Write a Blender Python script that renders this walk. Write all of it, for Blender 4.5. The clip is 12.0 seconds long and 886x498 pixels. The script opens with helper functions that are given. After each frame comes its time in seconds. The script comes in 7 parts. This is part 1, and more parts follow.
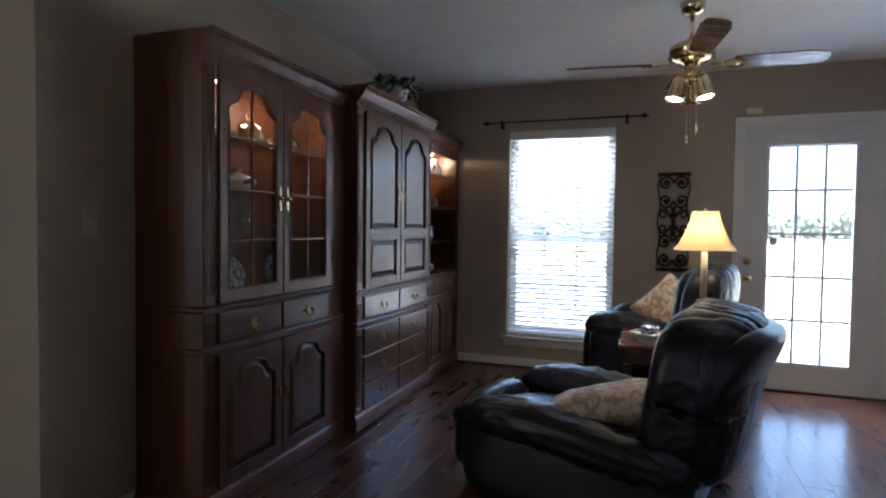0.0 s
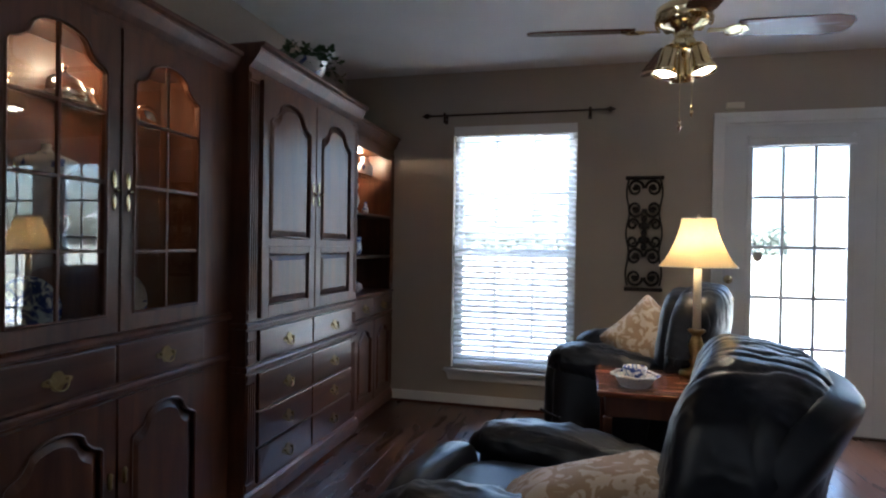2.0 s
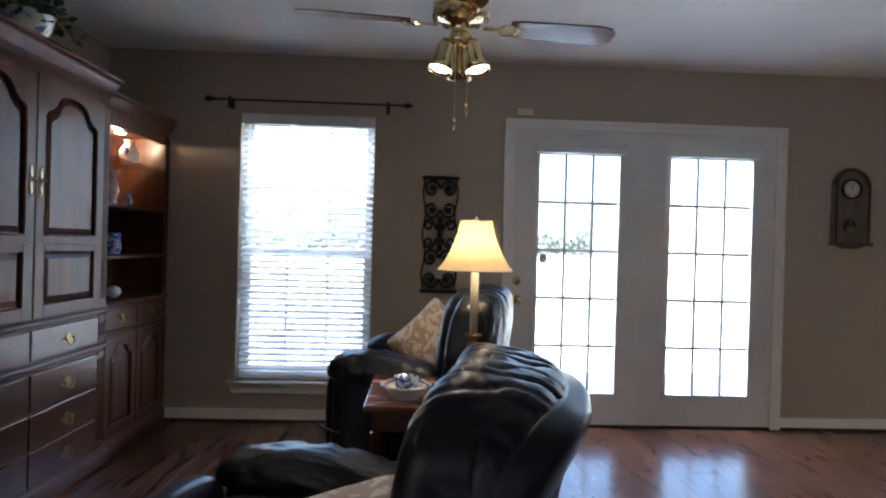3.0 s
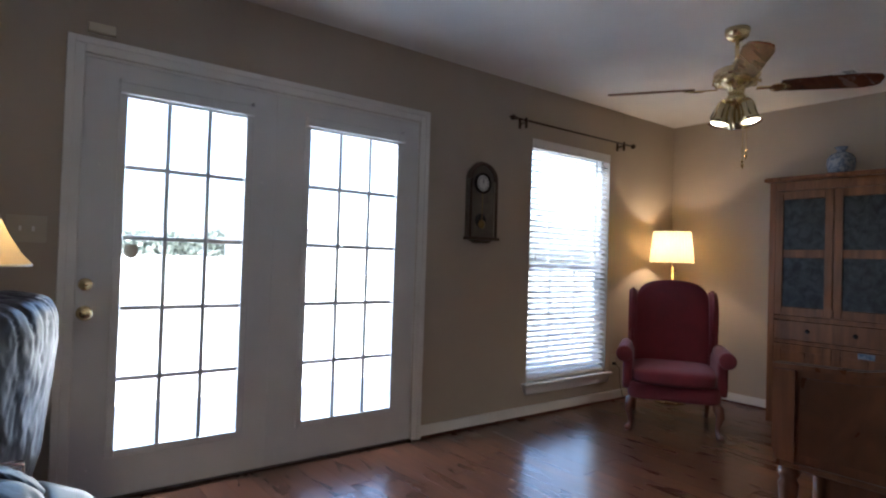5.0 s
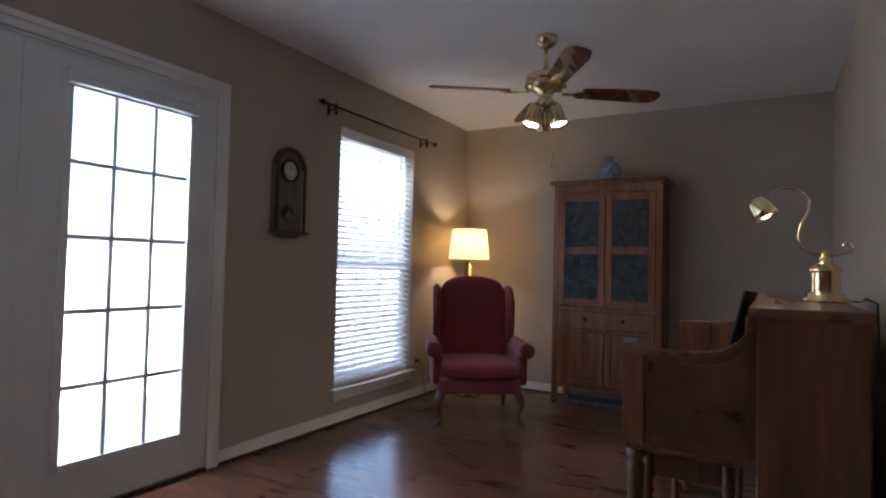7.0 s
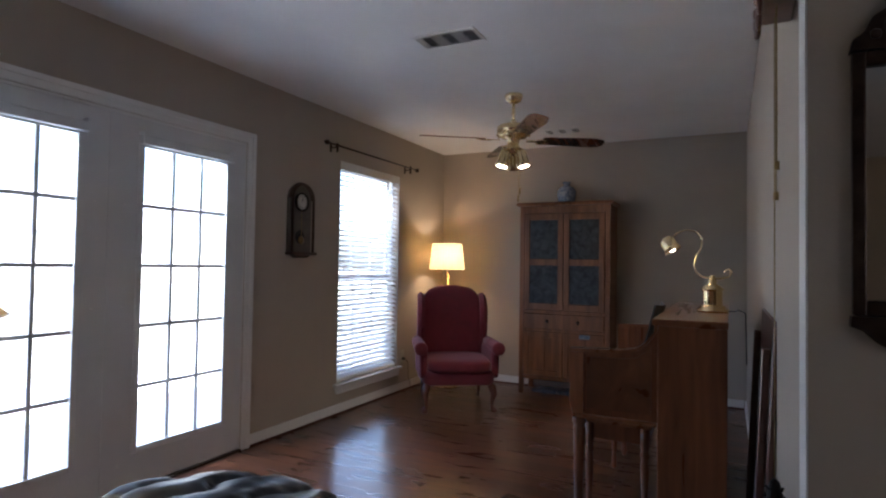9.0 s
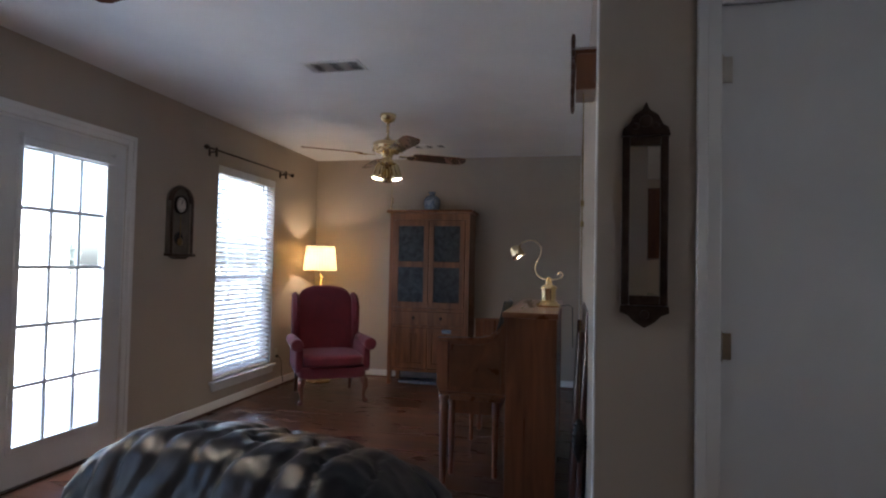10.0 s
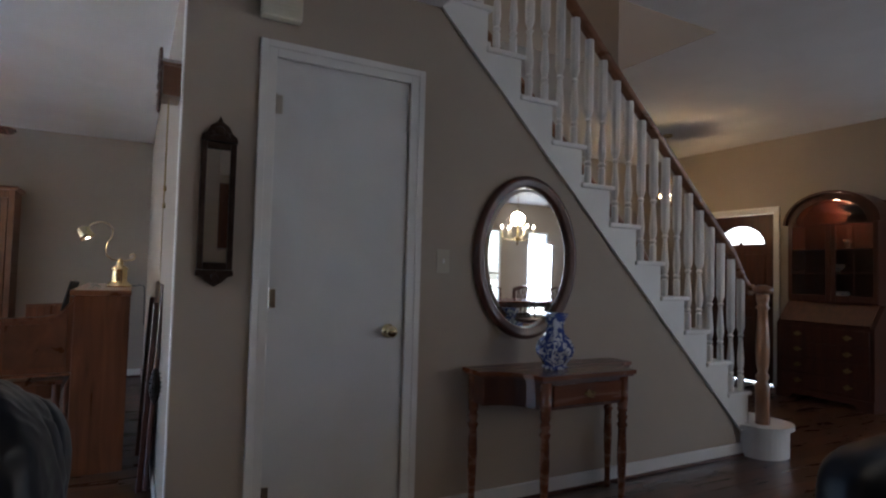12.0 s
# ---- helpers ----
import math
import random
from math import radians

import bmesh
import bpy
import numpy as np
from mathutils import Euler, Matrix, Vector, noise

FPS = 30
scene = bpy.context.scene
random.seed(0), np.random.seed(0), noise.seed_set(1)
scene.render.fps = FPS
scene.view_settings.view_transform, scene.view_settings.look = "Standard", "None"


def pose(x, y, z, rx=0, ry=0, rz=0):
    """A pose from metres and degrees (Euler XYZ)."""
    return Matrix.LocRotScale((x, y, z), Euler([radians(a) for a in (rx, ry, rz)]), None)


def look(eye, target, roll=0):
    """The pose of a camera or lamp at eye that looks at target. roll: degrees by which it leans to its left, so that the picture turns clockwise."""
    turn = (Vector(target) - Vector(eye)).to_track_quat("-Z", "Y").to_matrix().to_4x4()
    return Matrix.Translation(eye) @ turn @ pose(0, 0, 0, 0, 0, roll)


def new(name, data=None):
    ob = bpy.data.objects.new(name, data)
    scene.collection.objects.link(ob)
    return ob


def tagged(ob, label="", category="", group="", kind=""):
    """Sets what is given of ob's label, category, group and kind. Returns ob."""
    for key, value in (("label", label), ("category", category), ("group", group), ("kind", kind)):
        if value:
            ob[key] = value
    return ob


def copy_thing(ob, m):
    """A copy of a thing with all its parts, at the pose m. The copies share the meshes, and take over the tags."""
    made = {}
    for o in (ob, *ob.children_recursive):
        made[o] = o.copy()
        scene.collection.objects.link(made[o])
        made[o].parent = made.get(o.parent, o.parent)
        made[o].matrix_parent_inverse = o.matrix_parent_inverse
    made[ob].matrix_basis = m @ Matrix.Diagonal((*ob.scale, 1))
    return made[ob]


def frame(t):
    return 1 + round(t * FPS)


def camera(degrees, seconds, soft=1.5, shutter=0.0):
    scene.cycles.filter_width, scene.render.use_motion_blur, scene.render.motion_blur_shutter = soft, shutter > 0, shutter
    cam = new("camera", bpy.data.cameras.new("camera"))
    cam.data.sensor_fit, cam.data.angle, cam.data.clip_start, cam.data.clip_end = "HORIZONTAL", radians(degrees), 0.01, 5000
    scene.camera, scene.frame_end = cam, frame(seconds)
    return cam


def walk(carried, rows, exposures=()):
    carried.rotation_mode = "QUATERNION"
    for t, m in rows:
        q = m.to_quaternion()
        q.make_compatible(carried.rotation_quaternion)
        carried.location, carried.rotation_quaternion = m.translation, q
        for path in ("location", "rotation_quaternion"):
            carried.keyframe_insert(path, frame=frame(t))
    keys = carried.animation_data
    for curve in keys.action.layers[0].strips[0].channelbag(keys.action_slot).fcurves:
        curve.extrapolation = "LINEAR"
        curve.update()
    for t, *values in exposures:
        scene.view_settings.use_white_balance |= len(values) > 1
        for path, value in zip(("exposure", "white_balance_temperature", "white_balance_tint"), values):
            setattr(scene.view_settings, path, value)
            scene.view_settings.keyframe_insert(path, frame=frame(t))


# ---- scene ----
cam = camera(75.4, 12.0, 2.2)
PATH = [
    (0, (0.664, 1.976, 1.223), (-0.008, 3.859, 1.154), 0.7),
    (0.5, (0.559, 2.282, 1.224), (-0.11, 4.166, 1.166), 0.7),
    (1, (0.524, 2.539, 1.226), (-0.151, 4.421, 1.182), 0.7),
    (1.5, (0.483, 2.689, 1.221), (-0.163, 4.582, 1.19), 0.7),
    (2, (0.473, 2.786, 1.201), (-0.014, 4.726, 1.188), 0.9),
    (2.5, (0.574, 2.891, 1.205), (0.365, 4.88, 1.202), 1.3),
    (3, (0.731, 3.055, 1.222), (0.807, 5.053, 1.214), 1.6),
    (3.5, (0.955, 3.24, 1.202), (1.28, 5.214, 1.21), 1.9),
    (5.5, (1.118, 4.12, 1.151), (2.539, 5.527, 1.194), 1.8),
    (6, (1.136, 4.199, 1.133), (2.69, 5.456, 1.187), 1.8),
    (6.5, (1.124, 4.265, 1.123), (2.793, 5.366, 1.185), 1.6),
    (7, (1.115, 4.337, 1.126), (2.848, 5.334, 1.189), 1.4),
    (7.2, (1.112, 4.318, 1.130), (2.850, 5.305, 1.192), 1.4),
    (7.6, (1.120, 4.190, 1.155), (2.880, 5.140, 1.213), 1.3),
    (8, (0.965, 4.085, 1.185), (2.730, 5.025, 1.245), 1.1),
    (8.5, (0.645, 4.080, 1.222), (2.420, 5.018, 1.280), 1.0),
    (9, (0.368, 4.096, 1.252), (2.157, 4.988, 1.307), 0.9),
    (9.5, (0.093, 4.033, 1.255), (1.964, 4.736, 1.312), 1.2),
    (10, (-0.109, 4.026, 1.269), (1.841, 4.466, 1.332), 1.2),
    (10.5, (-0.274, 4.03, 1.226), (1.723, 4.09, 1.307), 1.6),
    (11, (-0.408, 4.013, 1.22), (1.562, 3.676, 1.306), 1.6),
    (11.5, (-0.572, 4.045, 1.196), (1.312, 3.377, 1.287), 1.6),
    (12, (-0.733, 4.104, 1.174), (1.024, 3.151, 1.26), 1.5),
]
walk(cam, [(t, look(eye, target, roll)) for t, eye, target, roll in PATH],
     [(0, 3.25, 5650, 11), (2, 3.2, 5650, 11), (3.5, 3.2, 5700, 12), (5.5, 2.85, 5650, 14), (7, 2.80, 5650, 15), (9, 2.82, 5650, 16), (10.5, 2.97, 5650, 15), (12, 3.25, 5600, 14)])

# ---- sky, sun ----
SUN_EL, SUN_AZ = 60.0, 165.0
sky_world = bpy.data.worlds.new("sky")
scene.world = sky_world
sky_world.use_nodes = True
wn = sky_world.node_tree
sky_tex = wn.nodes.new("ShaderNodeTexSky")
sky_tex.sky_type = "NISHITA"
sky_tex.sun_disc = False
sky_tex.sun_elevation = radians(SUN_EL)
sky_tex.sun_rotation = radians(SUN_AZ)
sky_tex.dust_density = 3.0
wn.links.new(sky_tex.outputs[0], wn.nodes["Background"].inputs[0])
wn.nodes["Background"].inputs[1].default_value = 0.15
sun_data = bpy.data.lights.new("sun", "SUN")
sun_data.energy, sun_data.angle, sun_data.color = 5.0, radians(0.5), (1.0, 0.95, 0.88)
sun_ob = new("sun", sun_data)
az = radians(SUN_AZ)
sun_ob.matrix_world = look((math.sin(az) * 20, math.cos(az) * 20, math.tan(radians(SUN_EL)) * 20), (0, 0, 0))


def lamp_point(name, place, watts, color, radius=0.03):
    data = bpy.data.lights.new(name, "POINT")
    data.energy, data.color, data.shadow_soft_size = watts, color, radius
    ob = new(name, data)
    ob.location = place
    return ob


def lamp_spot(name, place, watts, color, angle=120):
    data = bpy.data.lights.new(name, "SPOT")
    data.energy, data.color, data.shadow_soft_size, data.spot_size, data.spot_blend = watts, color, 0.04, radians(angle), 0.8
    ob = new(name, data)
    ob.location = place
    return ob


def lamp_area(name, place, target, w, h, watts, color):
    data = bpy.data.lights.new(name, "AREA")
    data.shape, data.size, data.size_y, data.energy, data.color = "RECTANGLE", w, h, watts, color
    ob = new(name, data)
    ob.matrix_world = look(place, target)
    return ob


WARM = (1.0, 0.72, 0.42)
lamp_point("floor_lamp_bulb_light", (5.75, 6.73, 1.34), 1.9, WARM)
DAY = (0.86, 0.93, 1.0)
lamp_area("dining_window_light", (-6.45, -4.25, 1.25), (0, -2.5, 1.0), 0.55, 1.3, 5, DAY)
# added fill before the windowless south wall, aimed towards the foyer ceiling
lamp_area("living_fill_light", (0.1, -2.25, 1.3), (2.2, 0.6, 2.2), 1.6, 1.7, 1.6, DAY)
# added strips under the eaves that boost the sky's light through the openings
for sky_x, sky_w, sky_watts in ((-0.06, 0.9, 9), (2.28, 1.8, 26), (4.73, 0.95, 9)):
    lamp_area("sky_fill_light", (sky_x, 7.46, 2.45), (sky_x, 6.2, 1.2), sky_w, 0.30, sky_watts, DAY)
# unseen fill lamp without a fixture, added to brighten the shaft walls
lamp_point("stairwell_fill_light", (2.14, 3.0, 5.0), 3, (1.0, 0.86, 0.66), 0.08)
lamp_point("table_lamp_bulb_light", (0.985, 5.72, 1.23), 0.35, WARM, 0.025)

# ---- materials ----


def nodes_of(name):
    m = bpy.data.materials.new(name)
    m.use_nodes = True
    t = m.node_tree
    return m, t, t.nodes["Principled BSDF"]


def surface(name, c1, c2, scale=6.0, stretch=(1, 1, 1), rough=0.5, metal=0.0, bump=0.1, bump_scale=80.0, depth=0.002,
            coat=0.0, sheen=0.0, rough_var=0.12, vary=0.0, detail=5.0, lo=0.35, hi=0.65, spec=0.5):
    """Two-tone surface with broad stains, fine relief and uneven gloss."""
    m, t, b = nodes_of(name)
    N, L = t.nodes.new, t.links.new
    tc = N("ShaderNodeTexCoord")
    mp = N("ShaderNodeMapping")
    mp.inputs["Scale"].default_value = stretch
    L(tc.outputs["Object"], mp.inputs[0])
    n1 = N("ShaderNodeTexNoise")
    n1.inputs["Scale"].default_value = scale
    n1.inputs["Detail"].default_value = detail
    n1.inputs["Distortion"].default_value = 0.6
    L(mp.outputs[0], n1.inputs[0])
    r1 = N("ShaderNodeValToRGB")
    r1.color_ramp.elements[0].position, r1.color_ramp.elements[1].position = lo, hi
    r1.color_ramp.elements[0].color, r1.color_ramp.elements[1].color = (*c1, 1), (*c2, 1)
    L(n1.outputs[0], r1.inputs[0])
    col = r1.outputs[0]
    if vary:
        oi = N("ShaderNodeObjectInfo")
        mr = N("ShaderNodeMapRange")
        mr.inputs[3].default_value, mr.inputs[4].default_value = 1 - vary, 1 + vary
        L(oi.outputs["Random"], mr.inputs[0])
        hs = N("ShaderNodeHueSaturation")
        L(mr.outputs[0], hs.inputs["Value"])
        L(col, hs.inputs["Color"])
        col = hs.outputs[0]
    L(col, b.inputs["Base Color"])
    n2 = N("ShaderNodeTexNoise")
    n2.inputs["Scale"].default_value = bump_scale
    n2.inputs["Detail"].default_value = 3
    L(mp.outputs[0] if stretch != (1, 1, 1) else tc.outputs["Object"], n2.inputs[0])
    bp = N("ShaderNodeBump")
    bp.inputs["Strength"].default_value = bump
    bp.inputs["Distance"].default_value = depth
    L(n2.outputs[0], bp.inputs["Height"])
    L(bp.outputs[0], b.inputs["Normal"])
    mr2 = N("ShaderNodeMapRange")
    mr2.inputs[3].default_value, mr2.inputs[4].default_value = max(0.02, rough - rough_var), min(1, rough + rough_var)
    L(n1.outputs[0], mr2.inputs[0])
    L(mr2.outputs[0], b.inputs["Roughness"])
    b.inputs["Metallic"].default_value = metal
    b.inputs["Coat Weight"].default_value = coat
    b.inputs["Coat Roughness"].default_value = 0.15
    b.inputs["Sheen Weight"].default_value = sheen
    b.inputs["Specular IOR Level"].default_value = spec
    return m


def wood(name, dark, light, rough=0.35, coat=0.3, grain=(9, 9, 0.9), vary=0.06, scale=2.2):
    """Stained timber: long grain along z (or the axis that grain names with its small number), pores and a soft varnish."""
    m = surface(name, dark, light, scale, grain, rough, 0, 0.18, 30, 0.001, coat, vary=vary, detail=9, lo=0.3, hi=0.7)
    return m


MAT = {
    "wall": surface("beige_wall_paint", (0.40, 0.345, 0.285), (0.43, 0.372, 0.308), 1.3, rough=0.75, bump=0.35, bump_scale=130, depth=0.0012),
    "ceiling": surface("textured_ceiling_paint", (0.76, 0.75, 0.74), (0.81, 0.80, 0.79), 2.0, rough=0.85, bump=0.5, bump_scale=60, depth=0.003),
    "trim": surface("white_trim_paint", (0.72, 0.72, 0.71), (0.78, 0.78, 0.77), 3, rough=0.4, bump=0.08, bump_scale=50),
    "door_white": surface("white_door_paint", (0.66, 0.67, 0.68), (0.72, 0.73, 0.74), 2.5, rough=0.45, bump=0.1, bump_scale=40),
    "cherry": wood("cherry_cabinet_wood", (0.062, 0.018, 0.009), (0.145, 0.050, 0.021), 0.40, 0.10),
    "cherry_flat": wood("cherry_horizontal_wood", (0.052, 0.015, 0.008), (0.120, 0.041, 0.018), 0.33, 0.35, (0.9, 9, 9)),
    "table_wood": wood("table_mahogany", (0.11, 0.032, 0.014), (0.21, 0.075, 0.032), 0.26, 0.35, (0.9, 9, 9)),
    "mahogany": wood("dark_mahogany", (0.05, 0.014, 0.008), (0.10, 0.030, 0.015), 0.40, 0.4),
    "oak": wood("golden_pine_wood", (0.125, 0.048, 0.019), (0.275, 0.115, 0.046), 0.45, 0.15),
    "figured_walnut": wood("piano_figured_walnut", (0.075, 0.028, 0.012), (0.20, 0.078, 0.034), 0.3, 0.4, (4, 3.5, 2.5)),
    "walnut": wood("piano_walnut", (0.115, 0.040, 0.017), (0.235, 0.089, 0.038), 0.32, 0.4),
    "walnut_flat": wood("piano_walnut_flat", (0.13, 0.046, 0.020), (0.24, 0.098, 0.042), 0.3, 0.4, (0.9, 9, 9)),
    "rail_wood": wood("handrail_wood", (0.14, 0.055, 0.025), (0.24, 0.11, 0.05), 0.3, 0.4, (9, 0.9, 9)),
    "newel_wood": wood("newel_oak", (0.26, 0.125, 0.06), (0.40, 0.21, 0.11), 0.3, 0.4),
    "blade_wood": wood("fan_blade_veneer", (0.10, 0.035, 0.018), (0.17, 0.065, 0.03), 0.25, 0.5, (0.9, 9, 9)),
    "leather": surface("navy_black_leather", (0.007, 0.009, 0.014), (0.014, 0.017, 0.026), 5, rough=0.36, bump=0.3, bump_scale=150, depth=0.0012, rough_var=0.1, spec=0.38),
    "burgundy": surface("burgundy_upholstery", (0.105, 0.008, 0.015), (0.135, 0.012, 0.020), 8, rough=0.9, bump=0.4, bump_scale=500, depth=0.001, sheen=0.12),
    "brass": surface("polished_brass", (0.74, 0.60, 0.34), (0.82, 0.69, 0.43), 8, rough=0.14, metal=1.0, bump=0.05, rough_var=0.06),
    "old_brass": surface("aged_brass", (0.26, 0.185, 0.085), (0.40, 0.29, 0.14), 20, rough=0.34, metal=1.0, bump=0.1),
    "silver": surface("silver_plate", (0.70, 0.66, 0.58), (0.80, 0.77, 0.70), 8, rough=0.16, metal=1.0, bump=0.05),
    "iron": surface("black_iron", (0.012, 0.010, 0.009), (0.030, 0.024, 0.020), 25, rough=0.5, metal=0.6, bump=0.3, bump_scale=200),
    "rod_metal": surface("bronze_rod", (0.035, 0.022, 0.018), (0.06, 0.04, 0.03), 25, rough=0.4, metal=0.8, bump=0.1),
    "black": surface("black_plastic", (0.010, 0.010, 0.011), (0.018, 0.018, 0.018), 20, rough=0.4, bump=0.1),
    "cream": surface("cream_plastic", (0.66, 0.61, 0.48), (0.70, 0.65, 0.52), 5, rough=0.4, bump=0.05),
    "white_plastic": surface("white_plastic", (0.74, 0.74, 0.73), (0.78, 0.78, 0.77), 5, rough=0.35, bump=0.05),
    "paper": surface("paper", (0.70, 0.68, 0.62), (0.76, 0.74, 0.68), 5, rough=0.9, bump=0.05),
    "ink": surface("printed_grey", (0.20, 0.20, 0.21), (0.26, 0.26, 0.27), 9, rough=0.9, bump=0.0),
    "tin": surface("punched_tin", (0.030, 0.033, 0.036), (0.075, 0.08, 0.085), 18, rough=0.5, metal=0.7, bump=0.8, bump_scale=90, depth=0.003),
    "leaf": surface("ivy_leaf", (0.018, 0.045, 0.012), (0.045, 0.10, 0.028), 30, rough=0.42, bump=0.2, vary=0.3),
    "soil": surface("potting_soil", (0.02, 0.014, 0.010), (0.04, 0.028, 0.02), 60, rough=0.95, bump=1.0),
    "concrete": surface("patio_concrete", (0.56, 0.55, 0.53), (0.66, 0.65, 0.62), 2.0, rough=0.9, bump=0.4, bump_scale=60),
    # grass colour raised to brighten the view outdoors and bounce light inside
    "lawn": surface("brightened_lawn", (0.42, 0.42, 0.35), (0.50, 0.49, 0.42), 3.0, rough=0.95, bump=1.0, bump_scale=90, depth=0.02),
    "fence": wood("weathered_fence", (0.58, 0.56, 0.53), (0.66, 0.64, 0.61), 0.8, 0.0),
    "brick": surface("pale_brick", (0.54, 0.50, 0.46), (0.62, 0.58, 0.54), 6.0, rough=0.9, bump=0.5, bump_scale=50),
    "roofing": surface("grey_shingle", (0.32, 0.32, 0.33), (0.40, 0.40, 0.40), 5.0, rough=0.9, bump=0.6),
    "stone": surface("counter_stone", (0.50, 0.48, 0.40), (0.62, 0.60, 0.50), 20, rough=0.2, bump=0.05),
    "clock_wood": wood("dull_clock_wood", (0.045, 0.028, 0.018), (0.085, 0.055, 0.036), 0.35, 0.2),
    # pale grey-brown carries the reflections of a glass door that isn't built
    "clock_back": surface("reflection_grey_clock_back", (0.12, 0.10, 0.085), (0.18, 0.155, 0.13), 9, rough=0.6, bump=0.1),
    "switch": surface("ivory_switch_plastic", (0.46, 0.43, 0.35), (0.50, 0.47, 0.38), 5, rough=0.4, bump=0.05),
    "felt": surface("seat_velvet", (0.06, 0.03, 0.03), (0.09, 0.045, 0.04), 20, rough=0.95, bump=0.4, sheen=0.3),
}


def floor_mat(name, vary):
    """Hand-scraped red-brown boards with swirling figure along y and an uneven satin varnish."""
    m, t, b = nodes_of(name)
    N, L = t.nodes.new, t.links.new
    tc, mp = N("ShaderNodeTexCoord"), N("ShaderNodeMapping")
    oi, island = N("ShaderNodeObjectInfo"), N("ShaderNodeNewGeometry")
    add = N("ShaderNodeVectorMath")
    add.operation = "ADD"
    sc = N("ShaderNodeMath")
    sc.operation = "MULTIPLY"
    sc.inputs[1].default_value = 40
    L(oi.outputs["Random"] if vary == "object" else island.outputs["Random Per Island"], sc.inputs[0])
    L(tc.outputs["Object"], add.inputs[0])
    L(sc.outputs[0], add.inputs[1])
    mp.inputs["Scale"].default_value = (7, 1.5, 7)
    L(add.outputs[0], mp.inputs[0])
    n1 = N("ShaderNodeTexNoise")
    n1.inputs["Scale"].default_value, n1.inputs["Detail"].default_value, n1.inputs["Distortion"].default_value = 1.6, 6, 0.7
    L(mp.outputs[0], n1.inputs[0])
    r = N("ShaderNodeValToRGB")
    e = r.color_ramp.elements
    e[0].position, e[1].position = 0.24, 0.78
    e[0].color, e[1].color = (0.034, 0.012, 0.007, 1), (0.125, 0.052, 0.025, 1)
    mid_e = e.new(0.5)
    mid_e.color = (0.070, 0.026, 0.013, 1)
    L(n1.outputs[0], r.inputs[0])
    mr = N("ShaderNodeMapRange")
    mr.inputs[3].default_value, mr.inputs[4].default_value = 0.75, 1.3
    L(oi.outputs["Random"] if vary == "object" else island.outputs["Random Per Island"], mr.inputs[0])
    hs = N("ShaderNodeHueSaturation")
    L(mr.outputs[0], hs.inputs["Value"])
    L(r.outputs[0], hs.inputs["Color"])
    L(hs.outputs[0], b.inputs["Base Color"])
    n2 = N("ShaderNodeTexNoise")
    n2.inputs["Scale"].default_value = 5
    L(mp.outputs[0], n2.inputs[0])
    bp = N("ShaderNodeBump")
    bp.inputs["Strength"].default_value, bp.inputs["Distance"].default_value = 0.25, 0.002
    L(n2.outputs[0], bp.inputs["Height"])
    L(bp.outputs[0], b.inputs["Normal"])
    mr2 = N("ShaderNodeMapRange")
    mr2.inputs[3].default_value, mr2.inputs[4].default_value = 0.20, 0.38
    b.inputs["Coat Weight"].default_value, b.inputs["Coat Roughness"].default_value = 0.5, 0.16
    L(n1.outputs[0], mr2.inputs[0])
    L(mr2.outputs[0], b.inputs["Roughness"])
    return m


MAT["board"] = floor_mat("scraped_floor_board", "object")
MAT["boards"] = floor_mat("scraped_floor_boards", "island")


def patterned(name, ground, figure, scale, sharp=0.04, rough=0.25, kind="noise", bump=0.0, metal=0.0, coat=0.0, level=0.5):
    """Two-colour pattern with hard edges: damask, painted china."""
    m, t, b = nodes_of(name)
    N, L = t.nodes.new, t.links.new
    tc = N("ShaderNodeTexCoord")
    n = N("ShaderNodeTexNoise" if kind == "noise" else "ShaderNodeTexVoronoi")
    n.inputs["Scale"].default_value = scale
    if kind == "noise":
        n.inputs["Detail"].default_value, n.inputs["Distortion"].default_value = 2, 1.8
    L(tc.outputs["Object"], n.inputs[0])
    r = N("ShaderNodeValToRGB")
    r.color_ramp.elements[0].position, r.color_ramp.elements[1].position = level - sharp, level + sharp
    r.color_ramp.elements[0].color, r.color_ramp.elements[1].color = (*ground, 1), (*figure, 1)
    L(n.outputs[0], r.inputs[0])
    n3 = N("ShaderNodeTexNoise")
    n3.inputs["Scale"].default_value = 9
    L(tc.outputs["Object"], n3.inputs[0])
    hs = N("ShaderNodeHueSaturation")
    mr = N("ShaderNodeMapRange")
    mr.inputs[3].default_value, mr.inputs[4].default_value = 0.85, 1.15
    L(n3.outputs[0], mr.inputs[0])
    L(mr.outputs[0], hs.inputs["Value"])
    L(r.outputs[0], hs.inputs["Color"])
    L(hs.outputs[0], b.inputs["Base Color"])
    b.inputs["Roughness"].default_value = rough
    b.inputs["Metallic"].default_value = metal
    b.inputs["Coat Weight"].default_value = coat
    if bump:
        n2 = N("ShaderNodeTexNoise")
        n2.inputs["Scale"].default_value = 500
        L(tc.outputs["Object"], n2.inputs[0])
        bp = N("ShaderNodeBump")
        bp.inputs["Strength"].default_value, bp.inputs["Distance"].default_value = bump, 0.001
        L(n2.outputs[0], bp.inputs["Height"])
        L(bp.outputs[0], b.inputs["Normal"])
    return m


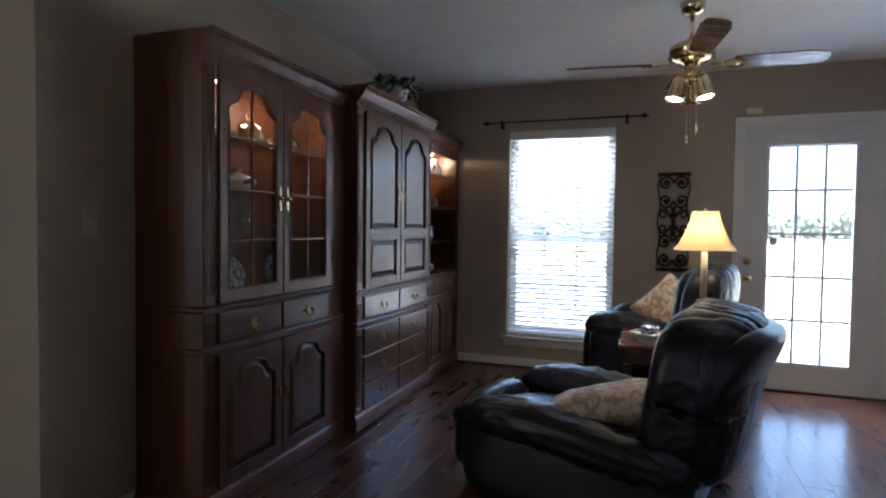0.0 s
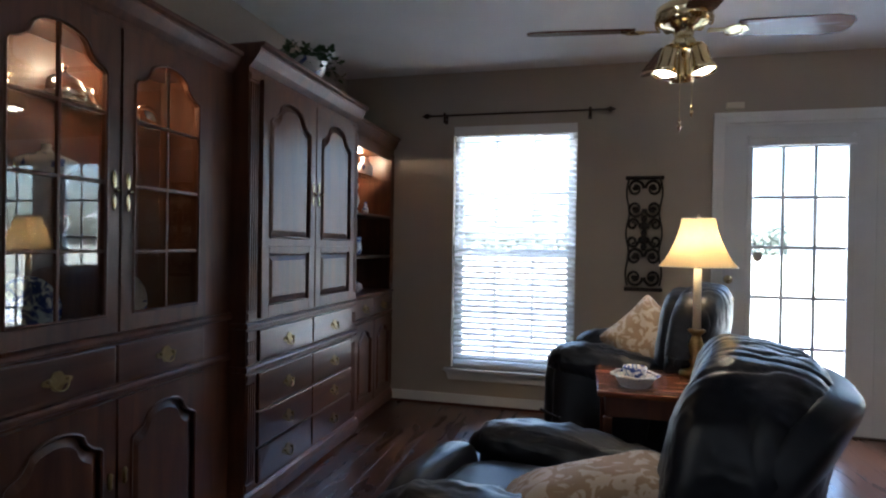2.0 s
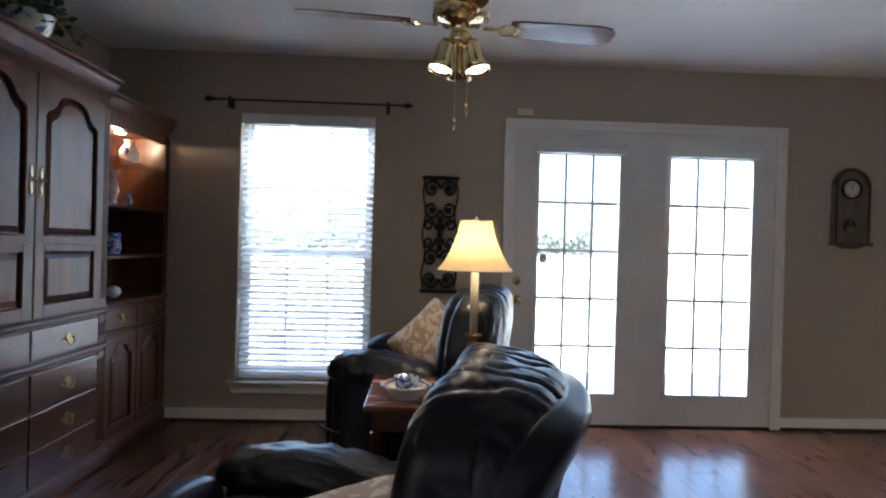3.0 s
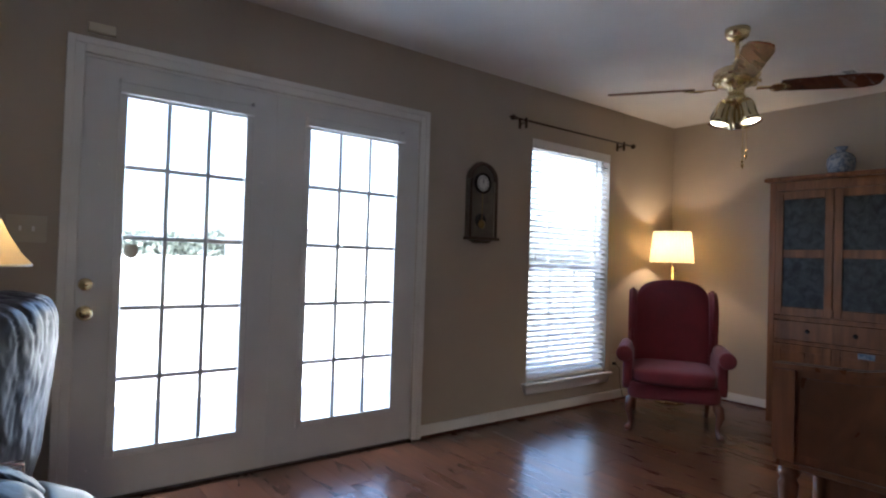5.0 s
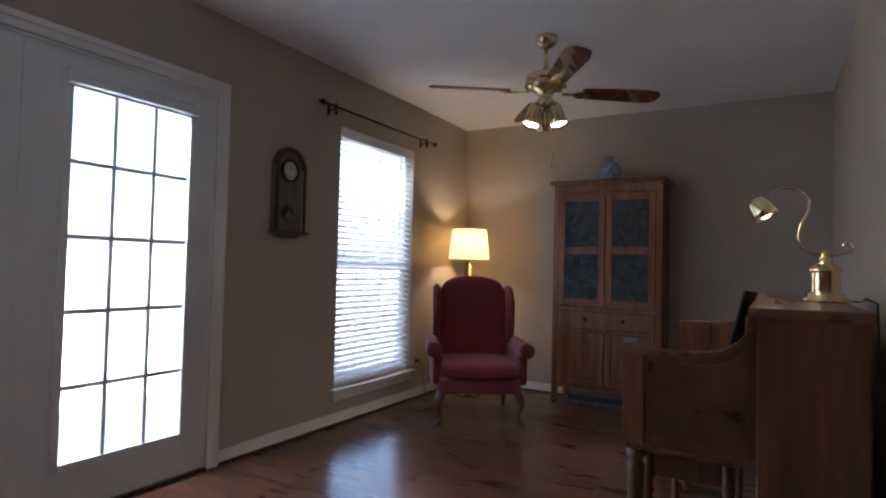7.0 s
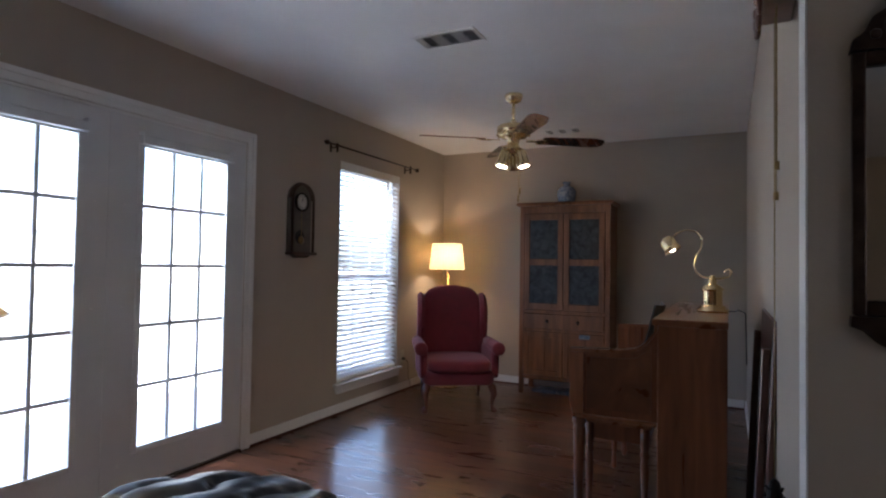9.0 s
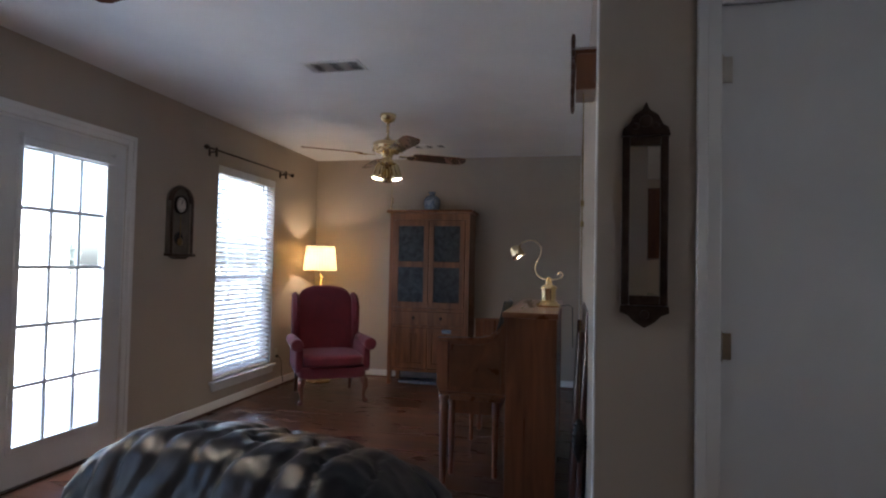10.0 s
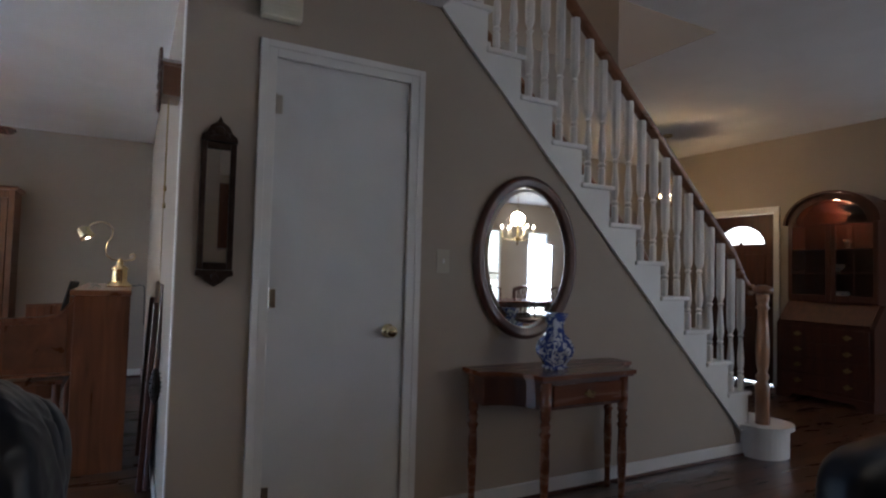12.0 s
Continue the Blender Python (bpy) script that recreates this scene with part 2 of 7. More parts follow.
MAT["damask"] = patterned("tan_damask", (0.30, 0.21, 0.135), (0.47, 0.40, 0.33), 13, 0.02, 0.7, bump=0.4)
MAT["china_blue"] = patterned("blue_and_white_china", (0.62, 0.66, 0.74), (0.045, 0.075, 0.28), 24, 0.06, 0.12, coat=0.5, level=0.47)
MAT["china_pale"] = patterned("pale_blue_china", (0.30, 0.36, 0.44), (0.14, 0.20, 0.30), 28, 0.05, 0.2, coat=0.4)
MAT["china_white"] = patterned("white_and_blue_china", (0.66, 0.66, 0.66), (0.08, 0.11, 0.30), 12, 0.02, 0.12, coat=0.5, level=0.6)
MAT["yellow_china"] = patterned("amber_ginger_jar", (0.42, 0.28, 0.06), (0.20, 0.12, 0.03), 14, 0.1, 0.15, coat=0.5)


def glass_mat(name, tint=(1, 1, 1), rough=0.0):
    """Thin window glass: clear, with its mirror gloss at a slant."""
    m = bpy.data.materials.new(name)
    m.use_nodes = True
    t = m.node_tree
    t.nodes.clear()
    N, L = t.nodes.new, t.links.new
    out, mix, fr, tr, gl = N("ShaderNodeOutputMaterial"), N("ShaderNodeMixShader"), N("ShaderNodeLayerWeight"), N("ShaderNodeBsdfTransparent"), N("ShaderNodeBsdfGlossy")
    tr.inputs[0].default_value = (*tint, 1)
    gl.inputs["Roughness"].default_value = rough
    fr.inputs[0].default_value = 0.5
    power, scale = N("ShaderNodeMath"), N("ShaderNodeMath")
    power.operation, scale.operation = "POWER", "MULTIPLY_ADD"
    power.inputs[1].default_value, scale.inputs[1].default_value, scale.inputs[2].default_value = 5.0, 0.95, 0.07
    L(fr.outputs["Facing"], power.inputs[0])
    L(power.outputs[0], scale.inputs[0])
    L(scale.outputs[0], mix.inputs[0])
    L(tr.outputs[0], mix.inputs[1])
    L(gl.outputs[0], mix.inputs[2])
    L(mix.outputs[0], out.inputs[0])
    return m


MAT["glass"] = glass_mat("window_glass", (0.96, 0.98, 0.97))
MAT["cabinet_glass"] = glass_mat("cabinet_glass", (0.93, 0.94, 0.93))
MAT["mirror"] = surface("mirror_silvering", (0.86, 0.87, 0.86), (0.88, 0.89, 0.88), 2, rough=0.015, metal=1.0, bump=0.0, rough_var=0.005)


def glow(name, color, strength):
    m, t, b = nodes_of(name)
    b.inputs["Base Color"].default_value = (*color, 1)
    b.inputs["Emission Color"].default_value = (*color, 1)
    b.inputs["Emission Strength"].default_value = strength
    return m


MAT["bulb"] = glow("lit_bulb", (1.0, 0.84, 0.58), 4)
MAT["bulb_soft"] = glow("lit_puck_lamp", (1.0, 0.74, 0.45), 4)


def cloth_shade(name, color, thin=0.5):
    m = bpy.data.materials.new(name)
    m.use_nodes = True
    t = m.node_tree
    t.nodes.clear()
    N, L = t.nodes.new, t.links.new
    out, mix, d, tl = N("ShaderNodeOutputMaterial"), N("ShaderNodeMixShader"), N("ShaderNodeBsdfDiffuse"), N("ShaderNodeBsdfTranslucent")
    tc, n, r = N("ShaderNodeTexCoord"), N("ShaderNodeTexNoise"), N("ShaderNodeValToRGB")
    n.inputs["Scale"].default_value = 60
    r.color_ramp.elements[0].color = (*[c * 0.9 for c in color], 1)
    r.color_ramp.elements[1].color = (*color, 1)
    L(tc.outputs["Object"], n.inputs[0])
    L(n.outputs[0], r.inputs[0])
    L(r.outputs[0], d.inputs[0])
    L(r.outputs[0], tl.inputs[0])
    mix.inputs[0].default_value = thin
    L(d.outputs[0], mix.inputs[1])
    L(tl.outputs[0], mix.inputs[2])
    L(mix.outputs[0], out.inputs[0])
    return m


MAT["shade"] = cloth_shade("cream_lamp_shade", (0.76, 0.60, 0.33))
MAT["slat"] = cloth_shade("white_blind_slat", (0.88, 0.89, 0.90), 0.55)
# leaf green paled towards grey, so distance haze sits in the colour
MAT["hazed_hedge_leaf"] = surface("hazed_hedge_leaf", (0.20, 0.23, 0.19), (0.27, 0.30, 0.26), 9, rough=0.5, vary=0.2)

# ---- building helpers ----


def part(name, bm, material, parent=None, label="", smooth=False, kind=""):
    """Links a bmesh as ONE mesh object under a thing or a part."""
    me = bpy.data.meshes.new(name)
    bmesh.ops.recalc_face_normals(bm, faces=bm.faces)
    bm.to_mesh(me)
    bm.free()
    me.materials.append(MAT[material] if isinstance(material, str) else material)
    if smooth:
        me.polygons.foreach_set("use_smooth", [True] * len(me.polygons))
    ob = new(name, me)
    if parent is not None:
        ob.parent = parent
    return tagged(ob, label, kind=kind)


def thing(name, label, category, x=0, y=0, z=0, rz=0, group=""):
    ob = new(name)
    ob.matrix_basis = pose(x, y, z, 0, 0, rz)
    return tagged(ob, label, category, group)


def structure(name, bm, material, smooth=False):
    return part(name, bm, material, None, "", smooth, "structure")


def fresh():
    return bmesh.new()


def box(bm, x0, x1, y0, y1, z0, z1, bevel=0.0, seg=1):
    r = bmesh.ops.create_cube(bm, size=1)
    vs = r["verts"]
    for v in vs:
        v.co = Vector(((x0 + x1) / 2 + v.co.x * (x1 - x0), (y0 + y1) / 2 + v.co.y * (y1 - y0), (z0 + z1) / 2 + v.co.z * (z1 - z0)))
    if bevel:
        bmesh.ops.bevel(bm, geom=list({e for v in vs for e in v.link_edges}), offset=bevel, segments=seg, affect="EDGES", profile=0.6)
    return bm


def abox(x0, x1, y0, y1, z0, z1, bevel=0.0, seg=1):
    return box(fresh(), x0, x1, y0, y1, z0, z1, bevel, seg)


def prism(bm, pts, a0, a1, axis="y"):
    """A 2-D outline pushed out along an axis. y: points are (x, z); x: (y, z); z: (x, y)."""
    def at(p, a):
        return {"y": (p[0], a, p[1]), "x": (a, p[0], p[1]), "z": (p[0], p[1], a)}[axis]
    lo = [bm.verts.new(at(p, a0)) for p in pts]
    hi = [bm.verts.new(at(p, a1)) for p in pts]
    n = len(pts)
    bm.faces.new(lo)
    bm.faces.new(hi[::-1])
    for i in range(n):
        bm.faces.new((lo[i], hi[i], hi[(i + 1) % n], lo[(i + 1) % n]))
    return bm


def lathe(bm, prof, seg=16, c=(0, 0, 0), m=None, caps=True):
    """A profile of (radius, height) turned about z."""
    rings = []
    for r, z in prof:
        ring = []
        for i in range(seg):
            a = 2 * math.pi * i / seg
            v = Vector((r * math.cos(a), r * math.sin(a), z))
            if m is not None:
                v = m @ v
            ring.append(bm.verts.new(v + Vector(c)))
        rings.append(ring)
    for a, b in zip(rings, rings[1:]):
        for i in range(seg):
            bm.faces.new((a[i], a[(i + 1) % seg], b[(i + 1) % seg], b[i]))
    if caps and prof[0][0] > 1e-5:
        bm.faces.new(rings[0][::-1])
    if caps and prof[-1][0] > 1e-5:
        bm.faces.new(rings[-1])
    return bm


def tube(bm, pts, r, seg=6):
    """A round bar along points; r may be one radius or a list."""
    pts = [Vector(p) for p in pts]
    rs = r if isinstance(r, (list, tuple)) else [r] * len(pts)
    rings = []
    side = None
    for i, p in enumerate(pts):
        d = (pts[min(i + 1, len(pts) - 1)] - pts[max(i - 1, 0)]).normalized()
        if side is None:
            side = d.orthogonal().normalized()
        side = (side - d * side.dot(d)).normalized()
        up = d.cross(side)
        rings.append([bm.verts.new(p + (side * math.cos(2 * math.pi * k / seg) + up * math.sin(2 * math.pi * k / seg)) * rs[i]) for k in range(seg)])
    for a, b in zip(rings, rings[1:]):
        for i in range(seg):
            bm.faces.new((a[i], a[(i + 1) % seg], b[(i + 1) % seg], b[i]))
    bm.faces.new(rings[0][::-1])
    bm.faces.new(rings[-1])
    return bm


def soft(bm, c, size, k=4.0, n=10, wrinkle=0.0, wscale=6.0, m=None, squash=None, seed=0.0, creases=(1, 1, 1)):
    """A stuffed block: a rounded box with folds."""
    c, m = Vector(c), m or Matrix.Identity(3)
    start = len(bm.verts)
    r = bmesh.ops.create_cube(bm, size=2)
    es = list({e for v in r["verts"] for e in v.link_edges})
    bmesh.ops.subdivide_edges(bm, edges=es, cuts=n, use_grid_fill=True)
    bm.verts.ensure_lookup_table()
    for v in bm.verts[start:]:
        p = v.co.copy()
        s = (abs(p.x) ** k + abs(p.y) ** k + abs(p.z) ** k) ** (1 / k)
        p /= s
        q = Vector((p.x * size[0] / 2, p.y * size[1] / 2, p.z * size[2] / 2))
        if squash:
            q = squash(q)
        if wrinkle:
            w = Vector((q.x * creases[0], q.y * creases[1], q.z * creases[2])) * wscale + Vector((seed, seed * 2, 0))
            h = noise.noise(w) * 0.7 + (1 - abs(noise.noise(w * 2.1)) * 2) * 0.35
            q += p.normalized() * h * wrinkle
        v.co = c + m @ q
    return bm


def rot(ax=0, ay=0, az=0):
    return Euler((radians(ax), radians(ay), radians(az))).to_matrix()


# ---- the shell of the house ----
N_Y, E_X, W_X, S_Y = 7.0, 6.19, -1.395, 3.95
CEIL, HIGH = 2.50, 2.82
WX = 1.755  # face of the closet wall


def wall_with_holes(name, axis, at, thick, a0, a1, z1, holes):
    """A wall in the plane axis = at, from a0 to a1, with rectangular openings (a, b, z0, z1)."""
    bm = fresh()
    cuts = sorted({a0, a1, *[h[0] for h in holes], *[h[1] for h in holes]})
    for s, e in zip(cuts, cuts[1:]):
        mine = [h for h in holes if h[0] <= s and h[1] >= e]
        spans = [(-0.1, z1)]
        for h in mine:
            spans = [x for lo, hi in spans for x in ((lo, h[2] if h[2] > 0 else -0.03), (h[3], hi)) if x[1] - x[0] > 0.001]
        for lo, hi in spans:
            if axis == "y":
                box(bm, s, e, min(at, at + thick), max(at, at + thick), lo, hi)
            else:
                box(bm, min(at, at + thick), max(at, at + thick), s, e, lo, hi)
    bmesh.ops.remove_doubles(bm, verts=bm.verts, dist=0.0001)
    return structure(name, bm, "wall")


W1 = (-0.51, 0.395, 0.28, 2.095)
W2 = (4.255, 5.21, 0.255, 2.11)
FD = (1.36, 3.21, 0.0, 2.05)
wall_with_holes("wall_north", "y", N_Y, 0.16, W_X - 0.15, E_X + 0.15, CEIL, [W1, FD, W2])
wall_with_holes("wall_east", "x", E_X, 0.15, S_Y - 3.0, N_Y, CEIL, [])
wall_with_holes("wall_west", "x", W_X, -0.15, 3.42, N_Y, CEIL, [])
wall_with_holes("wall_piano_room_south", "y", S_Y, -0.12, WX + 0.12, E_X, CEIL, [])
# closet wall under the stairs, cut to the slope of the flight
bm = fresh()
for y0, y1, z0, z1 in ((3.60, S_Y, 0, CEIL), (2.955, 3.60, 2.09, CEIL), (2.78, 2.955, 0, CEIL)):
    box(bm, WX, WX + 0.12, y0, y1, z0, z1)
prism(bm, [(0.265, 0.0), (2.78, 0.0), (2.78, 2.477)], WX, WX + 0.12, "x")
structure("wall_closet", bm, "wall")
structure("closet_inside", abox(1.97, 2.02, 2.85, 3.84, 0, 2.45), "wall")

ceil_bm = fresh()
box(ceil_bm, W_X - 0.15, E_X + 0.15, 2.86, N_Y + 0.16, CEIL, CEIL + 0.12)
structure("ceiling", ceil_bm, "ceiling")
bm = fresh()
for x0, x1, y0, y1 in ((-6.6, 1.70, -5.6, 2.86), (2.58, E_X + 0.15, -5.6, 2.86), (1.70, 2.58, -5.6, 0.76)):
    box(bm, x0, x1, y0, y1, HIGH, HIGH + 0.12)
box(bm, -6.6, -1.65, 2.86, 3.65, HIGH, HIGH + 0.12)
structure("ceiling_high", bm, "ceiling")
bm = fresh()
box(bm, W_X - 0.15, WX, 2.80, 2.86, CEIL, HIGH)
structure("ceiling_step", bm, "ceiling")
# stairwell shaft
bm = fresh()
box(bm, 1.60, 1.70, 0.66, 4.0, HIGH + 0.12, 5.2)
box(bm, 2.58, 2.68, 0.66, 4.0, HIGH + 0.12, 5.2)
box(bm, 1.70, 2.58, 0.66, 0.76, HIGH + 0.12, 5.2)
box(bm, 1.70, 2.58, 4.0, 4.1, HIGH + 0.12, 4.3)
box(bm, 1.70, 2.58, 4.0, 4.1, 4.9, 5.2)
box(bm, 1.70, 1.80, 4.0, 4.1, 4.3, 4.9)
box(bm, 2.48, 2.58, 4.0, 4.1, 4.3, 4.9)
box(bm, 1.60, 2.68, 0.66, 4.1, 5.2, 5.3)
structure("wall_stairwell", bm, "wall")
structure("stairwell_lining", box(box(fresh(), 2.572, 2.579, 0.762, 2.858, HIGH, HIGH + 0.119), 1.702, 2.571, 0.761, 0.768, HIGH, HIGH + 0.119), "wall")
# thin white sheet added over the wall end, brightening the daylit face by colour
structure("wall_end_sheet", abox(WX + 0.002, WX + 0.118, S_Y + 0.0005, S_Y + 0.0045, 0, CEIL - 0.002), "trim")

SY = -2.35
DOOR_F = (3.22, 4.08, 0.0, 1.97)
wall_with_holes("wall_south", "y", SY, -0.15, -1.6, E_X + 0.15, HIGH, [DOOR_F])
wall_with_holes("wall_foyer_east", "x", 5.2, 0.15, SY, S_Y - 0.12, HIGH, [])
WD = (-4.55, -3.95, 0.25, 2.2)
WD2 = (-3.2, -2.75, 0.25, 2.2)
wall_with_holes("wall_dining_west", "x", -6.5, -0.15, -5.5, 3.57, HIGH, [WD, WD2])
wall_with_holes("wall_dining_south", "y", -5.5, -0.15, -6.65, -1.6, HIGH, [])
wall_with_holes("wall_dining_east", "x", -1.6, 0.15, -5.5, SY - 0.15, HIGH, [])
wall_with_holes("wall_kitchen_north", "y", 3.42, 0.15, -6.65, W_X - 0.15, HIGH, [])

# ground slab under the boards, and the plot outside
structure("floor", abox(-6.65, 6.4, -5.7, 7.16, -0.12, -0.014), "boards")


def skirting(name, x0, x1, y0, y1, z0=0.0, h=0.085):
    """Baseboard with a rounded top, laid along a wall."""
    bm = abox(x0, x1, y0, y1, z0, z0 + h, 0.005, 2)
    return structure(name, bm, "trim")


for x0, x1 in ((-0.98, 1.285), (3.285, E_X - 0.012)):
    skirting("baseboard", x0, x1, N_Y - 0.014, N_Y - 0.001)
    structure("shoe_moulding", abox(x0, x1, N_Y - 0.03, N_Y - 0.015, 0, 0.018, 0.005, 2), "mahogany")
skirting("baseboard", E_X - 0.014, E_X - 0.001, S_Y + 0.02, N_Y - 0.015)
structure("shoe_moulding", abox(E_X - 0.03, E_X - 0.015, S_Y + 0.02, N_Y - 0.032, 0, 0.018, 0.005, 2), "mahogany")
skirting("baseboard", WX + 0.14, E_X - 0.015, S_Y + 0.001, S_Y + 0.014)
skirting("baseboard", W_X + 0.001, W_X + 0.014, 3.43, 3.82)
skirting("baseboard", WX - 0.014, WX - 0.001, 3.67, S_Y)
skirting("baseboard", WX - 0.014, WX - 0.001, 0.33, 2.885)
structure("shoe_moulding", abox(WX - 0.030, WX - 0.015, 0.33, 2.885, 0, 0.018, 0.005, 2), "mahogany")
skirting("baseboard", -1.58, 3.14, SY + 0.001, SY + 0.014)
structure("door_frame", box(box(box(fresh(), 1.3605, 1.3645, N_Y, N_Y + 0.12, 0.0, 2.05), 3.2055, 3.2095, N_Y, N_Y + 0.12, 0.0, 2.05), 1.3645, 3.2055, N_Y + 0.001, N_Y + 0.12, 2.036, 2.0495), "trim")


def casing(name, axis, at, out, a0, a1, top, w=0.07):
    """Door casing of two legs and a head, with a stepped profile. out: the side that it stands proud on."""
    bm = fresh()
    lays = ((0.0, w, 0.014), (0.004, w * 0.45, 0.022))
    for inset, wide, proud in lays:
        lo, hi = sorted((at, at + out * proud))
        if inset:
            legs = ((a0 - w, a0 - w + wide), (a1 + w - wide, a1 + w))
            head = (top + w - wide, top + w)
        else:
            legs = ((a0 - w, a0), (a1, a1 + w))
            head = (top, top + w)
        spans = [(legs[0][0], legs[0][1], 0, top + w), (legs[1][0], legs[1][1], 0, top + w), (legs[0][1], legs[1][0], head[0], head[1])]
        for s, e, z0, z1 in spans:
            if axis == "y":
                box(bm, s, e, lo, hi, z0, z1, 0.003)
            else:
                box(bm, lo, hi, s, e, z0, z1, 0.003)
    return structure(name, bm, "trim")


casing("door_casing", "y", N_Y - 0.001, -1, FD[0], FD[1], FD[3])
casing("door_casing", "x", WX - 0.001, -1, 2.955, 3.592, 2.083)
casing("door_casing", "y", SY + 0.001, 1, DOOR_F[0], DOOR_F[1], DOOR_F[3])


# ---- windows with sashes, sill and blind ----
def window(n, hole):
    x0, x1, z0, z1 = hole
    w = new(f"window_{n}")
    w.location = (0, 0, 0)
    tagged(w, kind="structure")
    y = N_Y + 0.10
    bm = fresh()
    for a, b, c, d in ((x0, x0 + 0.03, z0, z1), (x1 - 0.03, x1, z0, z1), (x0 + 0.03, x1 - 0.03, z1 - 0.03, z1), (x0 + 0.03, x1 - 0.03, z0, z0 + 0.03)):
        box(bm, a, b, y - 0.03, y + 0.05, c, d, 0.003)
    part("window_frame", bm, "trim", w, kind="structure")
    mid = z0 + (z1 - z0) * 0.475
    for name, lo, hi, dy in (("lower_sash", z0 + 0.03, mid + 0.02, -0.012), ("upper_sash", mid - 0.02, z1 - 0.03, 0.014)):
        bm = fresh()
        a, b = x0 + 0.03, x1 - 0.03
        for p, q, r, s in ((a, a + 0.035, lo, hi), (b - 0.035, b, lo, hi), (a + 0.035, b - 0.035, lo, lo + 0.04), (a + 0.035, b - 0.035, hi - 0.04, hi)):
            box(bm, p, q, y + dy - 0.01, y + dy + 0.012, r, s, 0.003)
        for k in (1, 2):
            cx = a + (b - a) * k / 3
            box(bm, cx - 0.008, cx + 0.008, y + dy - 0.006, y + dy + 0.006, lo + 0.04, hi - 0.04)
        box(bm, a + 0.035, b - 0.035, y + dy - 0.005, y + dy + 0.007, (lo + hi) / 2 - 0.008, (lo + hi) / 2 + 0.008)
        sash = part(name, bm, "trim", w, kind="structure")
        pane = part("pane", abox(a + 0.03, b - 0.03, y + dy + 0.008, y + dy + 0.011, lo + 0.03, hi - 0.03), "glass", sash, kind="structure")
        pane.visible_shadow = False
    bm = abox(x0 - 0.05, x1 + 0.05, N_Y - 0.045, N_Y + 0.07, z0 - 0.022, z0, 0.006, 2)
    part("window_sill", bm, "trim", w, kind="structure")
    bm = prism(fresh(), [(x0 - 0.04, z0 - 0.022), (x1 + 0.04, z0 - 0.022), (x1 + 0.015, z0 - 0.085), (x0 - 0.015, z0 - 0.085)], N_Y - 0.018, N_Y - 0.001)
    part("window_apron", bm, "trim", w, kind="structure")
    return w


window(1, W1)
window(2, W2)


def blind(hole, tilt, label):
    x0, x1, z0, z1 = hole
    b = thing("window_blind", label, "window blind", (x0 + x1) / 2, N_Y + 0.035, z0, group="window blinds")
    h = (x1 - x0) / 2 - 0.008
    H = z1 - z0
    part("headrail", abox(-h - 0.004, h + 0.004, -0.028, 0.028, H - 0.05, H - 0.003, 0.003), "trim", b)
    part("valance", abox(-h - 0.007, h + 0.007, -0.040, -0.030, H - 0.075, H - 0.002, 0.003), "trim", b)
    me = None
    z, k = 0.045, 0
    while z < H - 0.085:
        if me is None:
            bm = fresh()
            prof = [(-0.025, -0.0008), (-0.010, 0.0018), (0.010, 0.0018), (0.025, -0.0008), (0.025, -0.0032), (0.010, -0.0008), (-0.010, -0.0008), (-0.025, -0.0032)]
            prism(bm, prof, -h, h, "x")
            bm.transform(Matrix.Rotation(radians(tilt), 4, "X"))
            me = part("slat", bm, "slat", b)
            me.location.z = z
        else:
            c = me.copy()
            scene.collection.objects.link(c)
            c.location.z = z
            c.rotation_euler.x = radians(1.5 * math.sin(k * 2.3))
        z += 0.0425
        k += 1
    part("bottom_rail", abox(-h, h, -0.025, 0.025, 0.006, 0.028, 0.004), "trim", b)
    for x in (-h * 0.72, 0, h * 0.72):
        part("ladder_cord", tube(tube(fresh(), [(x, -0.026, 0.02), (x, -0.026, H - 0.05)], 0.0012, 4), [(x, 0.026, 0.02), (x, 0.026, H - 0.05)], 0.0012, 4), "white_plastic", b)
    cord = tube(fresh(), [(-h + 0.05, -0.042, H - 0.08), (-h + 0.05, -0.042, H * 0.52)], 0.0015, 5)
    lathe(cord, [(0.003, H * 0.52), (0.008, H * 0.52 - 0.03), (0.004, H * 0.52 - 0.035)], 8, (-h + 0.05, -0.042, 0))
    part("pull_cord", cord, "cream", b)
    return b


blind(W1, 23, "white two-inch blind lowered over the window beside the bookcase")
blind(W2, 27, "white two-inch blind lowered over the window behind the red chair")


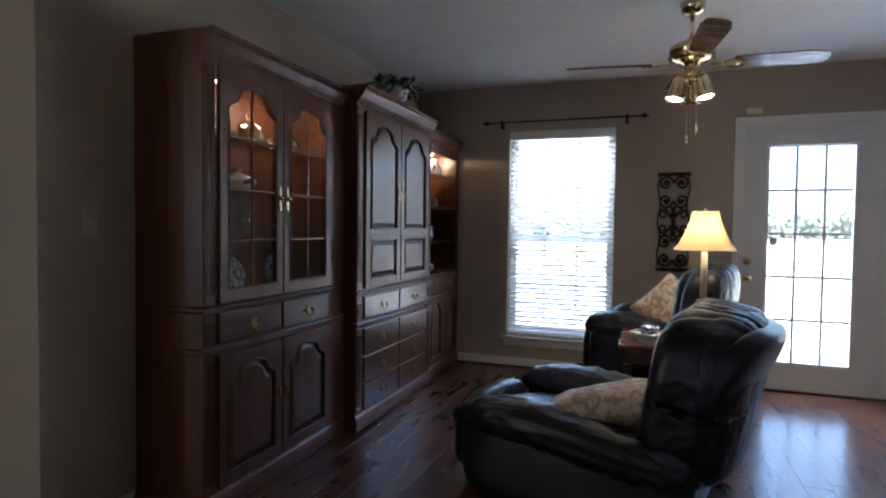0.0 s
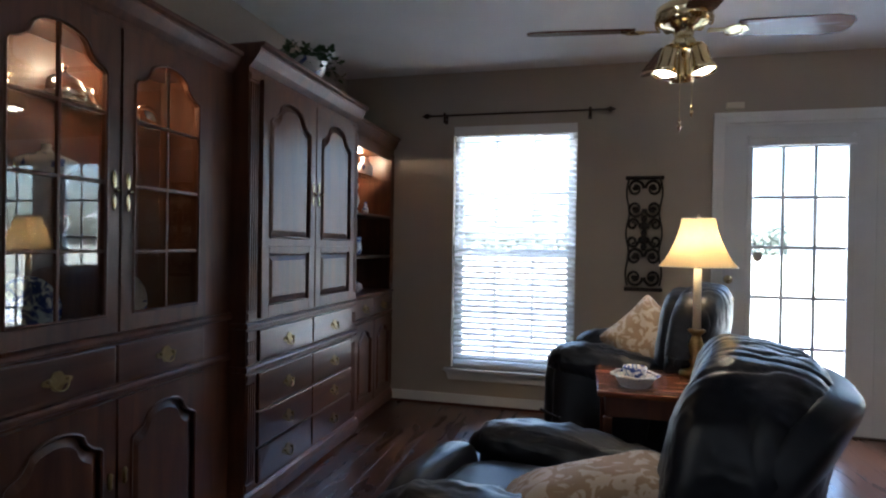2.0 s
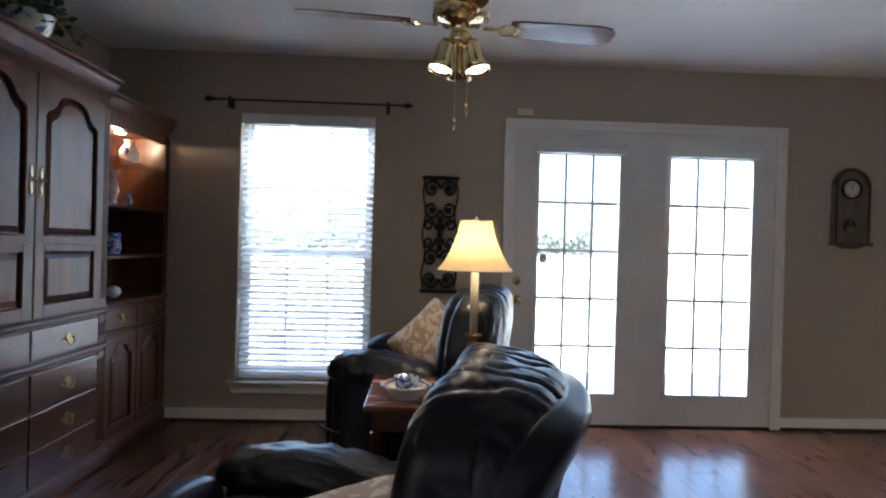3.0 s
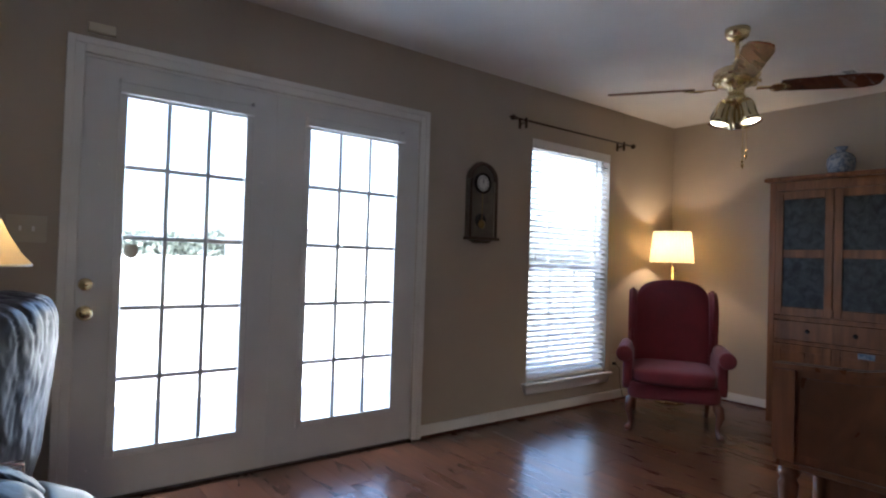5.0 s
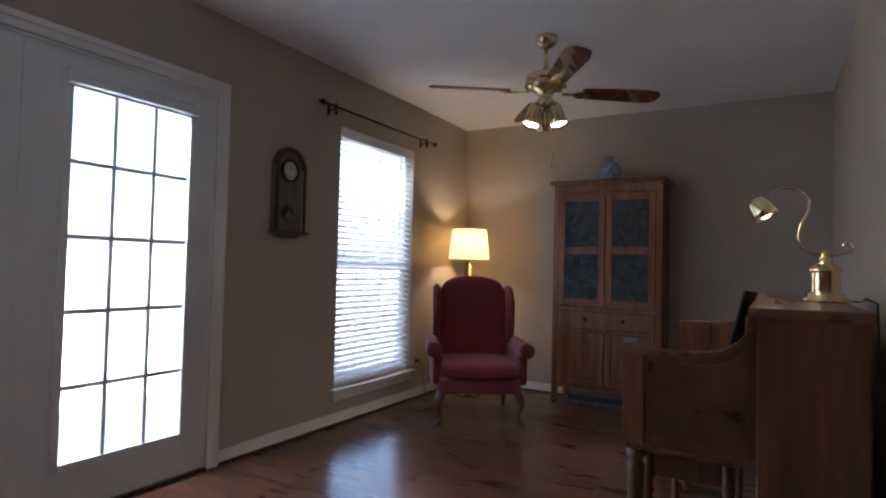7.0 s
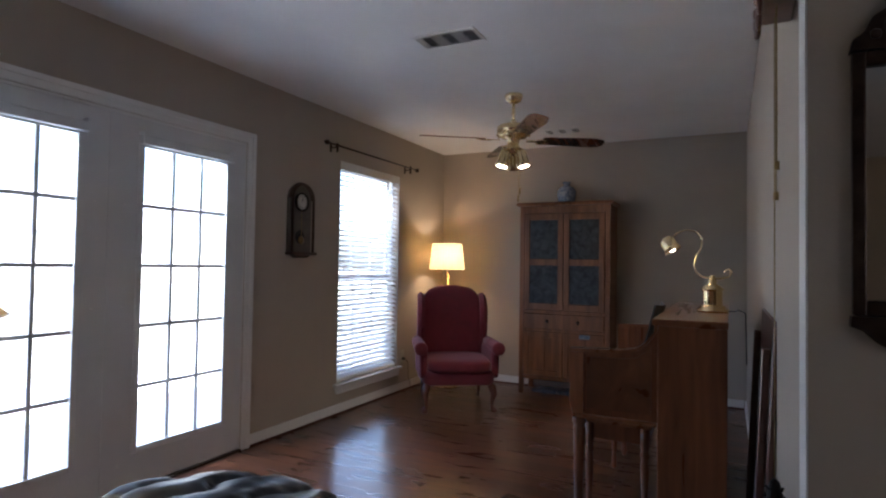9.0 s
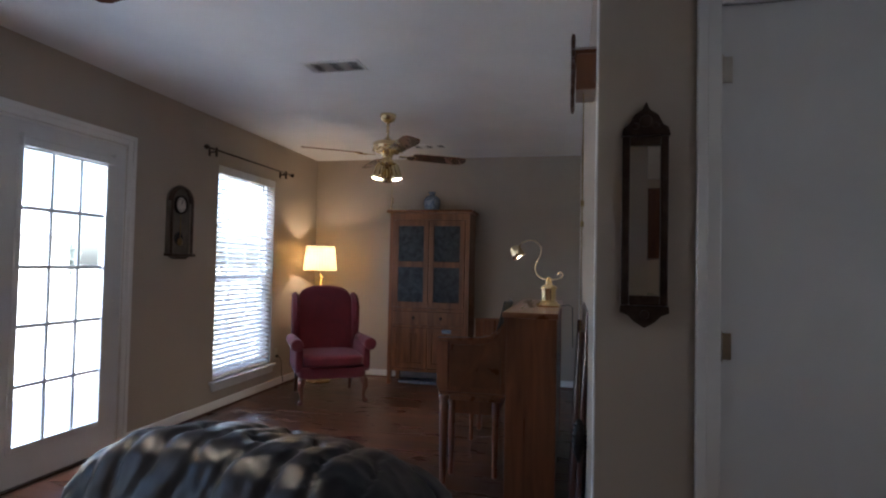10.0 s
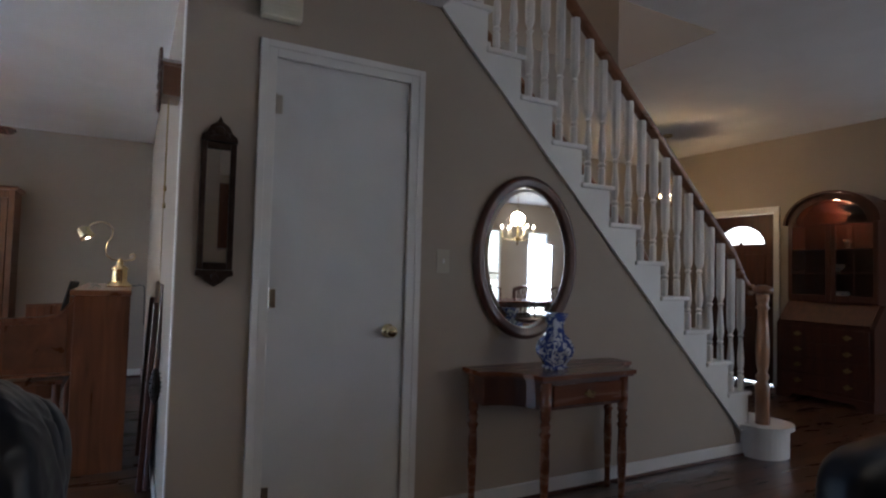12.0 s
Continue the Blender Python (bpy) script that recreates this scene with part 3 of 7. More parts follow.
# ---- french doors ----
def french_leaf(n, x0, x1, gx0, gx1, knob):
    d = new(f"door_{n}")
    tagged(d, kind="structure")
    y0, y1 = N_Y + 0.006, N_Y + 0.046
    z0, z1, gz0, gz1 = 0.012, 2.035, 0.225, 1.885
    bm = fresh()
    for a, b, c, e in ((x0, gx0, z0, z1), (gx1, x1, z0, z1), (gx0, gx1, z0, gz0), (gx0, gx1, gz1, z1)):
        box(bm, a, b, y0, y1, c, e)
    part("door_leaf", bm, "door_white", d, kind="structure")
    bm = fresh()
    for a, b, c, e in ((gx0 - 0.03, gx0 + 0.006, gz0 - 0.03, gz1 + 0.03), (gx1 - 0.006, gx1 + 0.03, gz0 - 0.03, gz1 + 0.03),
                       (gx0 + 0.006, gx1 - 0.006, gz0 - 0.03, gz0 + 0.006), (gx0 + 0.006, gx1 - 0.006, gz1 - 0.006, gz1 + 0.03)):
        box(bm, a, b, y0 - 0.010, y0 - 0.001, c, e, 0.003)
    part("glazing_frame", bm, "door_white", d, kind="structure")
    for k in (1, 2):
        cx = gx0 + (gx1 - gx0) * k / 3
        part("muntin", abox(cx - 0.010, cx + 0.010, y0 - 0.004, y0 + 0.012, gz0, gz1, 0.003), "door_white", d, kind="structure")
    for k in range(1, 5):
        cz = gz0 + (gz1 - gz0) * k / 5
        part("muntin", abox(gx0 + 0.007, gx1 - 0.007, y0 - 0.002, y0 + 0.010, cz - 0.011, cz + 0.011, 0.003), "door_white", d, kind="structure")
    for i in range(3):
        for k in range(5):
            a, b = gx0 + (gx1 - gx0) * i / 3, gx0 + (gx1 - gx0) * (i + 1) / 3
            c, e = gz0 + (gz1 - gz0) * k / 5, gz0 + (gz1 - gz0) * (k + 1) / 5
            p = part("pane", abox(a + 0.004, b - 0.004, y0 + 0.014, y0 + 0.018, c + 0.004, e - 0.004), "glass", d, kind="structure")
            p.visible_shadow = False
    part("shade_headrail", abox(gx0 - 0.03, gx1 + 0.03, y0 - 0.045, y0 - 0.012, gz1 + 0.005, gz1 + 0.055, 0.004), "door_white", d)
    for s in (gx0 - 0.024, gx1 + 0.024):
        part("shade_bracket", abox(s - 0.008, s + 0.008, y0 - 0.047, y0 - 0.001, gz1 + 0.056, gz1 + 0.075, 0.002), "door_white", d)
    for z in (0.15, 1.0, 1.55):
        for s in (gx0 - 0.1, gx1 + 0.09):
            part("screw_cap", lathe(fresh(), [(0.006, 0), (0.006, 0.003), (0.001, 0.004)], 8, m=rot(90), c=(s, y0, z)), "white_plastic", d)
    if knob:
        for z, r in ((1.0, 0.026), (0.87, 0.030)):
            bm = lathe(fresh(), [(r + 0.004, 0), (r + 0.004, 0.006), (0.012, 0.012), (0.012, 0.03), (r, 0.038), (r, 0.052), (0.012, 0.064), (0.0, 0.065)] if z < 0.9
                       else [(r + 0.004, 0), (r, 0.012), (0.010, 0.014), (0.010, 0.026), (0, 0.027)], 16, (x0 + 0.035, y0, z), rot(90))
            part("door_knob" if z < 0.9 else "deadbolt", bm, "brass", d, "polished brass " + ("door knob" if z < 0.9 else "deadbolt"), True)
        part("sticker", prism(fresh(), [(1.555, 1.19), (1.605, 1.19), (1.612, 1.16), (1.605, 1.135), (1.58, 1.12), (1.555, 1.135), (1.548, 1.16)], y0 + 0.0115, y0 + 0.0125), "switch", d)
    return d


french_leaf(1, 1.365, 2.268, 1.533, 2.103, True)
french_leaf(2, 2.272, 3.205, 2.457, 3.052, False)
structure("threshold", abox(1.36, 3.21, N_Y - 0.02, N_Y + 0.16, -0.005, 0.010, 0.003), "rod_metal")
structure("astragal", abox(2.262, 2.278, N_Y + 0.001, N_Y + 0.005, 0.02, 2.03), "door_white")

# ---- closet door ----
d3 = new("door_3")
tagged(d3, kind="structure")
part("door_leaf", abox(1.762, 1.800, 2.958, 3.597, 0.012, 2.087, 0.002), "door_white", d3, kind="structure")
part("door_stop", box(box(box(fresh(), 1.802, 1.813, 2.956, 2.976, 0, 2.089), 1.802, 1.813, 3.58, 3.599, 0, 2.089), 1.802, 1.813, 2.977, 3.579, 2.071, 2.089), "trim", d3, kind="structure")
for z in (0.22, 1.05, 1.885):
    part("hinge", box(lathe(fresh(), [(0.007, z - 0.045), (0.007, z + 0.045)], 10, (1.752, 3.592, 0)), 1.753, 1.7615, 3.560, 3.590, z - 0.04, z + 0.04, 0.001), "silver", d3, "dull metal hinge")
part("door_knob", lathe(fresh(), [(0.033, 0), (0.033, 0.005), (0.013, 0.012), (0.012, 0.03), (0.022, 0.036), (0.029, 0.048), (0.027, 0.06), (0.014, 0.068), (0, 0.069)], 20, (1.762, 3.035, 0.90), rot(0, -90)), "brass", d3, "polished brass door knob", True)

# ---- front door with its fanlight ----
d4 = new("door_4")
tagged(d4, kind="structure")
fy = SY - 0.07
cx, fw, fz = 3.65, 0.30, 1.62
arc = [(cx + fw * math.cos(a), fz + 0.22 * math.sin(a)) for a in [math.pi * k / 16 for k in range(17)]]
bm = fresh()
prism(bm, [(3.225, 0.012), (4.075, 0.012), (4.075, fz), (3.225, fz)], fy, fy + 0.045)
prism(bm, [(3.225, fz), (cx - fw, fz)] + arc[::-1][1:-1] + [(cx + fw, fz), (4.075, fz), (4.075, 1.96), (3.225, 1.96)], fy, fy + 0.045)
part("door_leaf", bm, "mahogany", d4, kind="structure")
for px in (3.33, 3.70):
    for pz0, pz1 in ((0.15, 0.75), (0.86, 1.50)):
        part("door_panel", abox(px, px + 0.27, fy + 0.046, fy + 0.056, pz0, pz1, 0.008, 2), "mahogany", d4, kind="structure")
fan_pane = part("pane", prism(fresh(), arc, fy + 0.02, fy + 0.026), "glass", d4, kind="structure")
fan_pane.visible_shadow = False
for k in range(1, 6):
    a = math.pi * k / 6
    part("glazing_bar", tube(fresh(), [(cx, fy + 0.03, fz), (cx + fw * math.cos(a), fy + 0.03, fz + 0.22 * math.sin(a))], 0.005, 5), "rod_metal", d4)
part("glazing_bar", tube(fresh(), [(cx + 0.15 * math.cos(a), fy + 0.03, fz + 0.11 * math.sin(a)) for a in [math.pi * k / 12 for k in range(13)]], 0.005, 5), "rod_metal", d4)
part("door_knob", lathe(fresh(), [(0.03, 0), (0.012, 0.02), (0.028, 0.05), (0, 0.065)], 14, (3.29, fy + 0.045, 0.92), rot(-90)), "brass", d4, "brass door knob", True)

# ---- dining room windows ----
for n, hole in ((3, WD), (4, WD2)):
    w = new(f"window_{n}")
    tagged(w, kind="structure")
    bm = fresh()
    a0, a1, z0, z1 = hole
    for a, b, c, e in ((a0, a0 + 0.04, z0, z1), (a1 - 0.04, a1, z0, z1), (a0 + 0.04, a1 - 0.04, z1 - 0.04, z1), (a0 + 0.04, a1 - 0.04, z0, z0 + 0.04), (a0 + 0.04, a1 - 0.04, 1.2, 1.24)):
        box(bm, -6.58, -6.53, a, b, c, e, 0.003)
    part("window_frame", bm, "trim", w, kind="structure")
    p = part("pane", abox(-6.562, -6.558, a0 + 0.03, a1 - 0.03, z0 + 0.03, z1 - 0.03), "glass", w, kind="structure")
    p.visible_shadow = False

# ---- stairs ----
RISE, RUN, Y1 = 0.214, 0.2173, 0.335


def nosing(k):
    """Place of the front edge of tread k, counted from the floor."""
    return Y1 + RUN * (k - 2), RISE * k


stair = new("staircase")
tagged(stair, kind="structure")
TREADS = 15
SX, SYC = 1.69, 0.25
step_end = lambda rx, ry: [(SX + rx * math.cos(a), SYC + ry * math.sin(a)) for a in [math.pi / 2 + math.pi * k / 14 for k in range(15)]]
part("starting_step", prism(fresh(), step_end(0.14, 0.17) + [(2.56, SYC - 0.17), (2.56, SYC + 0.17)], 0.0, RISE - 0.03, "z"), "trim", stair, kind="structure")
part("starting_tread", prism(fresh(), step_end(0.17, 0.20) + [(2.58, SYC - 0.20), (2.58, SYC + 0.20)], RISE - 0.03, RISE, "z"), "trim", stair, kind="structure")
for k in range(2, TREADS):
    y, z = nosing(k)
    part("tread", abox(1.722, 2.60, y, y + RUN + 0.03, z - 0.028, z, 0.008, 2), "trim", stair, kind="structure")
    part("riser", abox(1.745, 2.58, y + 0.025, y + 0.040, z - RISE, z - 0.029), "trim", stair, kind="structure")


def stringer(x0, x1):
    pts = []
    for k in range(2, TREADS):
        y, z = nosing(k)
        pts += [(y + 0.026, z - RISE), (y + 0.026, z - 0.029)]
    y, z = nosing(TREADS - 1)
    pts += [(y + RUN + 0.02, z - 0.029), (y + RUN + 0.02, 0.985 * (y + RUN + 0.02 - 0.265))]
    pts += [(0.265, 0.0)]
    return prism(fresh(), pts, x0, x1, "x")


part("skirt_board", stringer(1.737, 1.753), "trim", stair, kind="structure")
part("skirt_board", stringer(2.582, 2.598), "trim", stair, kind="structure")

BAL = [(0.016, 0.0), (0.016, 0.10), (0.010, 0.11), (0.018, 0.125), (0.011, 0.14), (0.015, 0.16), (0.019, 0.20), (0.013, 0.30), (0.010, 0.36), (0.017, 0.375), (0.010, 0.39), (0.016, 0.41)]
rail_z = lambda y: 0.95 * y + 0.895


def balusters(x, per):
    for k in range(2, TREADS - 1):
        y, z = nosing(k)
        for j in range(per):
            by = y + 0.055 + j * RUN / per
            h = rail_z(by) - 0.045 - z
            bm = fresh()
            s = [(r * 1.3, zz) for r, zz in BAL] + [(0.027, 0.43), (0.027, h)]
            lathe(bm, s, 8, (x, by, z))
            part("baluster", bm, "trim", stair, kind="structure", smooth=False)


balusters(1.775, 2)
balusters(2.55, 2)
for x in (1.775, 2.55):
    pts = [(x, 0.27, 1.125), (x, 0.33, 1.135), (x, 0.40, rail_z(0.40) - 0.05)] + [(x, yy, rail_z(yy)) for yy in (0.50, 1.0, 2.0, 3.0)]
    bm = tube(fresh(), pts, 0.034, 10)
    tube(bm, [(p[0], p[1], p[2] - 0.03) for p in pts], 0.018, 6)
    part("handrail", bm, "rail_wood", stair, "dark wooden handrail", True, "structure")
    nx = x - 0.10 if x < 2 else x
    part("newel_post", lathe(fresh(), [(0.045, RISE), (0.045, 0.48), (0.030, 0.50), (0.046, 0.53), (0.028, 0.56), (0.040, 0.62), (0.046, 0.72), (0.036, 0.88), (0.030, 0.98), (0.045, 1.0), (0.030, 1.02), (0.042, 1.05), (0.042, 1.09)], 14, (nx, 0.30, 0)), "newel_wood", stair, "turned oak newel post", True, "structure")
    part("newel_cap", lathe(fresh(), [(0.03, 1.09), (0.062, 1.10), (0.068, 1.12), (0.062, 1.14), (0.02, 1.155), (0, 1.156)], 16, (nx, 0.30, 0)), "rail_wood", stair, "dark wooden newel cap", True, "structure")

# ---- cabinet work ----


def arch(x0, x1, zs, zt, n=18):
    """The cathedral top of a door panel, from left to right: a small ear, then an ogee to the crown."""
    half = []
    for i in range(n + 1):
        s = i / n
        if s < 0.16:
            f = 0.20 * math.sqrt(s / 0.16)
        elif s < 0.40:
            f = 0.20 + 0.30 * ((s - 0.16) / 0.24) ** 1.6
        else:
            f = 0.50 + 0.50 * math.sqrt(1 - ((1 - s) / 0.60) ** 2)
        half.append((s, f))
    c = (x0 + x1) / 2
    left = [(x0 + (c - x0) * s, zs + (zt - zs) * f) for s, f in half]
    right = [(x1 - (x1 - c) * s, zs + (zt - zs) * f) for s, f in half[:-1]]
    return left + right[::-1]


def offset_arch(x0, x1, z0, zs, zt, d):
    return [(x0 + d, z0 + d), *[(x0 + d + (p[0] - x0) * (x1 - x0 - 2 * d) / (x1 - x0), p[1] - d) for p in arch(x0, x1, zs, zt)], (x1 - d, z0 + d)]


def raised_panel(bm, x0, x1, z0, z1, y, arched=False, zs=None):
    """A fielded panel: sunk edge, sloping border, raised field."""
    if arched:
        rings = [(offset_arch(x0, x1, z0, zs, z1, d), yy) for d, yy in ((0.0, y + 0.010), (0.008, y + 0.010), (0.030, y - 0.002), (0.034, y - 0.004))]
        loops = [[bm.verts.new((p[0], yy, p[1])) for p in pts] for pts, yy in rings]
    else:
        loops = []
        for d, yy in ((0.0, y + 0.010), (0.008, y + 0.010), (0.030, y - 0.002), (0.034, y - 0.004)):
            loops.append([bm.verts.new(q) for q in ((x0 + d, yy, z0 + d), (x0 + d, yy, z1 - d), (x1 - d, yy, z1 - d), (x1 - d, yy, z0 + d))])
    for a, b in zip(loops, loops[1:]):
        n = len(a)
        for i in range(n):
            bm.faces.new((a[i], a[(i + 1) % n], b[(i + 1) % n], b[i]))
    bm.faces.new(loops[-1])
    bm.faces.new(loops[0][::-1])


def arched_frame(bm, x0, x1, z0, z1, ox0, ox1, oz0, ozs, ozt, y0, y1):
    """A door frame whose opening has a cathedral top."""
    a = arch(ox0, ox1, ozs, ozt)
    prism(bm, [(x0, z0), (x0, z1), (x1, z1), (x1, z0), (ox1, z0), (ox1, oz0)] [:4] + [(ox1, z0), (ox1, a[-1][1])] + a[::-1][1:-1] + [(ox0, a[0][1]), (ox0, z0)], y0, y1)
    box(bm, ox0, ox1, y0, y1, z0, oz0)
    # moulded lip that follows the opening
    a = [(ox0, oz0)] + arch(ox0, ox1, ozs, ozt) + [(ox1, oz0)]
    pts = [(p[0], y0 - 0.001, p[1]) for p in a]
    tube(bm, pts, 0.0055, 5)
    tube(bm, [pts[0], pts[-1]], 0.0055, 5)


def cathedral_door(parent, x0, x1, z0, z1, y, label, wood_name="cherry", stile=0.055):
    bm = fresh()
    zs = z1 - stile - (x1 - x0 - 2 * stile) * 0.30
    arched_frame(bm, x0, x1, z0, z1, x0 + stile, x1 - stile, z0 + stile, zs, z1 - stile, y - 0.020, y - 0.001)
    d = part("door", bm, wood_name, parent, label)
    bm = fresh()
    raised_panel(bm, x0 + stile, x1 - stile, z0 + stile, z1 - stile, y - 0.014, True, zs)
    part("door_panel", bm, wood_name, d)
    return d


def bail_pull(parent, x, z, y, w=0.085):
    """Brass bail on a pierced back plate."""
    plate = fresh()
    out = []
    for i in range(24):
        a = 2 * math.pi * i / 24
        r = 1 + 0.28 * math.cos(4 * a) * (1 if i % 2 else 0.7)
        out.append((x + w * 0.5 * r * math.cos(a), z + w * 0.29 * r * math.sin(a)))
    prism(plate, out, y - 0.004, y - 0.001)
    p = part("handle", plate, "old_brass", parent, "aged brass bail handle")
    bm = fresh()
    pts = [(x + w * 0.36 * math.cos(a), y - 0.010 - 0.012 * abs(math.sin(a)), z + 0.004 + w * 0.36 * math.sin(a)) for a in [math.pi + math.pi * k / 10 for k in range(11)]]
    tube(bm, pts, 0.0028, 6)
    for s in (-1, 1):
        lathe(bm, [(0.007, 0), (0.005, 0.008), (0.006, 0.012), (0, 0.013)], 8, (x + s * w * 0.36, y - 0.004, z + 0.004), rot(90))
    part("bail", bm, "old_brass", p)


def escutcheon(parent, x, z, y):
    """Tall pierced brass drop pull of a cabinet door."""
    bm = fresh()
    for dz, h in ((0.035, 0.030), (-0.035, 0.030)):
        lathe(bm, [(0.0, -h), (0.008, -h * 0.7), (0.011, 0), (0.008, h * 0.7), (0.0, h)], 8, (x, y - 0.003, z + dz), Matrix.Diagonal((1, 0.3, 1)))
    lathe(bm, [(0.005, 0), (0.005, 0.012), (0.008, 0.015), (0.004, 0.019), (0, 0.02)], 8, (x, y - 0.004, z), rot(90))
    part("escutcheon", bm, "brass", parent, "pierced brass door pull", True)


def drawer(parent, x0, x1, z0, z1, y, wood_name="cherry_flat"):
    bm = abox(x0, x1, y - 0.018, y - 0.001, z0, z1, 0.006, 2)
    d = part("drawer", bm, wood_name, parent)
    bail_pull(d, (x0 + x1) / 2, (z0 + z1) / 2 - 0.005, y - 0.018)
    return d


def crown(x0, x1, y_front, y_back, z0, z1, proud, left=True, right=True):
    """Cove and bead cornice round the top of a case."""
    prof = [(0.004, 0.0), (0.012, 0.0), (0.014, 0.10), (0.004, 0.14), (0.10, 0.20), (0.35, 0.36), (0.62, 0.60), (0.74, 0.72), (0.74, 0.80), (0.98, 0.86), (1.0, 0.90), (1.0, 1.0)]
    bm = fresh()
    rings = []
    for u, v in prof:
        d, z = proud * u, z0 + (z1 - z0) * v
        a = x0 - (d if left else 0)
        b = x1 + (d if right else 0)
        rings.append([bm.verts.new(q) for q in ((a, y_back, z), (a, y_front - d, z), (b, y_front - d, z), (b, y_back, z))])
    for p, q in zip(rings, rings[1:]):
        for i in range(3):
            bm.faces.new((p[i], p[i + 1], q[i + 1], q[i]))
        bm.faces.new((p[3], p[0], q[0], q[3]))
    bm.faces.new(rings[-1])
    bm.faces.new(rings[0][::-1])
    return bm


def moulding(x0, x1, y_front, y_back, z0, z1, proud, left=True, right=True):
    """Waist or plinth moulding, rounded over."""
    bm = fresh()
    rings = []
    for u, v in ((0.2, 0.0), (0.8, 0.12), (1.0, 0.35), (1.0, 0.65), (0.7, 0.88), (0.2, 1.0)):
        d, z = proud * u, z0 + (z1 - z0) * v
        a, b = x0 - (d if left else 0), x1 + (d if right else 0)
        rings.append([bm.verts.new(q) for q in ((a, y_back, z), (a, y_front - d, z), (b, y_front - d, z), (b, y_back, z))])
    for p, q in zip(rings, rings[1:]):
        for i in range(4):
            bm.faces.new((p[i], p[(i + 1) % 4], q[(i + 1) % 4], q[i]))
    bm.faces.new(rings[-1])
    bm.faces.new(rings[0][::-1])
    return bm


def pilaster(t, x0, x1, z0, z1, y):
    """Reeded pilaster: a backing with four reeds between two blocks."""
    w = (x1 - x0)
    p = part("pilaster", abox(x0, x1, y - 0.004, y - 0.0005, z0, z1), "cherry", t)
    for i in range(4):
        cx = x0 + w * (0.5 + i) / 4
        part("reed", abox(cx - w * 0.085, cx + w * 0.085, y - 0.011, y - 0.0042, z0 + 0.04, z1 - 0.04, 0.002), "cherry", p)
    part("block", abox(x0, x1, y - 0.010, y - 0.0042, z0, z0 + 0.03, 0.002), "cherry", p)
    part("block", abox(x0, x1, y - 0.010, y - 0.0042, z1 - 0.03, z1, 0.002), "cherry", p)


# local x runs along the wall, local -y faces the room
def case_shell(t, w, d, z_open0, z_open1, z_top, side=0.022):
    """Sides, back, floor and top of a case that is hollow from z_open0 to z_open1 and solid under it."""
    part("base_case", abox(0, w, 0.0, d, 0.0, z_open0), "cherry", t)
    part("side_panel", abox(0, side, 0.0, d, z_open0, z_open1), "cherry", t)
    part("side_panel", abox(w - side, w, 0.0, d, z_open0, z_open1), "cherry", t)
    part("back_panel", abox(side, w - side, d - 0.012, d, z_open0, z_open1), "cherry", t)
    part("top_panel", abox(0, w, 0.0, d, z_open1, z_top), "cherry", t)


def puck(t, x, y, z):
    part("puck_lamp", lathe(fresh(), [(0.036, -0.008), (0.038, 0.0)], 16, (x, y, z)), "brass", t, "round cabinet lamp with brass rim")
    part("puck_lens", lathe(fresh(), [(0.028, -0.0105), (0.028, -0.0085)], 16, (x, y, z)), "bulb_soft", t, "lit lamp lens")


# ---- glass-fronted cabinet ----
CB = thing("china_cabinet", "reddish cherry china cabinet with arched glass doors, against the left wall", "cabinet", -1.03, 3.83, 0, 90)
CB["label"] = "cherry china cabinet, arched glass doors, lit inside, full of china"
W, D = 1.145, 0.358
case_shell(CB, W, D, 0.88, 1.90, 1.915)
part("plinth", moulding(0, W, 0, 0.35, 0.0, 0.095, 0.022, True, False), "cherry", CB)
part("waist_moulding", moulding(0, W, -0.004, 0.33, 0.865, 0.895, 0.016, True, False), "cherry", CB)
part("waist_moulding", moulding(0, W, -0.004, 0.33, 0.690, 0.720, 0.012, True, False), "cherry", CB)
part("cornice", crown(0, W, 0, D, 1.915, 2.02, 0.055, False, False), "cherry", CB)
for z0, z1 in ((0.90, 1.90), (0.12, 0.685), (0.725, 0.86)):
    pilaster(CB, 0.004, 0.060, z0, z1, 0)
for x0, x1 in ((0.078, 0.512), (0.522, 0.956)):
    cathedral_door(CB, x0, x1, 0.115, 0.680, 0, "cherry door with a raised arched panel")
    drawer(CB, x0, x1, 0.730, 0.858, 0)
for s, x in ((1, 0.487), (-1, 0.547)):
    part("door_pull", lathe(lathe(fresh(), [(0.0, -0.03), (0.008, -0.02), (0.006, 0), (0.009, 0.02), (0, 0.03)], 8, (x, -0.024, 0.42)), [(0.010, 0), (0.010, 0.003)], 8, (x, -0.0205, 0.42), rot(90)), "old_brass", CB, "aged brass drop pull", True)
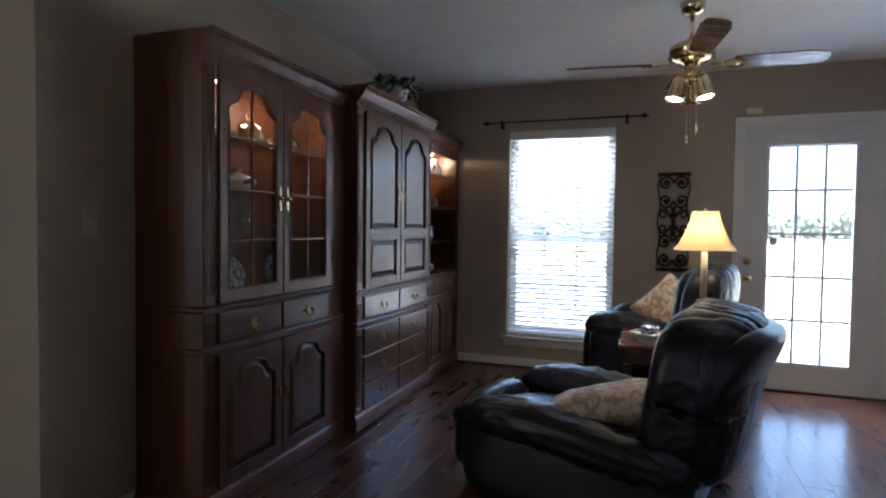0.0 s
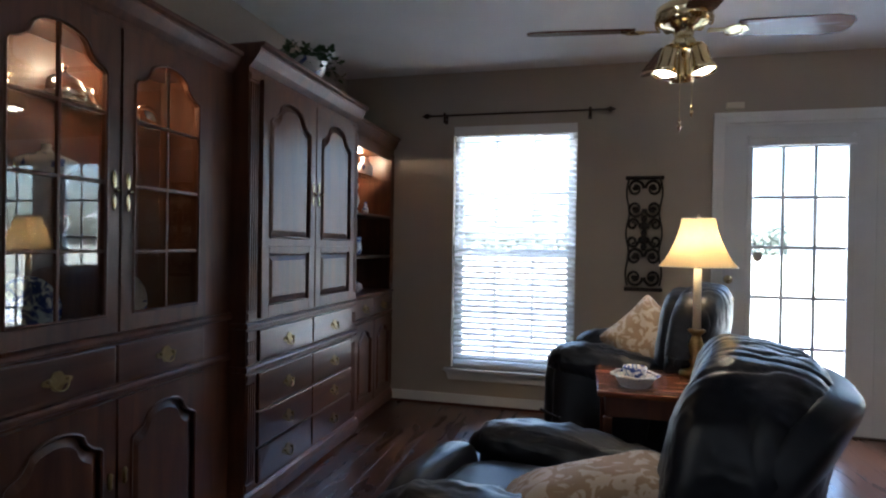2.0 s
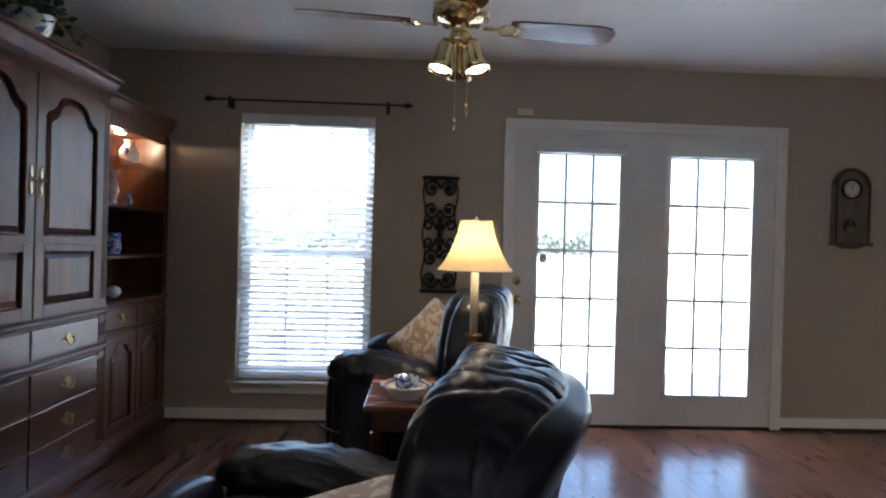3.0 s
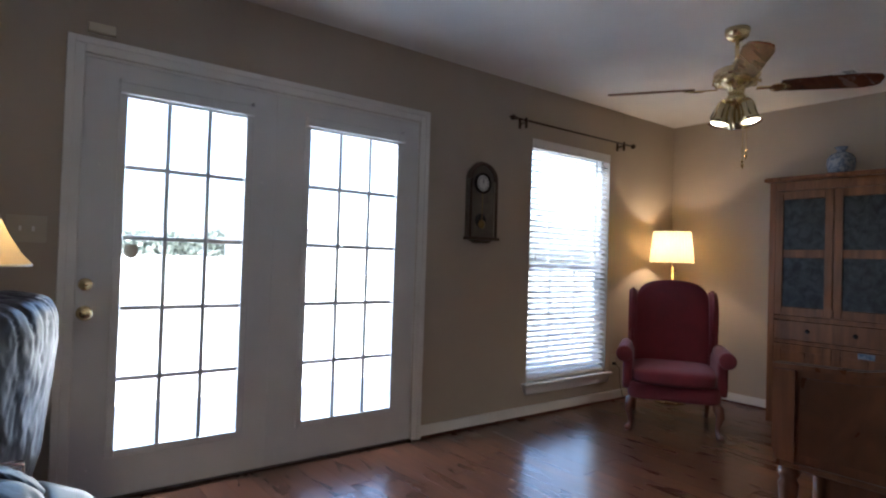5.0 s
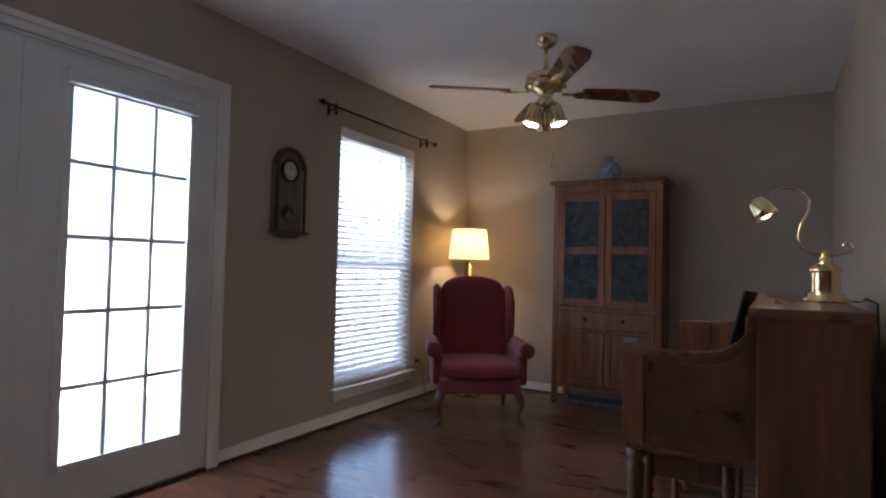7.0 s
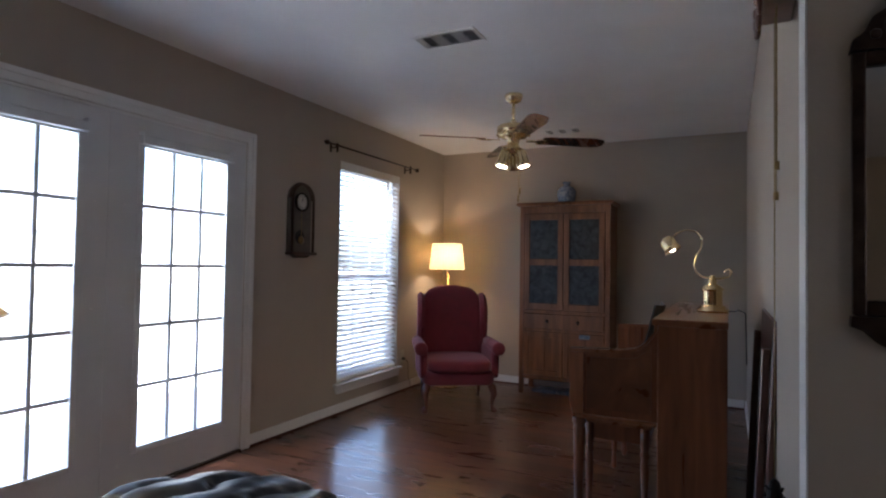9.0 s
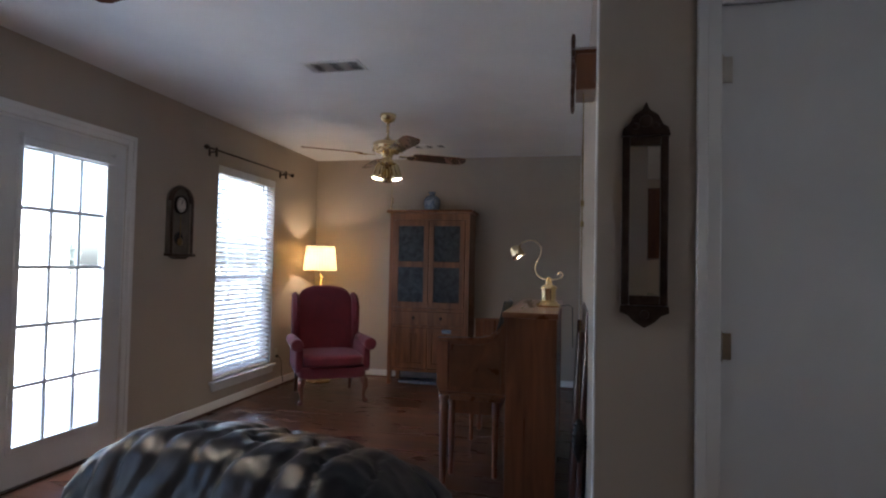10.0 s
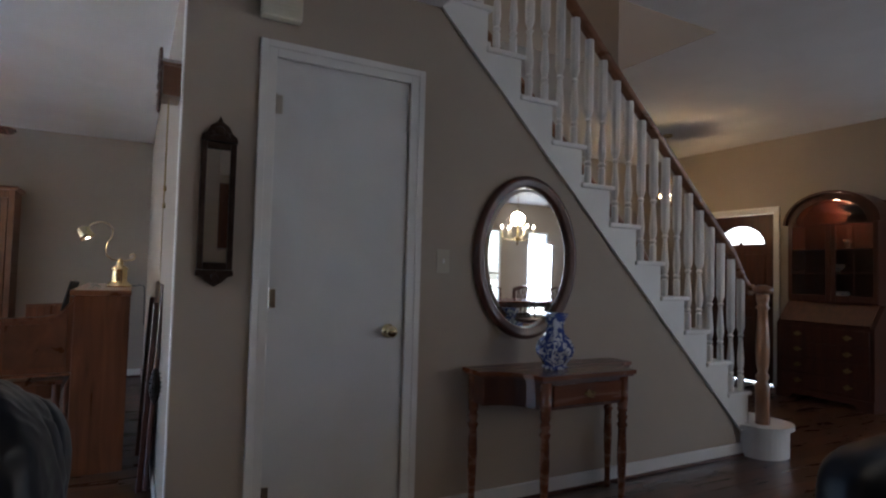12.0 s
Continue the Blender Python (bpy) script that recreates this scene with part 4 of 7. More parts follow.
for i, (x0, x1) in enumerate(((0.078, 0.512), (0.522, 0.956))):
    bm = fresh()
    st, z0, z1 = 0.052, 0.90, 1.895
    zt, zs = z1 - 0.065, z1 - 0.17
    arched_frame(bm, x0, x1, z0, z1, x0 + st, x1 - st, z0 + 0.06, zs, zt, -0.022, -0.002)
    d = part("door", bm, "cherry", CB, "cherry door with eight glass lights")
    mx = (x0 + x1) / 2
    part("muntin", abox(mx - 0.006, mx + 0.006, -0.018, -0.006, z0 + 0.06, zt, 0.002), "cherry", d)
    for z in (1.165, 1.385, 1.605):
        part("muntin", abox(x0 + st, x1 - st, -0.017, -0.007, z - 0.006, z + 0.006, 0.002), "cherry", d)
    pane = [(x0 + st - 0.004, z0 + 0.056)] + arch(x0 + st - 0.004, x1 - st + 0.004, zs, zt) + [(x1 - st + 0.004, z0 + 0.056)]
    part("pane", prism(fresh(), pane, -0.0115, -0.0085), "cabinet_glass", d, "clear glass")
    escutcheon(d, x1 - 0.024 if i == 0 else x0 + 0.024, 1.36, -0.022)
for z in (1.165, 1.385, 1.605):
    part("glass_shelf", abox(0.024, W - 0.024, 0.03, D - 0.02, z - 0.003, z + 0.003), "cabinet_glass", CB, "glass shelf")
puck(CB, 0.32, 0.18, 1.90)
puck(CB, 0.72, 0.18, 1.90)
lamp_point("china_cabinet_light", (-1.14, 4.17, 1.86), 0.28, WARM, 0.02)
lamp_point("china_cabinet_light", (-1.14, 4.57, 1.86), 0.5, WARM, 0.02)
part("face_stile", abox(0.0225, 0.077, 0.001, 0.019, 0.88, 1.90), "cherry", CB)
part("face_stile", abox(0.505, 0.529, 0.001, 0.019, 0.88, 1.90), "cherry", CB)
part("side_filler", abox(0.960, W, -0.002, -0.0005, 0.1, 1.91), "cherry", CB)

# ---- tall cupboard ----
AR = thing("armoire", "cherry armoire with tall panelled doors over eight brass-handled drawers", "cabinet", -0.955, 4.985, 0, 90)
W, D = 1.205, 0.435
part("body", abox(0, W, 0, D, 0, 1.945), "cherry", AR)
part("plinth", moulding(0, W, 0, 0.42, 0.0, 0.10, 0.028), "cherry", AR)
part("waist_moulding", moulding(0, W, -0.004, 0.42, 0.820, 0.848, 0.016), "cherry", AR)
part("waist_moulding", moulding(0, W, -0.004, 0.42, 0.630, 0.658, 0.014), "cherry", AR)
part("cornice", crown(0, W, 0, D, 1.945, 2.065, 0.075, False, False), "cherry", AR)
for x0, x1 in ((0.004, 0.070), (W - 0.070, W - 0.004)):
    for z0, z1 in ((0.86, 1.94), (0.665, 0.81), (0.11, 0.62)):
        pilaster(AR, x0, x1, z0, z1, 0)
cols = ((0.085, 0.598), (0.607, 1.12))
for x0, x1 in cols:
    drawer(AR, x0, x1, 0.670, 0.808, 0)
    for z0, z1 in ((0.120, 0.275), (0.285, 0.440), (0.450, 0.615)):
        drawer(AR, x0, x1, z0, z1, 0)
for i, (x0, x1) in enumerate(cols):
    st, z0, z1 = 0.062, 0.86, 1.925
    bm = fresh()
    arched_frame(bm, x0, x1, 1.185, z1, x0 + st, x1 - st, 1.225, z1 - 0.17, z1 - 0.055, -0.022, -0.001)
    d = part("door", bm, "cherry", AR, "tall cherry door with two raised panels")
    for a, b, c, e in ((x0, x0 + st, z0, 1.185), (x1 - st, x1, z0, 1.185), (x0 + st, x1 - st, z0, z0 + 0.055), (x0 + st, x1 - st, 1.15, 1.185)):
        part("stile" if b - a < 0.1 else "rail", abox(a, b, -0.022, -0.001, c, e, 0.002), "cherry", d)
    bm = fresh()
    raised_panel(bm, x0 + st, x1 - st, 1.225, z1 - 0.055, -0.014, True, z1 - 0.17)
    part("door_panel", bm, "cherry", d)
    bm = fresh()
    raised_panel(bm, x0 + st, x1 - st, z0 + 0.055, 1.15, -0.014)
    part("door_panel", bm, "cherry", d)
    escutcheon(d, x1 - 0.028 if i == 0 else x0 + 0.028, 1.46, -0.022)

# ---- open bookcase ----
BK = thing("bookcase", "cherry bookcase with open lit shelves over drawers and arched doors", "bookcase", -0.99, 6.205, 0, 90)
W, D = 0.79, 0.358
case_shell(BK, W, D, 0.85, 1.885, 1.905)
part("plinth", moulding(0, W, 0, 0.35, 0.0, 0.095, 0.022, False, False), "cherry", BK)
part("waist_moulding", moulding(0, W, -0.004, 0.33, 0.835, 0.860, 0.016, False, False), "cherry", BK)
part("waist_moulding", moulding(0, W, -0.004, 0.33, 0.680, 0.702, 0.012, False, False), "cherry", BK)
part("cornice", crown(0, W, 0, D, 1.905, 2.015, 0.055, False, False), "cherry", BK)
for z0, z1 in ((0.865, 1.885), (0.12, 0.675), (0.71, 0.83)):
    pilaster(BK, W - 0.060, W - 0.004, z0, z1, 0)
for x0, x1 in ((0.03, 0.372), (0.380, 0.722)):
    cathedral_door(BK, x0, x1, 0.115, 0.670, 0, "cherry door with a raised arched panel")
    drawer(BK, x0, x1, 0.708, 0.828, 0)
part("shelf", abox(0.024, W - 0.024, 0.012, D - 0.014, 1.100, 1.120, 0.003), "cherry_flat", BK)
part("shelf", abox(0.024, W - 0.024, 0.012, D - 0.014, 1.395, 1.415, 0.003), "cherry_flat", BK)
part("glass_shelf", abox(0.024, W - 0.024, 0.012, D - 0.014, 1.675, 1.681), "cabinet_glass", BK, "glass shelf")
part("apron", abox(0.024, W - 0.062, 0.0, 0.02, 1.845, 1.884), "cherry", BK)
puck(BK, 0.52, 0.18, 1.885)
lamp_point("bookcase_light", (-1.18, 6.72, 1.845), 0.9, WARM, 0.02)


# ---- what stands in and on the cabinets ----
def turned(name, label, category, prof, material, x, y, z, seg=20, group=""):
    t = thing(name, label, category, x, y, z, 0, group)
    part("vessel", lathe(fresh(), prof, seg), material, t, smooth=True)
    return t


def cloche(x, y, z, s=1.0):
    t = thing("silver_dish", "domed silver serving dish on a cabinet shelf", "serving dish", x, y, z, 30)
    part("dish", lathe(fresh(), [(0.05 * s, 0), (0.03 * s, 0.01), (0.085 * s, 0.022), (0.088 * s, 0.028), (0.06 * s, 0.028)], 20), "silver", t, smooth=True)
    part("lid", lathe(fresh(), [(0.066 * s, 0.030), (0.064 * s, 0.05 * s), (0.048 * s, 0.085 * s), (0.015 * s, 0.105 * s), (0.006 * s, 0.115 * s), (0.012 * s, 0.128 * s), (0, 0.135 * s)], 20), "silver", t, smooth=True)
    return t


def plate(x, y, z, r, rz, material="silver", lean=-15):
    t = thing("plate", ("embossed silver" if material == "silver" else "blue and white") + " plate standing on edge in the cabinet", "plate", x, y, z + 0.002, rz)
    m = rot(90 + lean)
    part("plate_body", lathe(fresh(), [(0.0, 0.006), (r * 0.6, 0.006), (r * 0.66, 0.012), (r, 0.020), (r, 0.023), (r * 0.64, 0.017), (0.0, 0.011)], 24, (0, 0, r * 0.97), m), material, t, smooth=True)
    part("stand", tube(fresh(), [(-0.03, -0.03, 0.003), (-0.03, 0.04, 0.003), (-0.03, 0.05, r), (0.03, 0.05, r), (0.03, 0.04, 0.003), (0.03, -0.03, 0.003)], 0.002, 5), "old_brass", t)


S1, S2, S3, S0 = 1.609, 1.389, 1.169, 0.882
cloche(-1.16, 4.27, S1, 1.15)
plate(-1.24, 4.05, S1, 0.085, 80)
cloche(-1.18, 4.50, S1, 0.8)
plate(-1.16, 4.62, S1, 0.05, 80)
turned("coffee_pot", "silver pot with a handle beside the dishes", "pot", [(0.03, 0), (0.045, 0.02), (0.04, 0.07), (0.02, 0.10), (0.024, 0.12), (0, 0.13)], "silver", -1.24, 4.44, S1)
turned("jar", "dark lidded jar on the glass shelf", "jar", [(0.03, 0), (0.05, 0.03), (0.05, 0.07), (0.03, 0.09), (0.034, 0.10), (0.01, 0.12), (0, 0.125)], "iron", -1.18, 4.0, S2)
turned("tureen", "blue and white china tureen on the glass shelf", "tureen", [(0.05, 0), (0.04, 0.012), (0.085, 0.04), (0.088, 0.06), (0.06, 0.075), (0.02, 0.09), (0.012, 0.10), (0.016, 0.112), (0, 0.118)], "china_white", -1.2, 4.25, S2)
turned("decanter", "clear cut-glass decanter beside the tureen", "decanter", [(0.04, 0), (0.042, 0.06), (0.015, 0.09), (0.015, 0.12), (0.022, 0.13), (0.012, 0.15), (0, 0.16)], "cabinet_glass", -1.2, 4.6, S2)
turned("ginger_jar", "yellow glazed jar with a dark lid", "jar", [(0.03, 0), (0.055, 0.03), (0.06, 0.07), (0.04, 0.10), (0.02, 0.11), (0.022, 0.125), (0, 0.135)], "yellow_china", -1.2, 4.03, S3)
turned("figurine", "white china figurine on the middle shelf", "figurine", [(0.03, 0), (0.03, 0.01), (0.016, 0.03), (0.026, 0.07), (0.012, 0.10), (0.016, 0.12), (0, 0.135)], "china_white", -1.2, 4.56, S3)
turned("goblet", "silver goblet on the middle shelf", "goblet", [(0.03, 0), (0.006, 0.01), (0.006, 0.05), (0.03, 0.07), (0.034, 0.11), (0.032, 0.11), (0.02, 0.07), (0.0, 0.065)], "silver", -1.2, 4.3, S3)
turned("bowl", "white china bowl with a green rim, low in the cabinet", "bowl", [(0.03, 0), (0.03, 0.01), (0.08, 0.05), (0.085, 0.05), (0.03, 0.014), (0, 0.014)], "china_white", -1.15, 4.05, S0)
plate(-1.24, 4.22, S0, 0.10, 85, "china_blue")
plate(-1.24, 4.60, S0, 0.10, 85, "china_white")
turned("tea_caddy", "small china caddy beside the plates", "jar", [(0.03, 0), (0.034, 0.06), (0.02, 0.075), (0.012, 0.09), (0, 0.095)], "china_white", -1.12, 4.42, S0)
# bookcase
turned("flask_vase", "square blue and white china vase under the shelf lamp", "vase", [(0.045, 0), (0.055, 0.02), (0.058, 0.09), (0.03, 0.125), (0.022, 0.14), (0.032, 0.155), (0.028, 0.155), (0, 0.13)], "china_white", -1.13, 6.76, 1.683)
turned("glass_vase", "tall pale glass vase on the wooden shelf", "vase", [(0.03, 0), (0.018, 0.03), (0.034, 0.09), (0.018, 0.16), (0.03, 0.21), (0.026, 0.21), (0, 0.15)], "china_white", -1.13, 6.58, 1.417)
turned("blue_bottle", "small blue bottle beside the glass vase", "bottle", [(0.02, 0), (0.026, 0.03), (0.012, 0.06), (0.012, 0.09), (0, 0.09)], "china_blue", -1.09, 6.68, 1.417)
turned("blue_jug", "blue china jug on the middle shelf", "jug", [(0.035, 0), (0.05, 0.04), (0.04, 0.09), (0.045, 0.13), (0.04, 0.13), (0, 0.08)], "china_blue", -1.10, 6.53, 1.122)
turned("shell_dish", "white shell-shaped dish on the counter", "dish", [(0.02, 0), (0.045, 0.03), (0.04, 0.06), (0.015, 0.075), (0, 0.075)], "china_white", -1.08, 6.51, 0.862)

# ---- ivy in a china bowl ----
IV = thing("potted_ivy", "trailing green ivy in a patterned china bowl on the armoire", "potted plant", -1.03, 5.64, 2.067)
part("pot", lathe(fresh(), [(0.06, 0), (0.065, 0.015), (0.10, 0.06), (0.112, 0.115), (0.118, 0.12), (0.106, 0.118), (0.098, 0.10)], 28), "china_white", IV, "blue and white china bowl", True)
part("soil", lathe(fresh(), [(0.0, 0.104), (0.099, 0.1)], 20), "soil", IV)
LEAF = [(0, 0), (0.35, 0.12), (0.55, 0.45), (0.28, 0.5), (0.3, 0.75), (0, 1.0), (-0.3, 0.75), (-0.28, 0.5), (-0.55, 0.45), (-0.35, 0.12)]


def leaf_mesh():
    bm = fresh()
    vs = [bm.verts.new((x, y, -0.18 * abs(x) - 0.15 * y * y)) for x, y in LEAF]
    c = bm.verts.new((0, 0.45, 0.03))
    for i in range(len(vs)):
        bm.faces.new((vs[i], vs[(i + 1) % len(vs)], c))
    return bm


rnd = random.Random(5)
proto = part("leaf", leaf_mesh(), "leaf", IV)
first = True
stems = fresh()
for s in range(26):
    a = rnd.uniform(0, 2 * math.pi)
    reach = rnd.uniform(0.06, 0.20)
    up, drop = rnd.uniform(0.02, 0.11), rnd.uniform(0.0, 0.07)
    path = []
    for k in range(6):
        u = k / 5
        path.append(Vector((math.cos(a) * (0.03 + reach * u), math.sin(a) * (0.03 + reach * u), 0.105 + up * math.sin(math.pi * min(1, u * 1.1)) - (drop if reach > 0.12 else 0) * u * u)))
    tube(stems, path, 0.0018, 4)
    for k in range(2, 6):
        for _ in range(2):
            sz = rnd.uniform(0.026, 0.046)
            m = Matrix.Translation(path[k] + Vector((rnd.uniform(-1, 1), rnd.uniform(-1, 1), rnd.uniform(-0.3, 1))) * 0.016) @ Euler((rnd.uniform(-0.7, 0.9), rnd.uniform(-0.6, 0.6), a - math.pi / 2 + rnd.uniform(-1.3, 1.3))).to_matrix().to_4x4() @ Matrix.Diagonal((sz, sz, sz, 1))
            ob = proto if first else proto.copy()
            if not first:
                scene.collection.objects.link(ob)
            first = False
            ob.matrix_basis = m
part("stems", stems, "leaf", IV)

# ---- ceiling fans ----


def ceiling_fan(x, y, turn, spots, watts):
    t = thing("ceiling_fan", "polished brass ceiling fan with four wooden blades and three lit spots", "ceiling fan", x, y, CEIL - 0.055, 0, "ceiling fans")
    part("canopy", lathe(fresh(), [(0.065, 0.054), (0.066, 0.035), (0.055, 0.005), (0.03, -0.010), (0.014, -0.015)], 24), "brass", t, smooth=True)
    part("downrod", lathe(fresh(), [(0.012, -0.005), (0.012, -0.16)], 12), "brass", t, smooth=True)
    part("motor", lathe(fresh(), [(0.02, -0.13), (0.035, -0.155), (0.095, -0.17), (0.118, -0.185), (0.12, -0.215), (0.105, -0.235), (0.112, -0.245), (0.09, -0.262), (0.045, -0.275), (0.04, -0.315), (0.052, -0.33), (0.048, -0.36), (0.02, -0.375)], 32), "brass", t, smooth=True)
    for k in range(10):
        a = 2 * math.pi * k / 10
        part("vent_scroll", tube(fresh(), [(0.118 * math.cos(a + u), 0.118 * math.sin(a + u), -0.24 - 0.012 * math.sin(u * 9)) for u in [i * 0.07 for i in range(8)]], 0.005, 5), "old_brass", t)
    for k in range(4):
        a = radians(turn + 90 * k)
        m = Matrix.Rotation(a, 4, "Z") @ Matrix.Translation((0, 0, -0.278)) @ Matrix.Rotation(radians(-13), 4, "X")
        bm = fresh()
        pts = [(0.215, -0.050), (0.26, -0.058), (0.60, -0.070), (0.665, -0.055), (0.685, -0.03), (0.685, 0.03), (0.665, 0.055), (0.60, 0.070), (0.26, 0.058), (0.215, 0.050)]
        prism(bm, pts, 0.0, 0.007, "z")
        bm.transform(m)
        blade = part("blade", bm, "blade_wood", t, "reddish wooden fan blade")
        bm = fresh()
        prism(bm, [(0.10, -0.014), (0.17, -0.010), (0.20, -0.034), (0.245, -0.030), (0.27, 0.0), (0.245, 0.030), (0.20, 0.034), (0.17, 0.010), (0.10, 0.014)], -0.008, -0.001, "z")
        for s in (-1, 1):
            tube(bm, [(0.17 + 0.035 * (1 - math.cos(u)), s * (0.012 + 0.026 * math.sin(u)), -0.008) for u in [i * 0.5 for i in range(8)]], 0.0045, 5)
        bm.transform(m)
        part("blade_iron", bm, "brass", blade, "brass scrolled blade iron")
    for k in range(3):
        a = radians(spots + 120 * k)
        c = Vector((0.072 * math.cos(a), 0.072 * math.sin(a), -0.40))
        m = Euler((0, radians(14), a)).to_matrix()
        tilt = Matrix.Rotation(a, 3, "Z") @ Matrix.Rotation(radians(-14), 3, "Y")
        shade = part("shade", lathe(fresh(), [(0.012, 0.055), (0.026, 0.045), (0.038, 0.02), (0.042, -0.045), (0.055, -0.088), (0.0535, -0.088), (0.040, -0.045), (0.036, 0.018), (0.02, 0.038)], 20, c, tilt, False), "brass", t, "brass bell-shaped spot shade", True)
        part("bulb", lathe(fresh(), [(0.0, -0.086), (0.030, -0.084), (0.046, -0.074), (0.040, -0.05), (0.02, -0.01)], 16, c, tilt), "bulb", shade, "lit reflector bulb", True)
        part("arm", tube(fresh(), [(0, 0, -0.345), tuple(c * 0.6 + Vector((0, 0, -0.12))), tuple(c + tilt @ Vector((0, 0, 0.05)))], 0.008, 8), "brass", t, smooth=True)
    for dx, dy, L in ((0.03, -0.045, 0.25), (-0.02, -0.05, 0.31)):
        bm = tube(fresh(), [(dx, dy, -0.37), (dx, dy, -0.37 - L)], 0.0016, 5)
        lathe(bm, [(0.003, 0), (0.008, -0.012), (0.004, -0.022), (0.009, -0.034), (0.004, -0.048), (0, -0.06)], 10, (dx, dy, -0.37 - L))
        part("pull_chain", bm, "brass", t)
    lamp_spot("fan_light", (x, y, CEIL - 0.555), watts, (1.0, 0.80, 0.55))
    return t


ceiling_fan(0.872, 5.50, 6, 86, 3.0)
ceiling_fan(4.30, 5.50, 34, 20, 3.0)


def ceiling_vent(x, y, rz):
    t = thing("ceiling_vent", "white slatted air vent set in the ceiling", "air vent", x, y, CEIL, rz, "ceiling vents")
    bm = fresh()
    for a, b, c, d in ((-0.19, 0.19, -0.10, -0.075), (-0.19, 0.19, 0.075, 0.10), (-0.19, -0.165, -0.075, 0.075), (0.165, 0.19, -0.075, 0.075)):
        box(bm, a, b, c, d, -0.009, -0.001, 0.003)
    part("frame_rim", bm, "white_plastic", t)
    # black sheet paints the duct's inner shade; the ceiling has no hole here
    part("duct_shade", abox(-0.165, 0.165, -0.075, 0.075, -0.003, -0.001), "black", t, "black sheet for the shade inside the duct")
    for k in range(22):
        xx = -0.155 + 0.0148 * k
        tilt = 35 if (k // 4) % 2 else -35
        bm = abox(-0.0065, 0.0065, -0.074, 0.074, -0.0006, 0.0006)
        bm.transform(Matrix.Translation((xx, 0, -0.006)) @ Matrix.Rotation(radians(tilt), 4, "Y"))
        part("slat", bm, "white_plastic", t)


ceiling_vent(3.17, 5.48, 90)
ceiling_vent(5.54, 5.48, 90)


# ---- curtain rods ----
def curtain_rod(x0, x1, z):
    y = N_Y - 0.07
    t = thing("curtain_rod", "slim bronze curtain rod with pointed finials over the window", "curtain rod", (x0 + x1) / 2, y, z, 0, "curtain rods")
    h = (x1 - x0) / 2
    part("rod", tube(fresh(), [(-h, 0, 0), (h, 0, 0)], 0.0075, 10), "rod_metal", t, smooth=True)
    for s in (-1, 1):
        part("finial", lathe(fresh(), [(0.006, 0), (0.014, 0.006), (0.008, 0.014), (0.018, 0.026), (0.022, 0.036), (0.014, 0.05), (0.004, 0.07), (0, 0.075)], 12, (s * h, 0, 0), rot(0, 90 * s)), "rod_metal", t, smooth=True)
        bm = tube(fresh(), [(s * (h - 0.10), 0, -0.012), (s * (h - 0.10), 0.03, -0.016), (s * (h - 0.10), 0.068, -0.016)], 0.006, 8)
        lathe(bm, [(0.010, -0.055), (0.010, 0.02)], 8, (s * (h - 0.10), 0.0, 0.0))
        box(bm, s * (h - 0.10) - 0.012, s * (h - 0.10) + 0.012, 0.064, 0.0695, -0.05, 0.02)
        part("bracket", bm, "rod_metal", t)


curtain_rod(-0.67, 0.58, 2.165)
curtain_rod(4.01, 5.40, 2.205)

# ---- iron scroll panel ----
SC = thing("wall_scroll", "black wrought-iron scroll panel hung between window and door", "wall decor", 0.854, N_Y - 0.02, 1.308)
SC.scale = (0.87, 1, 0.98)
for z in (0.39, -0.40):
    part("rail", abox(-0.145, 0.145, -0.014, 0.018, z - 0.013, z + 0.013, 0.004), "iron", SC)


def scroll(cx, cz, r, sx, sz, turns=1.35):
    pts = []
    for i in range(26):
        u = i / 25
        a = turns * 2 * math.pi * u
        rr = r * (1 - 0.68 * u)
        pts.append((cx + sx * rr * math.cos(a), 0, cz + sz * rr * math.sin(a)))
    return tube(fresh(), pts, [0.0115 - 0.004 * i / 25 for i in range(26)], 6)


for sx in (-1, 1):
    for cz, sz in ((0.315, 1), (0.17, -1), (-0.17, 1), (-0.315, -1)):
        part("scroll", scroll(sx * 0.068, cz, 0.062, -sx, sz), "iron", SC)
        part("curl_leaf", soft(fresh(), (sx * 0.068, -0.004, cz), (0.050, 0.014, 0.034), 2.2, 3), "iron", SC, smooth=True)
    for cz, sz in ((0.06, 1), (-0.06, -1)):
        part("scroll", scroll(sx * 0.085, cz, 0.042, -sx, sz), "iron", SC)
for sx in (-1, 1):
    part("side_curve", tube(fresh(), [(sx * (0.125 + 0.012 * math.cos(zz * 22)), 0, zz) for zz in [k * 0.03 - 0.375 for k in range(26)]], 0.007, 6), "iron", SC)
for z, w in ((0.10, 0.05), (0.05, 0.09), (0.0, 0.045), (-0.05, 0.09), (-0.10, 0.05), (0.0, 0.02)):
    part("palmette", soft(fresh(), (0, -0.004, z), (w, 0.016, 0.055 if w > 0.03 else 0.26), 2.2, 4), "iron", SC, smooth=True)

# ---- pendulum wall clock ----
CK = thing("wall_clock", "arched brown wooden pendulum clock beside the french doors", "wall clock", 3.735, N_Y - 0.002, 1.575)
w, zt, zb = 0.125, 0.15, -0.245


def clock_outline(d):
    return [(-w + d, zb + d)] + [(-(w - d) * math.cos(a), zt + (w - d) * 0.95 * math.sin(a)) for a in [math.pi * k / 16 for k in range(17)]] + [(w - d, zb + d)]


